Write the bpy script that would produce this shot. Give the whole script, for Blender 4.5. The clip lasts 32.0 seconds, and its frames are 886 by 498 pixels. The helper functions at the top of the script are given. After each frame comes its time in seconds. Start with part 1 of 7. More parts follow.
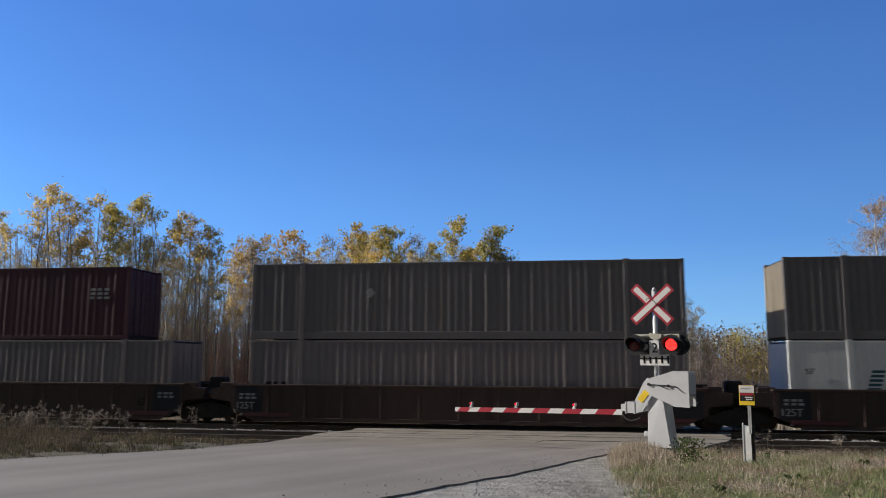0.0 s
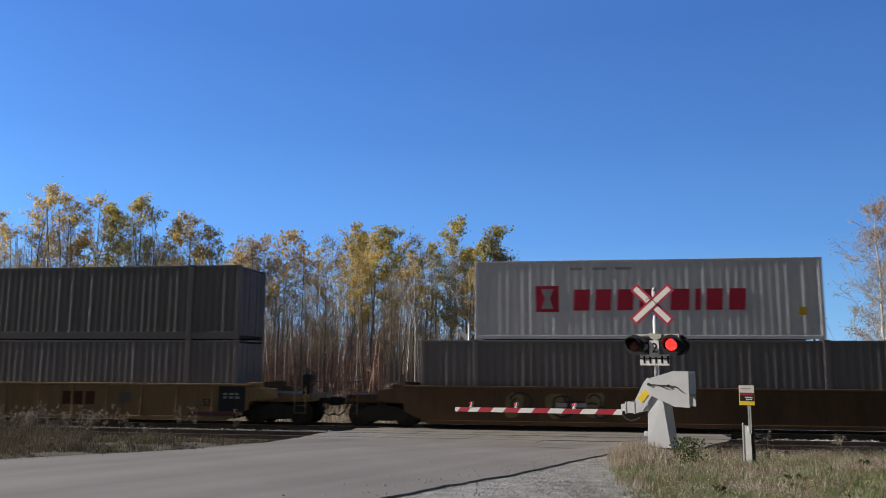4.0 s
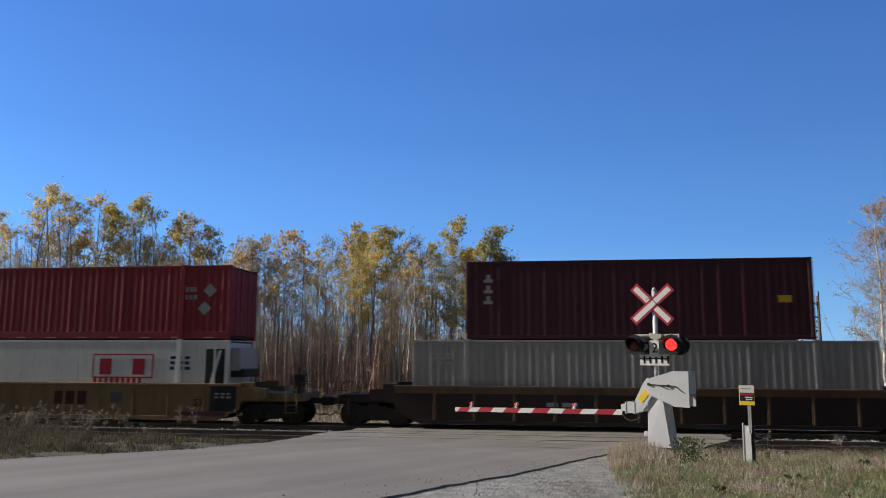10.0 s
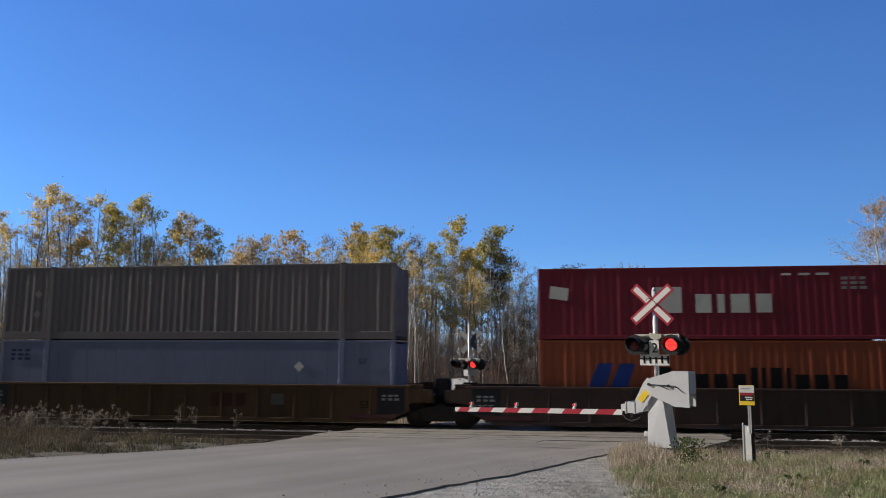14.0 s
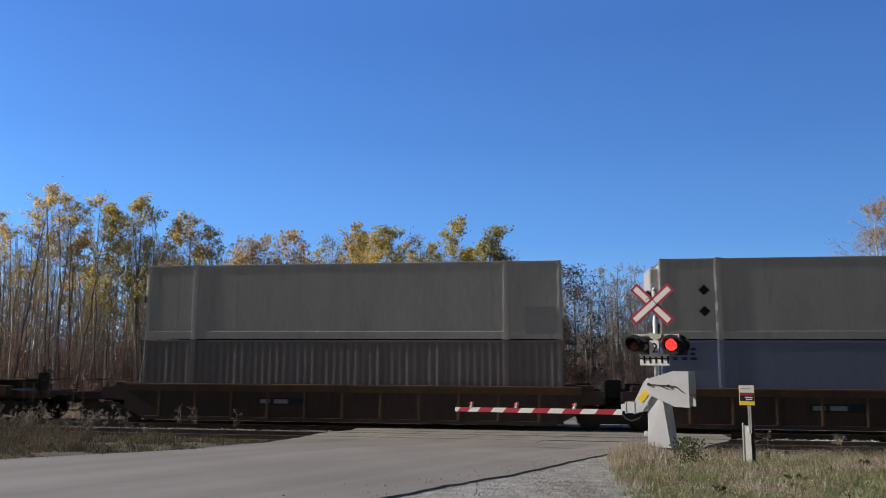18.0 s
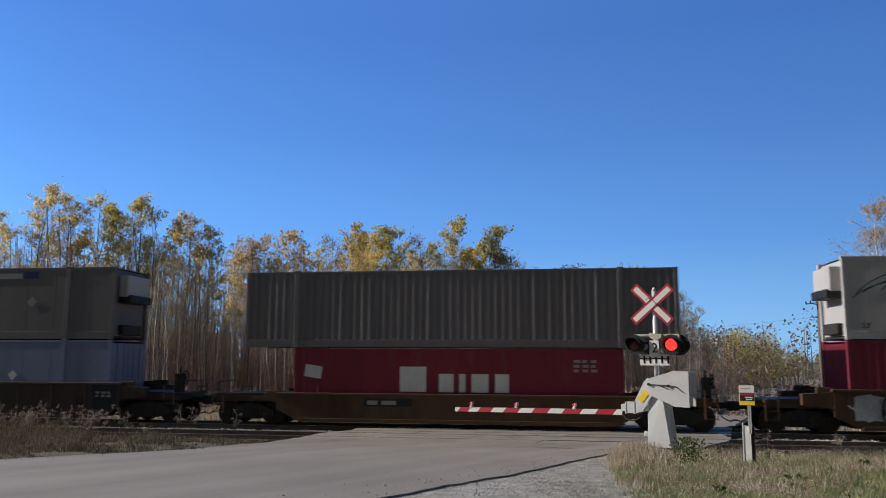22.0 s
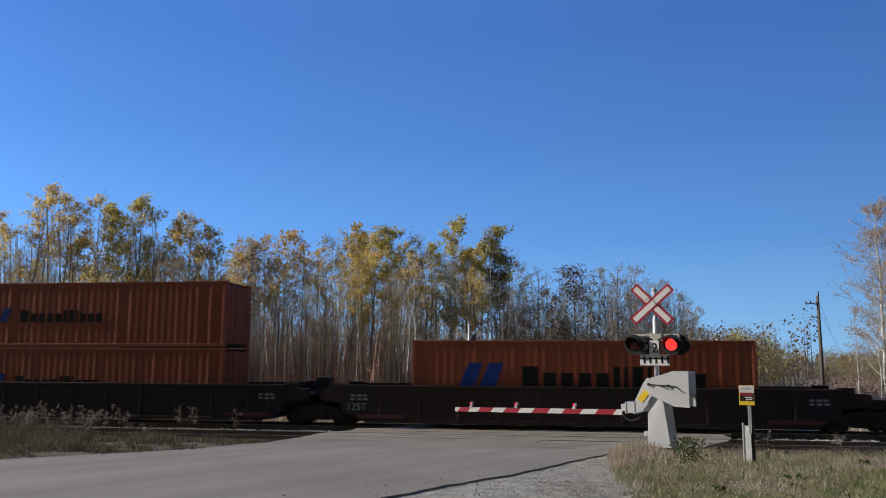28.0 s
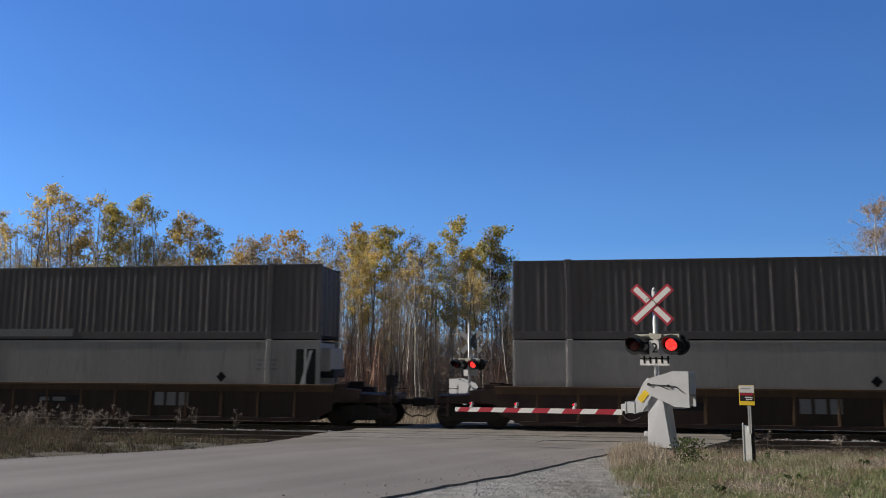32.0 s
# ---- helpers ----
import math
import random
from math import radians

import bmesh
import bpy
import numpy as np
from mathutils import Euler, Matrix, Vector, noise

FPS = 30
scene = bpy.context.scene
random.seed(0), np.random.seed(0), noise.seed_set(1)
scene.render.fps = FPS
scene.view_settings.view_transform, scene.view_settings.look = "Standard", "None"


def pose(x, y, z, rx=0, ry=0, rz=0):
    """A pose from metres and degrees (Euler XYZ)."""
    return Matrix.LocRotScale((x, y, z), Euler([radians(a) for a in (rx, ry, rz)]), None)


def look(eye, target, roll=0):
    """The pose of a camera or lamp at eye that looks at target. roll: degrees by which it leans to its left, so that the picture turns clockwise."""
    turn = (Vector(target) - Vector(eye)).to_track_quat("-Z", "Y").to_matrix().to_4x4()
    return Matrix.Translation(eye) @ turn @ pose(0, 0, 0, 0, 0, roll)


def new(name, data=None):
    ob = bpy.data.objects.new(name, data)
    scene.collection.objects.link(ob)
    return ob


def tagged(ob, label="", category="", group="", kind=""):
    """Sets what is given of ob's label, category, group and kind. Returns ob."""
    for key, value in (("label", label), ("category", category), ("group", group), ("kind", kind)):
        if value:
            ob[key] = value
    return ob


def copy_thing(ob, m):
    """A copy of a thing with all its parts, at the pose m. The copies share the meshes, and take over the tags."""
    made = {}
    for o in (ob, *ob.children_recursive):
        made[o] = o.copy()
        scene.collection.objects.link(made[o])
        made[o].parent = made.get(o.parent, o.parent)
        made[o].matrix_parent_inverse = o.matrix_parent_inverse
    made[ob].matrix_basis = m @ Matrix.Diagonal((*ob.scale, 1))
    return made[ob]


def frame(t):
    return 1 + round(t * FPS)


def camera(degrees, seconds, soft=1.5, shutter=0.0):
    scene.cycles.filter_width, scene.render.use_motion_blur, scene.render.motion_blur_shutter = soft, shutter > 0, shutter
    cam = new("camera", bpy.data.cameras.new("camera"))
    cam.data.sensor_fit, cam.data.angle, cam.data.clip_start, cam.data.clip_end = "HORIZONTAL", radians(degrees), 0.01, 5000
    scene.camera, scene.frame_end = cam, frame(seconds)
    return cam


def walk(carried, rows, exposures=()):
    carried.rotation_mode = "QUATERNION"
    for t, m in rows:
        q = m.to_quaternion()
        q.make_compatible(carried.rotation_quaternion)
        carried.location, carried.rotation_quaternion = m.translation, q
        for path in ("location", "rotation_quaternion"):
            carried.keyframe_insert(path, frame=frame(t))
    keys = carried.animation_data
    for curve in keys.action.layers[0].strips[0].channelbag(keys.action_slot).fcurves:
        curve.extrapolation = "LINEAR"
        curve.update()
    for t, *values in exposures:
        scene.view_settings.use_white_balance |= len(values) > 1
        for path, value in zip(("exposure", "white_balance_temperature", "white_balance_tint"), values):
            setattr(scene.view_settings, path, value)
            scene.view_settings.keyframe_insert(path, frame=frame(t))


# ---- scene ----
# ---------- camera: stands still beside the road ----------
V = 22.04            # speed of the train, metres a second
END = 32.0
cam = camera(59.65, END, soft=1.0, shutter=0.12)
EYE = (0.0, 0.0, 2.476)
YAW, TILT, ROLL = -8.486, 8.175, -0.251
_aim = Vector((math.sin(radians(YAW)) * math.cos(radians(TILT)), math.cos(radians(YAW)) * math.cos(radians(TILT)), math.sin(radians(TILT))))
STAND = look(EYE, Vector(EYE) + _aim * 30.0, -ROLL)
walk(cam, [(0.0, STAND), (END, STAND)], exposures=[(0.0, 0.0), (26.0, 0.0), (27.5, -0.12), (END, -0.12)])

# ---------- daylight ----------
SUN_ELEV, SUN_AZ = 27.0, -91.3       # azimuth from +Y, clockwise: the sun stands along the track
sun_dir = Vector((math.sin(radians(SUN_AZ)) * math.cos(radians(SUN_ELEV)), math.cos(radians(SUN_AZ)) * math.cos(radians(SUN_ELEV)), math.sin(radians(SUN_ELEV))))
world = bpy.data.worlds.new("world")
scene.world = world
world.use_nodes = True
_wt = world.node_tree
_sky = _wt.nodes.new("ShaderNodeTexSky")
_sky.sky_type = "NISHITA"
_sky.sun_disc = False
_sky.sun_elevation = radians(SUN_ELEV)
_sky.sun_rotation = radians(SUN_AZ)
_sky.air_density, _sky.dust_density, _sky.ozone_density, _sky.altitude = 1.0, 0.6, 1.0, 300.0
_bg = _wt.nodes["Background"]
_bg.inputs["Strength"].default_value = 0.036
_wt.links.new(_sky.outputs["Color"], _bg.inputs["Color"])
_sl = bpy.data.lights.new("sun", "SUN")
_sl.energy, _sl.angle, _sl.color = 5.0, radians(0.53), (1.0, 0.95, 0.88)
sun = new("sun", _sl)
sun.rotation_euler = sun_dir.to_track_quat("Z", "Y").to_euler()
sun.location = (-40, -5, 40)


# ---------- materials ----------
def mat(name, color, rough=0.7, metal=0.0, var=0.25, scales=(1.5, 18.0), bump=0.15, dirt=None, dirt_amount=0.0, streak=1.0, random_shade=0.0, dist=0.01, spec=0.4):
    """A surface with colour variation at two scales, fine relief and an optional layer of dirt; streak stretches the grain upright."""
    m = bpy.data.materials.new(name)
    m.use_nodes = True
    nt = m.node_tree
    n, l = nt.nodes, nt.links
    b = n["Principled BSDF"]
    tc = n.new("ShaderNodeTexCoord")
    oi = n.new("ShaderNodeObjectInfo")
    sc = n.new("ShaderNodeVectorMath"); sc.operation = "SCALE"
    sc.inputs[0].default_value = (37.0, 53.0, 71.0)
    l.new(oi.outputs["Random"], sc.inputs["Scale"])
    ad = n.new("ShaderNodeVectorMath"); ad.operation = "ADD"
    mp = n.new("ShaderNodeMapping")
    mp.inputs["Scale"].default_value = (1.0, 1.0, 1.0 / streak)
    l.new(tc.outputs["Object"], mp.inputs["Vector"])
    l.new(mp.outputs["Vector"], ad.inputs[0]); l.new(sc.outputs["Vector"], ad.inputs[1])
    big, small = n.new("ShaderNodeTexNoise"), n.new("ShaderNodeTexNoise")
    for t, s, d in ((big, scales[0], 4.0), (small, scales[1], 6.0)):
        t.inputs["Scale"].default_value, t.inputs["Detail"].default_value = s, d
        l.new(ad.outputs["Vector"], t.inputs["Vector"])
    mx = n.new("ShaderNodeMath"); mx.operation = "ADD"
    l.new(big.outputs["Fac"], mx.inputs[0]); l.new(small.outputs["Fac"], mx.inputs[1])
    rp = n.new("ShaderNodeMapRange")
    rp.inputs["From Min"].default_value, rp.inputs["From Max"].default_value = 0.7, 1.3
    rp.inputs["To Min"].default_value, rp.inputs["To Max"].default_value = 1.0 - var, 1.0 + var
    l.new(mx.outputs[0], rp.inputs["Value"])
    val = rp.outputs["Result"]
    if random_shade:
        rr = n.new("ShaderNodeMapRange")
        rr.inputs["To Min"].default_value, rr.inputs["To Max"].default_value = 1.0 - random_shade, 1.0 + random_shade
        l.new(oi.outputs["Random"], rr.inputs["Value"])
        mu = n.new("ShaderNodeMath"); mu.operation = "MULTIPLY"
        l.new(val, mu.inputs[0]); l.new(rr.outputs["Result"], mu.inputs[1])
        val = mu.outputs[0]
    cs = n.new("ShaderNodeVectorMath"); cs.operation = "SCALE"
    cs.inputs[0].default_value = color
    l.new(val, cs.inputs["Scale"])
    out = cs.outputs["Vector"]
    if dirt:
        dn = n.new("ShaderNodeTexNoise")
        dn.inputs["Scale"].default_value, dn.inputs["Detail"].default_value, dn.inputs["Roughness"].default_value = scales[0] * 2.3, 8.0, 0.7
        l.new(ad.outputs["Vector"], dn.inputs["Vector"])
        dr = n.new("ShaderNodeMapRange")
        dr.inputs["From Min"].default_value, dr.inputs["From Max"].default_value = 0.62 - 0.3 * dirt_amount, 0.8
        dr.inputs["To Max"].default_value = min(1.0, 0.4 + dirt_amount)
        l.new(dn.outputs["Fac"], dr.inputs["Value"])
        mc = n.new("ShaderNodeMix"); mc.data_type = "RGBA"
        l.new(dr.outputs["Result"], mc.inputs["Factor"])
        l.new(out, mc.inputs["A"])
        mc.inputs["B"].default_value = (*dirt, 1.0)
        out = mc.outputs["Result"]
    l.new(out, b.inputs["Base Color"])
    b.inputs["Metallic"].default_value = metal
    b.inputs["Specular IOR Level"].default_value = spec
    rg = n.new("ShaderNodeMapRange")
    rg.inputs["From Min"].default_value, rg.inputs["From Max"].default_value = 0.3, 0.7
    rg.inputs["To Min"].default_value, rg.inputs["To Max"].default_value = max(0.02, rough - 0.1), min(1.0, rough + 0.1)
    l.new(small.outputs["Fac"], rg.inputs["Value"]); l.new(rg.outputs["Result"], b.inputs["Roughness"])
    if bump:
        bp = n.new("ShaderNodeBump")
        bp.inputs["Strength"].default_value, bp.inputs["Distance"].default_value = bump, dist
        l.new(mx.outputs[0], bp.inputs["Height"]); l.new(bp.outputs["Normal"], b.inputs["Normal"])
    return m


def leaf_mat(name, colors, see=0.35):
    """Thin leaves: every clump takes its own shade; some light comes through."""
    m = bpy.data.materials.new(name)
    m.use_nodes = True
    nt = m.node_tree
    n, l = nt.nodes, nt.links
    n.remove(n["Principled BSDF"])
    g = n.new("ShaderNodeNewGeometry")
    oi = n.new("ShaderNodeObjectInfo")
    mx = n.new("ShaderNodeMath"); mx.operation = "ADD"
    ms = n.new("ShaderNodeMath"); ms.operation = "MULTIPLY_ADD"
    ms.inputs[1].default_value, ms.inputs[2].default_value = 0.5, -0.25
    l.new(oi.outputs["Random"], ms.inputs[0])
    tc, ns, nm, mi = n.new("ShaderNodeTexCoord"), n.new("ShaderNodeTexNoise"), n.new("ShaderNodeMapRange"), n.new("ShaderNodeMix")
    ns.inputs["Scale"].default_value, ns.inputs["Detail"].default_value = 2.2, 2.0
    nm.inputs["From Min"].default_value, nm.inputs["From Max"].default_value = 0.33, 0.67
    l.new(tc.outputs["Object"], ns.inputs["Vector"]); l.new(ns.outputs["Fac"], nm.inputs["Value"])
    mi.inputs["Factor"].default_value = 0.5
    l.new(g.outputs["Random Per Island"], mi.inputs["A"]); l.new(nm.outputs["Result"], mi.inputs["B"])
    l.new(mi.outputs["Result"], mx.inputs[0]); l.new(ms.outputs[0], mx.inputs[1])
    cr = n.new("ShaderNodeValToRGB")
    cr.color_ramp.elements[0].color, cr.color_ramp.elements[1].color = (*colors[0], 1), (*colors[-1], 1)
    for i, c in enumerate(colors[1:-1]):
        e = cr.color_ramp.elements.new((i + 1) / (len(colors) - 1))
        e.color = (*c, 1)
    l.new(mx.outputs[0], cr.inputs["Fac"])
    d, t, x = n.new("ShaderNodeBsdfDiffuse"), n.new("ShaderNodeBsdfTranslucent"), n.new("ShaderNodeMixShader")
    l.new(cr.outputs["Color"], d.inputs["Color"]); l.new(cr.outputs["Color"], t.inputs["Color"])
    x.inputs["Fac"].default_value = see
    l.new(d.outputs[0], x.inputs[1]); l.new(t.outputs[0], x.inputs[2])
    l.new(x.outputs[0], n["Material Output"].inputs["Surface"])
    return m


def glow_mat(name, color, strength, facets=0.0):
    m = bpy.data.materials.new(name)
    m.use_nodes = True
    b = m.node_tree.nodes["Principled BSDF"]
    b.inputs["Base Color"].default_value = (*color, 1)
    b.inputs["Emission Color"].default_value = (*color, 1)
    b.inputs["Emission Strength"].default_value = strength
    b.inputs["Roughness"].default_value = 0.25
    if facets:
        n, l = m.node_tree.nodes, m.node_tree.links
        tc, vo, rg = n.new("ShaderNodeTexCoord"), n.new("ShaderNodeTexVoronoi"), n.new("ShaderNodeMapRange")
        vo.inputs["Scale"].default_value = facets
        rg.inputs["From Max"].default_value = 0.6
        rg.inputs["To Min"].default_value, rg.inputs["To Max"].default_value = strength * 1.5, strength * 0.55
        l.new(tc.outputs["Object"], vo.inputs["Vector"]); l.new(vo.outputs["Distance"], rg.inputs["Value"])
        l.new(rg.outputs["Result"], b.inputs["Emission Strength"])
    return m


def add_lanes(m, angle, amount):
    """Long faint bands worn along the direction of travel."""
    n, l = m.node_tree.nodes, m.node_tree.links
    b = n["Principled BSDF"]
    src = b.inputs["Base Color"].links[0].from_socket
    tc, mp, ns, rg, sc = n.new("ShaderNodeTexCoord"), n.new("ShaderNodeMapping"), n.new("ShaderNodeTexNoise"), n.new("ShaderNodeMapRange"), n.new("ShaderNodeVectorMath")
    mp.vector_type = "TEXTURE"
    mp.inputs["Rotation"].default_value = (0, 0, angle)
    mp.inputs["Scale"].default_value = (1.0, 25.0, 1.0)
    l.new(tc.outputs["Object"], mp.inputs["Vector"]); l.new(mp.outputs["Vector"], ns.inputs["Vector"])
    ns.inputs["Scale"].default_value, ns.inputs["Detail"].default_value = 0.75, 3.0
    rg.inputs["From Min"].default_value, rg.inputs["From Max"].default_value = 0.3, 0.7
    rg.inputs["To Min"].default_value, rg.inputs["To Max"].default_value = 1.0 - amount, 1.0 + amount
    l.new(ns.outputs["Fac"], rg.inputs["Value"])
    sc.operation = "SCALE"
    l.new(src, sc.inputs[0]); l.new(rg.outputs["Result"], sc.inputs["Scale"])
    l.new(sc.outputs["Vector"], b.inputs["Base Color"])


DUST = (0.16, 0.12, 0.085)
RUST = (0.10, 0.045, 0.02)
asphalt = mat("asphalt", (0.247, 0.217, 0.189), 0.85, var=0.16, scales=(0.35, 60.0), bump=0.5, dist=0.006, dirt=(0.21, 0.19, 0.165), dirt_amount=0.25)
add_lanes(asphalt, radians(-24.0), 0.16)
concrete = mat("crossing_concrete", (0.26, 0.235, 0.205), 0.85, var=0.25, scales=(1.2, 30.0), bump=0.4, dirt=(0.12, 0.10, 0.085), dirt_amount=0.35)
soil = mat("dry_soil", (0.135, 0.112, 0.08), 0.95, var=0.4, scales=(0.4, 9.0), bump=0.8, dist=0.05, dirt=(0.10, 0.11, 0.045), dirt_amount=0.5)
gravel_mat = mat("crushed_gravel", (0.41, 0.385, 0.35), 0.9, var=0.45, scales=(3.0, 45.0), bump=0.9, dist=0.03)
# lightened to stand for sunlight on the stones of the crest
sunlit_stone_mat = mat("ballast_stone", (0.46, 0.44, 0.43), 0.9, var=0.4, scales=(8.0, 40.0), bump=0.4)
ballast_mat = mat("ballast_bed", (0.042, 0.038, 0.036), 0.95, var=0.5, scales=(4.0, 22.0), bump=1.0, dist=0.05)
rail_mat = mat("rail_steel", (0.20, 0.15, 0.12), 0.55, 0.5, var=0.3, scales=(2.0, 30.0))
railhead_mat = mat("polished_rail_head", (0.55, 0.54, 0.52), 0.3, 0.9, var=0.1)
tie_mat = mat("weathered_tie", (0.05, 0.041, 0.035), 0.9, var=0.4, scales=(3.0, 30.0), bump=0.6, streak=0.3)
black_rubber = mat("black_rubber", (0.045, 0.042, 0.04), 0.7, var=0.2)
steel_dark = mat("dirty_steel", (0.03, 0.026, 0.024), 0.7, 0.2, var=0.35, dirt=DUST, dirt_amount=0.2)
wheel_mat = mat("wheel_steel", (0.055, 0.042, 0.036), 0.6, 0.5, var=0.3)
tread_mat = mat("wheel_tread", (0.45, 0.43, 0.41), 0.35, 0.9, var=0.1)
galv = mat("galvanised_steel", (0.62, 0.62, 0.62), 0.5, 0.35, var=0.08, scales=(3.0, 40.0), bump=0.05)
dull_metal = mat("dull_sign_back", (0.16, 0.16, 0.165), 0.6, 0.3, var=0.15, bump=0.05)
silver_paint = mat("aluminium_paint", (0.58, 0.58, 0.59), 0.55, 0.15, var=0.06, scales=(2.0, 25.0), bump=0.05, dirt=(0.4, 0.38, 0.35), dirt_amount=0.1)
white_paint = mat("white_paint", (0.80, 0.79, 0.77), 0.5, var=0.06, scales=(3.0, 30.0), bump=0.05)
white_sign = mat("white_reflective_sheet", (0.66, 0.64, 0.62), 0.5, var=0.06, bump=0.0)
red_sheet = mat("red_reflective_sheet", (0.36, 0.022, 0.04), 0.5, var=0.08, bump=0.0)
yellow_sign = mat("yellow_sheet", (0.85, 0.58, 0.04), 0.5, var=0.05, bump=0.0)
black_paint = mat("black_paint", (0.012, 0.012, 0.013), 0.55, var=0.2, bump=0.05)
lamp_off = mat("unlit_red_lens", (0.10, 0.006, 0.008), 0.2, var=0.1, bump=0.0)
lamp_on = glow_mat("lit_red_lens", (1.0, 0.035, 0.03), 2.2, facets=11.0)
gate_lamp = glow_mat("lit_gate_lamp", (0.8, 0.01, 0.03), 0.7)
wood_pole = mat("weathered_pole_wood", (0.135, 0.115, 0.105), 0.9, var=0.3, scales=(2.0, 25.0), streak=8.0, bump=0.4)
wire_mat = mat("wire", (0.06, 0.06, 0.06), 0.6, var=0.1, bump=0.0)
bark_pale = mat("pale_aspen_bark", (0.60, 0.56, 0.51), 0.85, var=0.4, scales=(1.5, 9.0), bump=0.3, dirt=(0.05, 0.042, 0.036), dirt_amount=0.35)
bark_dark = mat("grey_bark", (0.24, 0.21, 0.185), 0.9, var=0.35, scales=(1.5, 9.0), bump=0.3)
twig_mat = mat("twig_bark", (0.44, 0.365, 0.32), 0.9, var=0.3, bump=0.0)
red_twig = mat("red_brown_twigs", (0.46, 0.27, 0.20), 0.9, var=0.3, bump=0.0)
leaves_gold = leaf_mat("golden_leaves", [(0.40, 0.30, 0.09), (0.68, 0.51, 0.17), (0.85, 0.66, 0.27), (0.90, 0.80, 0.56)], 0.5)
leaves_olive = leaf_mat("olive_leaves", [(0.25, 0.24, 0.065), (0.52, 0.45, 0.13), (0.76, 0.61, 0.23), (0.42, 0.37, 0.12)], 0.5)
leaves_buff = leaf_mat("buff_leaves", [(0.28, 0.22, 0.12), (0.42, 0.34, 0.18), (0.52, 0.44, 0.27)], 0.4)
leaves_russet = leaf_mat("russet_leaves", [(0.44, 0.30, 0.15), (0.54, 0.40, 0.23), (0.38, 0.28, 0.18)], 0.4)
leaves_orange = leaf_mat("orange_leaves", [(0.60, 0.38, 0.13), (0.68, 0.50, 0.20), (0.46, 0.31, 0.15)], 0.5)
leaves_rust = leaf_mat("rust_leaves", [(0.34, 0.19, 0.16), (0.46, 0.25, 0.19), (0.30, 0.23, 0.19), (0.44, 0.33, 0.24)], 0.45)
grass_dry = leaf_mat("dry_grass", [(0.36, 0.30, 0.22), (0.66, 0.56, 0.43), (0.19, 0.15, 0.11), (0.46, 0.37, 0.28)], 0.25)
leaves_faded = leaf_mat("faded_far_leaves", [(0.23, 0.18, 0.11), (0.32, 0.25, 0.15), (0.46, 0.37, 0.16), (0.26, 0.20, 0.13)], 0.3)
russet_grass = leaf_mat("russet_grass", [(0.26, 0.175, 0.12), (0.38, 0.27, 0.19), (0.15, 0.10, 0.07)], 0.25)
leaves_dun = leaf_mat("dun_far_leaves", [(0.13, 0.10, 0.08), (0.19, 0.14, 0.105), (0.22, 0.16, 0.11), (0.15, 0.12, 0.10)], 0.3)
rough_green = leaf_mat("rough_weed_green", [(0.05, 0.06, 0.03), (0.11, 0.125, 0.05), (0.19, 0.17, 0.10), (0.07, 0.08, 0.035)], 0.25)
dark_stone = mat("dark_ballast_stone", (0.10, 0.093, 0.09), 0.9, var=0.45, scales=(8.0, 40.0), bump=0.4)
grass_green = leaf_mat("green_grass", [(0.11, 0.15, 0.055), (0.23, 0.28, 0.11), (0.36, 0.34, 0.21), (0.15, 0.20, 0.07)], 0.3)
weed_mat = leaf_mat("grey_seed_heads", [(0.44, 0.39, 0.35), (0.31, 0.27, 0.24), (0.21, 0.17, 0.14)], 0.3)
brown_weed = leaf_mat("brown_weeds", [(0.12, 0.09, 0.075), (0.28, 0.215, 0.17), (0.08, 0.075, 0.05), (0.18, 0.13, 0.10)], 0.25)


# ---------- mesh helpers ----------
def part(name, bm, material, parent=None, label="", smooth=False):
    """Links a bmesh or a mesh as one mesh object under a thing or a part."""
    if isinstance(bm, bmesh.types.BMesh):
        me = bpy.data.meshes.new(name)
        bm.normal_update()
        bm.to_mesh(me)
        bm.free()
        if smooth:
            me.polygons.foreach_set("use_smooth", [True] * len(me.polygons))
        me.materials.append(material)
    else:
        me = bm
    ob = new(name, me)
    if parent:
        ob.parent = parent
    if label:
        tagged(ob, label)
    return ob


_shared = {}


def shared(key, material, build, smooth=False):
    """One mesh for all alike pieces of a material."""
    k = (key, material.name)
    if k not in _shared:
        bm = bmesh.new()
        build(bm)
        bm.normal_update()
        me = bpy.data.meshes.new(key if isinstance(key, str) else str(key[0]))
        bm.to_mesh(me)
        bm.free()
        if smooth:
            me.polygons.foreach_set("use_smooth", [True] * len(me.polygons))
        me.materials.append(material)
        _shared[k] = me
    return _shared[k]


def piece(name, key, material, build, parent, m=None, label="", smooth=False):
    ob = new(name, shared(key, material, build, smooth))
    ob.parent = parent
    if m is not None:
        ob.matrix_basis = m
    if label:
        tagged(ob, label)
    return ob


def box(bm, x0, x1, y0, y1, z0, z1, bevel=0.0):
    vs = [bm.verts.new((x, y, z)) for z in (z0, z1) for y in (y0, y1) for x in (x0, x1)]
    fs = [bm.faces.new([vs[i] for i in f]) for f in ((0, 2, 3, 1), (4, 5, 7, 6), (0, 1, 5, 4), (1, 3, 7, 5), (3, 2, 6, 7), (2, 0, 4, 6))]
    if bevel:
        es = list({e for f in fs for e in f.edges})
        bmesh.ops.bevel(bm, geom=es, offset=bevel, segments=1, affect="EDGES")
    return vs


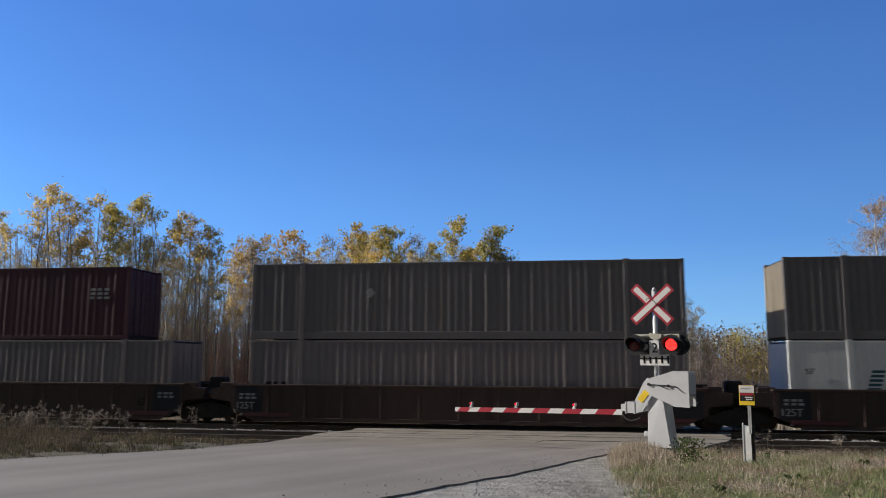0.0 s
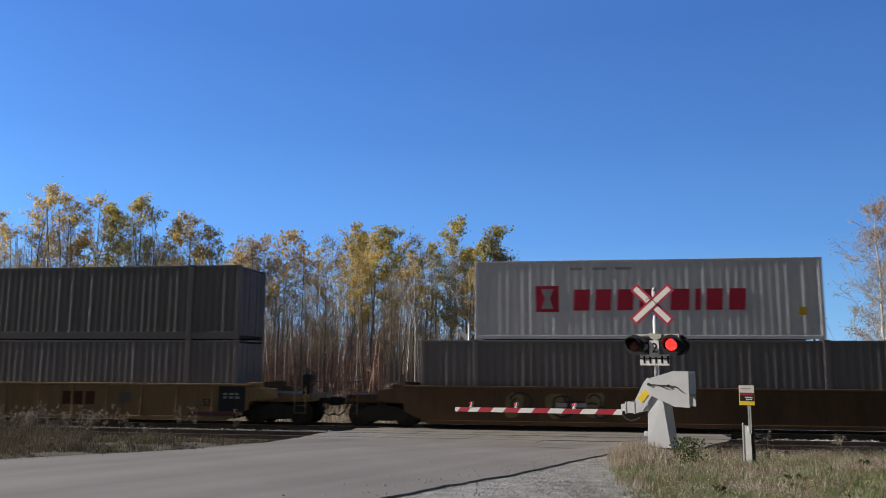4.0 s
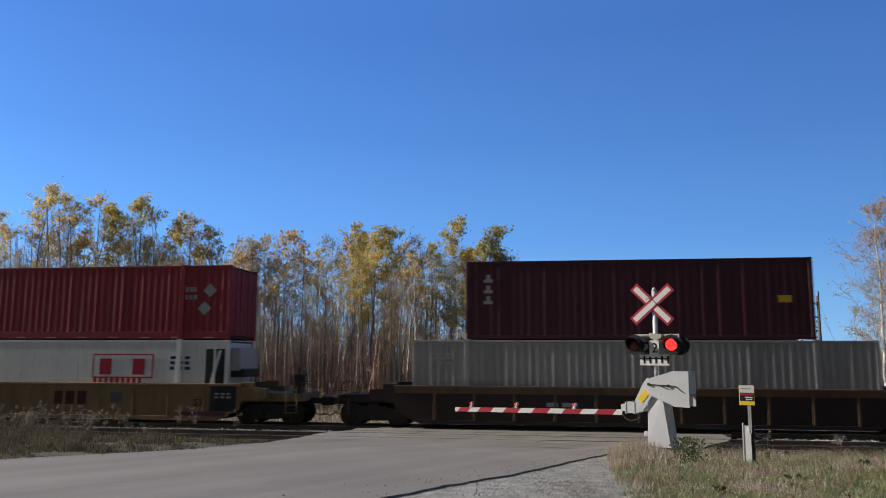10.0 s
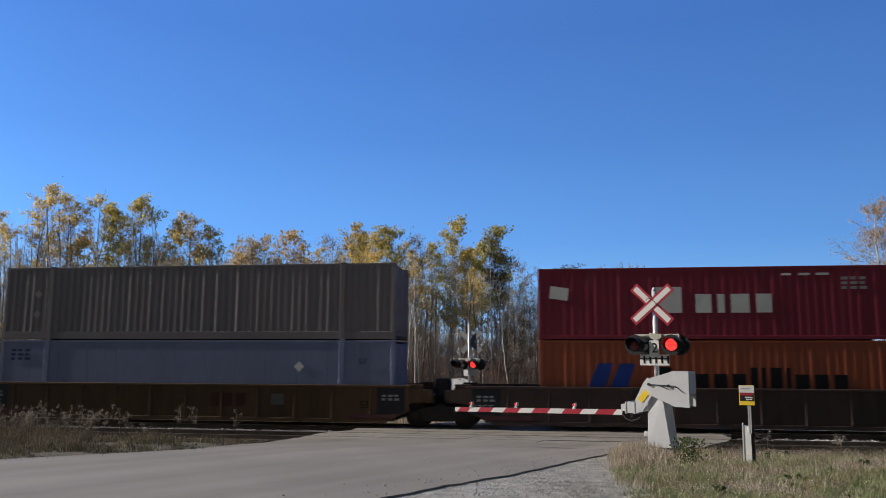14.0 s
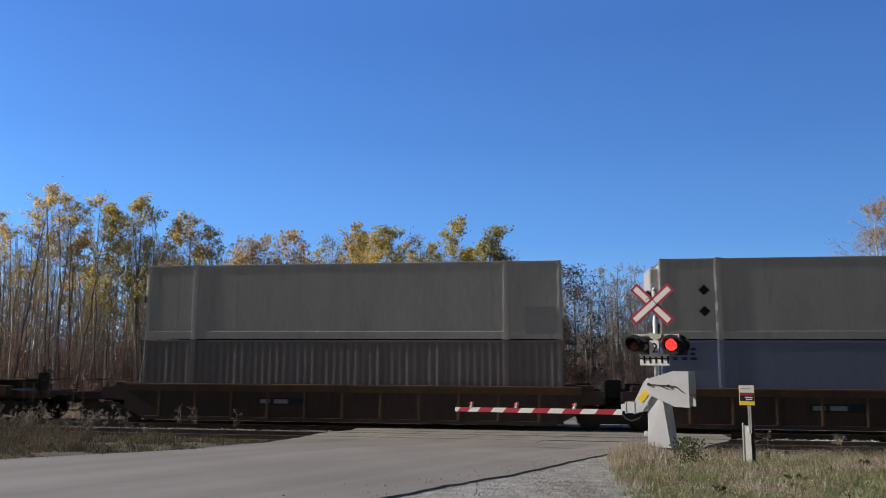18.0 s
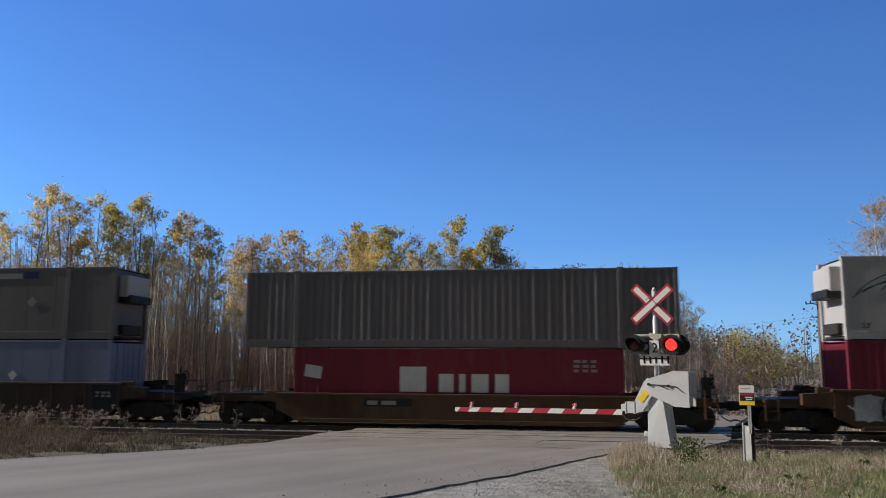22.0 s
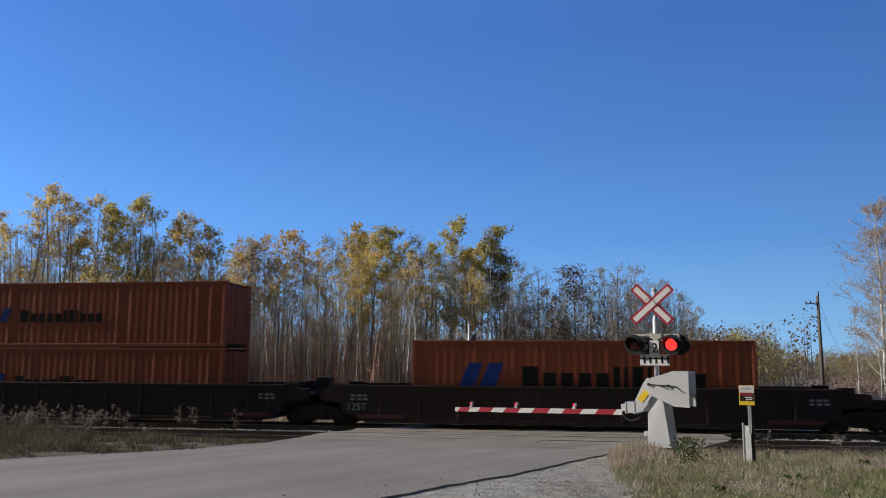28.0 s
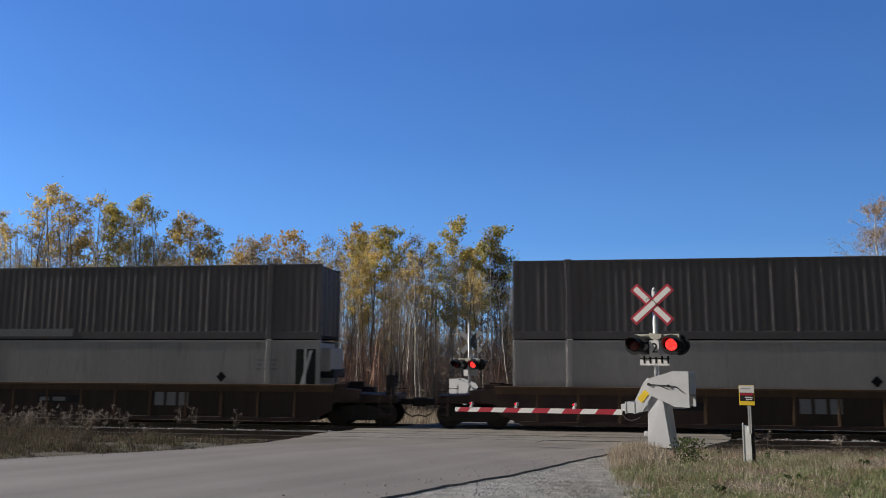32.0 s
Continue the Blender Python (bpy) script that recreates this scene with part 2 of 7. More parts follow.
def prism(bm, outline, y0, y1):
    """An outline in x, z (counter-clockwise seen from -y) pushed from y0 to y1."""
    a = [bm.verts.new((x, y0, z)) for x, z in outline]
    b = [bm.verts.new((x, y1, z)) for x, z in outline]
    bm.faces.new(a)
    bm.faces.new(b[::-1])
    for i in range(len(a)):
        j = (i + 1) % len(a)
        bm.faces.new((a[j], a[i], b[i], b[j]))


def tube(bm, p0, p1, r0, r1=None, n=10, caps=True):
    p0, p1 = Vector(p0), Vector(p1)
    r1 = r0 if r1 is None else r1
    d = (p1 - p0).normalized()
    a = d.orthogonal().normalized()
    b = d.cross(a)
    rings = []
    for p, r in ((p0, r0), (p1, r1)):
        rings.append([bm.verts.new(p + r * (math.cos(2 * math.pi * i / n) * a + math.sin(2 * math.pi * i / n) * b)) for i in range(n)])
    for i in range(n):
        j = (i + 1) % n
        bm.faces.new((rings[0][i], rings[0][j], rings[1][j], rings[1][i]))
    if caps:
        bm.faces.new(rings[0][::-1])
        bm.faces.new(rings[1])


def lathe(bm, profile, n=20, axis="Y"):
    """Turns a profile of (radius, height) about an axis."""
    rings = []
    for r, h in profile:
        ring = []
        for i in range(n):
            c, s = r * math.cos(2 * math.pi * i / n), r * math.sin(2 * math.pi * i / n)
            ring.append(bm.verts.new((c, h, s) if axis == "Y" else (c, s, h)))
        rings.append(ring)
    for a, b in zip(rings, rings[1:]):
        for i in range(n):
            j = (i + 1) % n
            bm.faces.new((a[i], a[j], b[j], b[i]))
    if profile[0][0] > 1e-4:
        bm.faces.new(rings[0][::-1])
    if profile[-1][0] > 1e-4:
        bm.faces.new(rings[-1])
    bmesh.ops.recalc_face_normals(bm, faces=bm.faces)


def soup(name, verts, faces, material, parent=None, label="", materials=None, index=None, smooth=False):
    """A mesh from arrays of corners and faces."""
    me = bpy.data.meshes.new(name)
    verts, faces = np.asarray(verts, float), np.asarray(faces, int)
    k = faces.shape[1]
    me.vertices.add(len(verts)); me.vertices.foreach_set("co", verts.ravel())
    me.loops.add(faces.size); me.loops.foreach_set("vertex_index", faces.ravel())
    me.polygons.add(len(faces))
    me.polygons.foreach_set("loop_start", np.arange(len(faces)) * k)
    me.polygons.foreach_set("loop_total", np.full(len(faces), k))
    for m in (materials or [material]):
        me.materials.append(m)
    if index is not None:
        me.polygons.foreach_set("material_index", index)
    me.polygons.foreach_set("use_smooth", np.full(len(faces), smooth))
    me.update(calc_edges=True)
    ob = new(name, me)
    if parent:
        ob.parent = parent
    if label:
        tagged(ob, label)
    return ob


def letters(text, size, name, material, parent, m, depth=0.004, align="LEFT"):
    """Writing in the built-in font, as a thin mesh; it stands upright facing -y before m turns it."""
    cu = bpy.data.curves.new(name, "FONT")
    cu.body, cu.size, cu.extrude, cu.align_x = text, size, depth, align
    tmp = bpy.data.objects.new(name, cu)
    scene.collection.objects.link(tmp)
    bpy.context.view_layer.update()
    me = bpy.data.meshes.new_from_object(tmp)
    bpy.data.objects.remove(tmp)
    me.materials.clear()
    me.materials.append(material)
    me.transform(pose(0, 0, 0, 90, 0, 0))
    ob = new(name, me)
    ob.parent = parent
    ob.matrix_basis = m
    return ob


# ---------- ground, road and tracks ----------
NEAR_TRACK, FAR_TRACK = 25.72, 29.68
GY = [(-4000, 0.8), (-20, 0.8), (0, 0.8), (8, 0.62), (11, 0.54), (15, 0.42), (18, 0.34), (20, 0.24), (21.5, 0.08), (23.0, -0.16), (24, -0.22), (31.6, -0.22), (33, -0.32), (38, -0.7), (60, -0.8), (4000, -0.8)]
ROAD_L = [(-60, -48), (-20, -29), (0, -20.8), (8, -15.6), (14.7, -10.95), (17.8, -8.65), (20.5, -8.3), (23.2, -8.45), (26.1, -8.2), (28.7, -6.5), (33.2, -3.2), (44, 1.2), (70, 12.5), (160, 52), (600, 240)]
ROAD_R = [(-60, -32), (-20, -15.5), (0, -7.1), (8, -3.7), (11, -2.42), (15, -0.5), (19.7, 1.28), (21.5, 2.3), (24.0, 4.2), (26.0, 5.4), (28.7, 6.0), (33.2, 7.0), (44, 10.2), (70, 21), (160, 60), (600, 249)]
RZ = [(-4000, 0.83), (0, 0.83), (8, 0.66), (11, 0.58), (15, 0.45), (18, 0.345), (20, 0.25), (22, 0.09), (23.6, 0.012), (32.2, 0.012), (34, -0.06), (44, -0.45), (70, -0.7), (4000, -0.7)]


def at(table, y):
    for (a, p), (b, q) in zip(table, table[1:]):
        if y <= b:
            return p + (q - p) * max(0.0, (y - a) / (b - a))
    return table[-1][1]


# the loose gravel shoulder: its width, its edges and its height
SHOULDER_W = [(-20, 3.9), (9, 3.9), (11, 3.55), (13, 2.5), (15, 1.6), (17.5, 0.95), (19.7, 0.45), (21.5, 0.2)]
SHOULDER = [(y, at(ROAD_R, y) + at(SHOULDER_W, y)) for y in (-20, 0, 8, 11, 12, 13, 14, 15, 16, 17.5, 19.7, 21.5)]
SHOULDER_IN = [(y, x - 0.4) for y, x in ROAD_R if -20 <= y <= 21.5]
SZ = [(y, at(RZ, y) - 0.032) for y in (-20, 0, 8, 11, 15, 18, 20, 21.5)]


def ground_z(x, y):
    z = at(GY, y)
    near = min(1.0, max(0.0, (y - 2.0) / 4.0)) if y < 22 else 1.0
    bump_z = 0.05 * noise.noise(Vector((x * 0.35, y * 0.35, 0.0))) + 0.03 * noise.noise(Vector((x * 1.3, y * 1.3, 4.0)))
    l, r = at(ROAD_L, y), at(ROAD_R, y)
    if l - 0.8 < x < r + 0.5 or (y < 21.5 and l < x < at(SHOULDER, y) - 0.1):       # the bed under the road and the gravel keeps below them
        return min(z, at(RZ, y) - 0.11)
    flat = 1.0 if (y < 22.5 or y > 33) else 0.25
    return z + bump_z * near * flat


def build_ground():
    xs = sorted({*np.linspace(-30, 30, 91).round(3), *np.linspace(-120, -32, 23).round(2), *np.linspace(32, 120, 23).round(2), -4000, -2000, -900, -400, -200, 200, 400, 900, 2000, 4000})
    ys = sorted({*np.linspace(-10, 60, 141).round(3), *np.linspace(64, 200, 20).round(2), -3000, -1000, -300, -100, -40, -20, 300, 500, 900, 1800, 4000})
    v = [(x, y, ground_z(x, y)) for y in ys for x in xs]
    n = len(xs)
    f = [(j * n + i, j * n + i + 1, (j + 1) * n + i + 1, (j + 1) * n + i) for j in range(len(ys) - 1) for i in range(n - 1)]
    g = soup("ground", v, f, soil, smooth=True)
    return tagged(g, "dry autumn soil with thin grass beside the railway", "ground", kind="structure")


def strip(name, yl, left, right, z, material, label, category, across=10, skirt=0.12, crown=0.0, wobble=0.0):
    """A sheet between two edges along y, with a skirt round it that gives it thickness."""
    ys = sorted({*[y for y, _ in left if yl[0] <= y <= yl[1]], *np.linspace(max(yl[0], -10), min(yl[1], 60), 141).round(2), *yl})
    v, f = [], []
    for y in ys:
        a = at(left, y) + wobble * noise.noise(Vector((y * 1.1, 3.0, 0.0))) + wobble * 0.5 * noise.noise(Vector((y * 4.1, 8.0, 0.0)))
        b = at(right, y) + wobble * noise.noise(Vector((y * 1.1, 13.0, 0.0))) + wobble * 0.6 * noise.noise(Vector((y * 4.3, 18.0, 0.0)))
        zz = at(z, y)
        v.append((a, y, zz - skirt))
        for i in range(across + 1):
            u = i / across
            v.append((a + (b - a) * u, y, zz + crown * (1 - (2 * u - 1) ** 2)))
        v.append((b, y, zz - skirt))
    n = across + 3
    for j in range(len(ys) - 1):
        for i in range(n - 1):
            f.append((j * n + i, j * n + i + 1, (j + 1) * n + i + 1, (j + 1) * n + i))
    return tagged(soup(name, v, f, material), label, category, kind="structure")


ground = build_ground()
road_near = strip("road", (-60, 24.16), ROAD_L, ROAD_R, RZ, asphalt, "worn grey asphalt road leading to the level crossing", "road", wobble=0.10)
road_far = strip("road", (31.8, 600), ROAD_L, ROAD_R, RZ, asphalt, "grey asphalt road going on beyond the tracks", "road")

# loose gravel shoulder beside the road
shoulder = strip("gravel_shoulder", (-20, 21.5), SHOULDER_IN, SHOULDER, SZ, gravel_mat, "loose grey gravel shoulder along the asphalt edge", "gravel", wobble=0.25)


def rails(name, yc, label):
    """One track: two rails of T section on ties."""
    track = tagged(new(name), label, "railway track", kind="structure")
    x0, x1 = -800.0, 800.0
    for side in (-1, 1):
        y = yc + side * 0.7535
        bm = bmesh.new()
        prof = [(-0.07, -0.17), (0.07, -0.17), (0.07, -0.155), (0.012, -0.135), (0.012, -0.045), (0.036, -0.035), (0.036, -0.006), (-0.036, -0.006), (-0.036, -0.035), (-0.012, -0.045), (-0.012, -0.135), (-0.07, -0.155)]
        a = [bm.verts.new((x0, y + p, q)) for p, q in prof]
        b = [bm.verts.new((x1, y + p, q)) for p, q in prof]
        for i in range(len(a)):
            j = (i + 1) % len(a)
            bm.faces.new((a[i], a[j], b[j], b[i]))
        part("rail", bm, rail_mat, track)
        bm = bmesh.new()
        box(bm, x0, x1, y - 0.033, y + 0.033, -0.006, 0.0)
        part("rail_head", bm, railhead_mat, track, "bright worn running surface")

    def tie(bm):
        box(bm, -0.11, 0.11, -1.3, 1.3, -0.36, -0.165, 0.01)
    for i in range(150):
        x = -45 + i * 0.52
        if -9.0 < x < 6.2:
            continue
        piece("tie", "tie", tie_mat, tie, track, pose(x + random.uniform(-0.03, 0.03), yc, random.uniform(-0.01, 0.006), 0, 0, random.uniform(-1, 1)))
    return track


track_near = rails("track_near", NEAR_TRACK, "empty railway track with steel rails on wooden ties")
track_far = rails("track_far", FAR_TRACK, "railway track under the train, steel rails on ties")


def ballast_bed():
    v, f = [], []
    xs = [-800, -200, -60, *np.linspace(-45, 30, 151), 60, 200, 800]
    prof = [(22.95, -0.42), (23.7, -0.24), (24.3, -0.185), (26.6, -0.19), (27.0, -0.08), (27.35, -0.2), (27.7, -0.26), (28.3, -0.185), (31.1, -0.19), (31.8, -0.26), (33.2, -0.55)]
    for x in xs:
        for y, z in prof:
            v.append((x, y + 0.12 * noise.noise(Vector((x * 0.9, y, 2.0))), z + 0.03 * noise.noise(Vector((x * 2.1, y * 2.0, 7.0)))))
    n = len(prof)
    for j in range(len(xs) - 1):
        for i in range(n - 1):
            f.append((j * n + i, (j + 1) * n + i, (j + 1) * n + i + 1, j * n + i + 1))
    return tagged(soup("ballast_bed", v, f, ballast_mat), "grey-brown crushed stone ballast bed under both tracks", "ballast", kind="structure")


ballast = ballast_bed()

# the level crossing: panels between and beside the rails
crossing = tagged(new("crossing_surface"), "worn concrete and asphalt panels of a level crossing", "level crossing", kind="structure")


def panel_rows():
    rows = []
    for yc in (NEAR_TRACK, FAR_TRACK):
        rows += [(yc - 1.55, yc - 0.805), (yc - 0.66, yc - 0.01), (yc + 0.01, yc + 0.66), (yc + 0.805, yc + 1.5)]
    return rows


for ya, yb in panel_rows():
    ym = (ya + yb) / 2
    l, r = at(ROAD_L, ym) + 0.1, at(ROAD_R, ym) - 0.1
    count = 5
    for i in range(count):
        xa, xb = l + (r - l) * i / count + 0.012, l + (r - l) * (i + 1) / count - 0.012
        bm = bmesh.new()
        skew = [(at(t, yy) - at(t, ym)) * w for t, w in ((ROAD_L, 1.0 - i / count), (ROAD_R, i / count)) for yy in (ya, yb)]
        skew2 = [(at(t, yy) - at(t, ym)) * w for t, w in ((ROAD_L, 1.0 - (i + 1) / count), (ROAD_R, (i + 1) / count)) for yy in (ya, yb)]
        vs = box(bm, xa, xb, ya, yb, -0.16, random.uniform(-0.004, 0.006))
        for v in vs:
            k = 0 if v.co.y < ym else 1
            sk = skew if v.co.x < (xa + xb) / 2 else skew2
            v.co.x += sk[k] + sk[k + 2]
        part("panel", bm, concrete, crossing)
bm = bmesh.new()
for ya, yb in ((27.26, 28.09), (31.22, 31.78)):
    box(bm, at(ROAD_L, ya) + 0.1, at(ROAD_R, ya) - 0.2, ya, yb, -0.2, 0.008, 0.01)
part("asphalt_infill", bm, asphalt, crossing)
bm = bmesh.new()
for yc in (NEAR_TRACK, FAR_TRACK):
    for e in (-1, 1):
        for o in (-0.05, 0.05):
            y = yc + e * 0.7535 + o
            box(bm, at(ROAD_L, y) + 0.1, at(ROAD_R, y) - 0.1, y - 0.012, y + 0.012, -0.1, -0.012)
part("rubber_flangeway", bm, black_rubber, crossing, "black rubber strips along the rails")


# ---------- the clear sky in the distance ----------
def sky_backdrop():
    """A far curved sheet of deep blue sky, paler towards the horizon."""
    R, n, k = 3200.0, 48, 24
    v, f = [], []
    for j in range(k + 1):
        e = radians(-3.0 + 53.0 * j / k)
        for i in range(n + 1):
            a = radians(-75.0 + 135.0 * i / n)
            v.append((R * math.sin(a) * math.cos(e), R * math.cos(a) * math.cos(e), R * math.sin(e)))
    for j in range(k):
        for i in range(n):
            f.append((j * (n + 1) + i, (j + 1) * (n + 1) + i, (j + 1) * (n + 1) + i + 1, j * (n + 1) + i + 1))
    m = bpy.data.materials.new("blue_sky")
    m.use_nodes = True
    nt = m.node_tree
    nd, l = nt.nodes, nt.links
    nd.remove(nd["Principled BSDF"])
    tc, sp = nd.new("ShaderNodeTexCoord"), nd.new("ShaderNodeSeparateXYZ")
    l.new(tc.outputs["Object"], sp.inputs[0])
    hz = nd.new("ShaderNodeMapRange")
    hz.inputs["From Min"].default_value, hz.inputs["From Max"].default_value = 0.0, R * 0.5
    l.new(sp.outputs["Z"], hz.inputs["Value"])
    cr = nd.new("ShaderNodeValToRGB")
    stops = SKY_STOPS
    cr.color_ramp.elements[0].position, cr.color_ramp.elements[0].color = stops[0][0], (*stops[0][1], 1)
    cr.color_ramp.elements[1].position, cr.color_ramp.elements[1].color = stops[-1][0], (*stops[-1][1], 1)
    for p, c in stops[1:-1]:
        cr.color_ramp.elements.new(p).color = (*c, 1)
    l.new(hz.outputs["Result"], cr.inputs["Fac"])
    sx = nd.new("ShaderNodeMapRange")
    sx.inputs["From Min"].default_value, sx.inputs["From Max"].default_value = -R * 0.62, R * 0.37
    l.new(sp.outputs["X"], sx.inputs["Value"])
    pw, ml = nd.new("ShaderNodeMath"), nd.new("ShaderNodeMath")
    pw.operation, ml.operation = "POWER", "MULTIPLY_ADD"
    pw.inputs[1].default_value = 0.55
    ml.inputs[1].default_value, ml.inputs[2].default_value = SKY_SIDES[1] - SKY_SIDES[0], SKY_SIDES[0]
    l.new(sx.outputs["Result"], pw.inputs[0]); l.new(pw.outputs[0], ml.inputs[0])
    em = nd.new("ShaderNodeEmission")
    l.new(cr.outputs["Color"], em.inputs["Color"]); l.new(ml.outputs[0], em.inputs["Strength"])
    l.new(em.outputs[0], nd["Material Output"].inputs["Surface"])
    return tagged(soup("backdrop", v, f, m), "clear deep blue autumn sky", "sky", kind="structure")


SKY_STOPS = ((0.0, (0.36, 0.68, 1.05)), (0.12, (0.25, 0.56, 1.0)), (0.30, (0.145, 0.385, 0.89)), (0.55, (0.094, 0.27, 0.72)), (0.80, (0.071, 0.21, 0.62)))
SKY_SIDES = (1.37, 0.815)
sky_backdrop()


# ---------- the train ----------
def paint(name, c, rough=0.55, dirt_amount=0.2, dirt=DUST, var=0.12, spec=0.35):
    return mat(name, c, rough, 0.0, var=var, scales=(0.8, 14.0), bump=0.12, dist=0.012, dirt=dirt, dirt_amount=dirt_amount, streak=6.0, spec=spec)


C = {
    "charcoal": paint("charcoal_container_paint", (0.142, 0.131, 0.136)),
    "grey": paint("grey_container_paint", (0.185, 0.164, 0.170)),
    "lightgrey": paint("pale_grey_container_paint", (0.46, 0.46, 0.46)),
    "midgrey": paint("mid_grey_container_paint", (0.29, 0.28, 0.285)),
    "white": paint("white_container_paint", (0.72, 0.72, 0.72), dirt_amount=0.05),
    "offwhite": paint("cream_white_container_paint", (0.42, 0.405, 0.40), dirt_amount=0.15),
    "paleblue": paint("pale_blue_container_paint", (0.18, 0.21, 0.335), dirt_amount=0.05),
    "blue": paint("slate_blue_container_paint", (0.175, 0.21, 0.325), dirt_amount=0.05),
    "silver": paint("silver_blue_container_paint", (0.29, 0.325, 0.41), dirt_amount=0.1),
    "palegrey": paint("pale_grey_white_container_paint", (0.54, 0.54, 0.59), dirt_amount=0.06),
    "maroon": paint("maroon_container_paint", (0.055, 0.013, 0.025), dirt=(0.04, 0.018, 0.022)),
    "brown": paint("oxide_brown_container_paint", (0.080, 0.024, 0.031), dirt=(0.05, 0.025, 0.025)),
    "red": paint("red_container_paint", (0.25, 0.022, 0.035)),
    "brick": paint("faded_red_container_paint", (0.21, 0.019, 0.040)),
    "orange": paint("orange_container_paint", (0.285, 0.068, 0.030)),
    "green": paint("dark_green_container_paint", (0.045, 0.08, 0.065)),
    "yellow": paint("railcar_yellow_paint", (0.245, 0.165, 0.088), spec=0.15, dirt_amount=0.4, dirt=(0.12, 0.08, 0.05)),
    "dkyellow": paint("grimy_railcar_yellow_paint", (0.105, 0.062, 0.036), spec=0.15, dirt_amount=0.5, dirt=(0.05, 0.035, 0.022)),
    "carbrown": paint("railcar_brown_paint", (0.072, 0.050, 0.045), spec=0.15, dirt_amount=0.4, dirt=(0.03, 0.022, 0.018)),
    "carblack": paint("railcar_dark_paint", (0.040, 0.028, 0.027), spec=0.15, dirt_amount=0.3, dirt=(0.035, 0.025, 0.020)),
    # weathered brown, lightened for light on the band above the shaded sheets
    "chord": paint("lit_brown_chord_paint", (0.125, 0.078, 0.050), spec=0.15, dirt_amount=0.5, dirt=(0.06, 0.042, 0.03)),
    "navy": paint("railcar_black_panel", (0.016, 0.017, 0.024)),
    "tank": paint("tank_white_paint", (0.66, 0.66, 0.65), dirt_amount=0.05),
    # lighter tan than the sides: sun on the end faces put into the paint
    "sunlit_end": paint("sunlit_tan_end_paint", (0.36, 0.31, 0.235), dirt_amount=0.25),
    "navyframe": paint("navy_frame_paint", (0.03, 0.05, 0.10)),
}
M_WHITE = mat("white_marking", (0.68, 0.68, 0.66), 0.6, var=0.1, bump=0.0, spec=0.15)
M_TEAL = mat("teal_marking", (0.035, 0.095, 0.115), 0.6, var=0.1, bump=0.0, spec=0.15)
M_NAVY = mat("navy_marking", (0.025, 0.035, 0.12), 0.6, var=0.1, bump=0.0, spec=0.15)
M_BLUE = mat("blue_marking", (0.02, 0.05, 0.25), 0.6, var=0.1, bump=0.0, spec=0.15)
M_RED = mat("red_marking", (0.42, 0.03, 0.06), 0.6, var=0.1, bump=0.0, spec=0.15)
M_BLACK = mat("black_marking", (0.012, 0.012, 0.014), 0.6, var=0.1, bump=0.0, spec=0.15)
M_YELLOW = mat("yellow_marking", (0.55, 0.36, 0.04), 0.6, var=0.1, bump=0.0, spec=0.15)
M_GREEN = mat("green_marking", (0.03, 0.13, 0.09), 0.6, var=0.1, bump=0.0, spec=0.15)
M_DIM = mat("dim_grey_marking", (0.13, 0.12, 0.115), 0.6, var=0.2, bump=0.0, spec=0.15)
M_BROWN = mat("red_brown_marking", (0.075, 0.032, 0.022), 0.6, var=0.1, bump=0.0, spec=0.15)
M_PATCH = mat("faded_patch", (0.34, 0.325, 0.29), 0.6, var=0.1, bump=0.0, spec=0.15)
M_GREY = mat("grey_marking", (0.30, 0.30, 0.31), 0.6, var=0.1, bump=0.0, spec=0.15)
M_SPRAY = [mat("spray_" + n, c, 0.6, var=0.35, bump=0.0) for n, c in (("pale", (0.33, 0.33, 0.35)), ("red", (0.17, 0.05, 0.055)), ("teal", (0.09, 0.15, 0.165)), ("black", (0.02, 0.02, 0.02)), ("olive", (0.16, 0.13, 0.065)), ("mauve", (0.15, 0.14, 0.18)), ("white", (0.46, 0.46, 0.47)))]


def corrugated(bm, length, y, z0, z1, face, pitch=0.28, depth=0.027, seed=0):
    """A steel wall of upright trapezoid ribs in the x direction, some bulged by wear; face: which way is outside."""
    r = random.Random(seed)
    n = max(4, int(round(length / pitch)))
    p = length / n
    pts = []
    for i in range(n):
        x = -length / 2 + i * p
        o = -0.008 * r.random() ** 0.6 + (0.004 if r.random() < 0.18 else 0.0)
        pts += [(x, o), (x + 0.26 * p, o), (x + 0.5 * p, -depth), (x + 0.76 * p, -depth + 0.004 * r.random())]
    pts.append((length / 2, 0.0))
    lo = [bm.verts.new((x, y + face * d, z0)) for x, d in pts]
    hi = [bm.verts.new((x, y + face * d, z1)) for x, d in pts]
    for i in range(len(pts) - 1):
        q = (lo[i], lo[i + 1], hi[i + 1], hi[i])
        bm.faces.new(q if face < 0 else q[::-1])


def mark(name, bm, material, parent, label=""):
    return part(name, bm, material, parent, label)


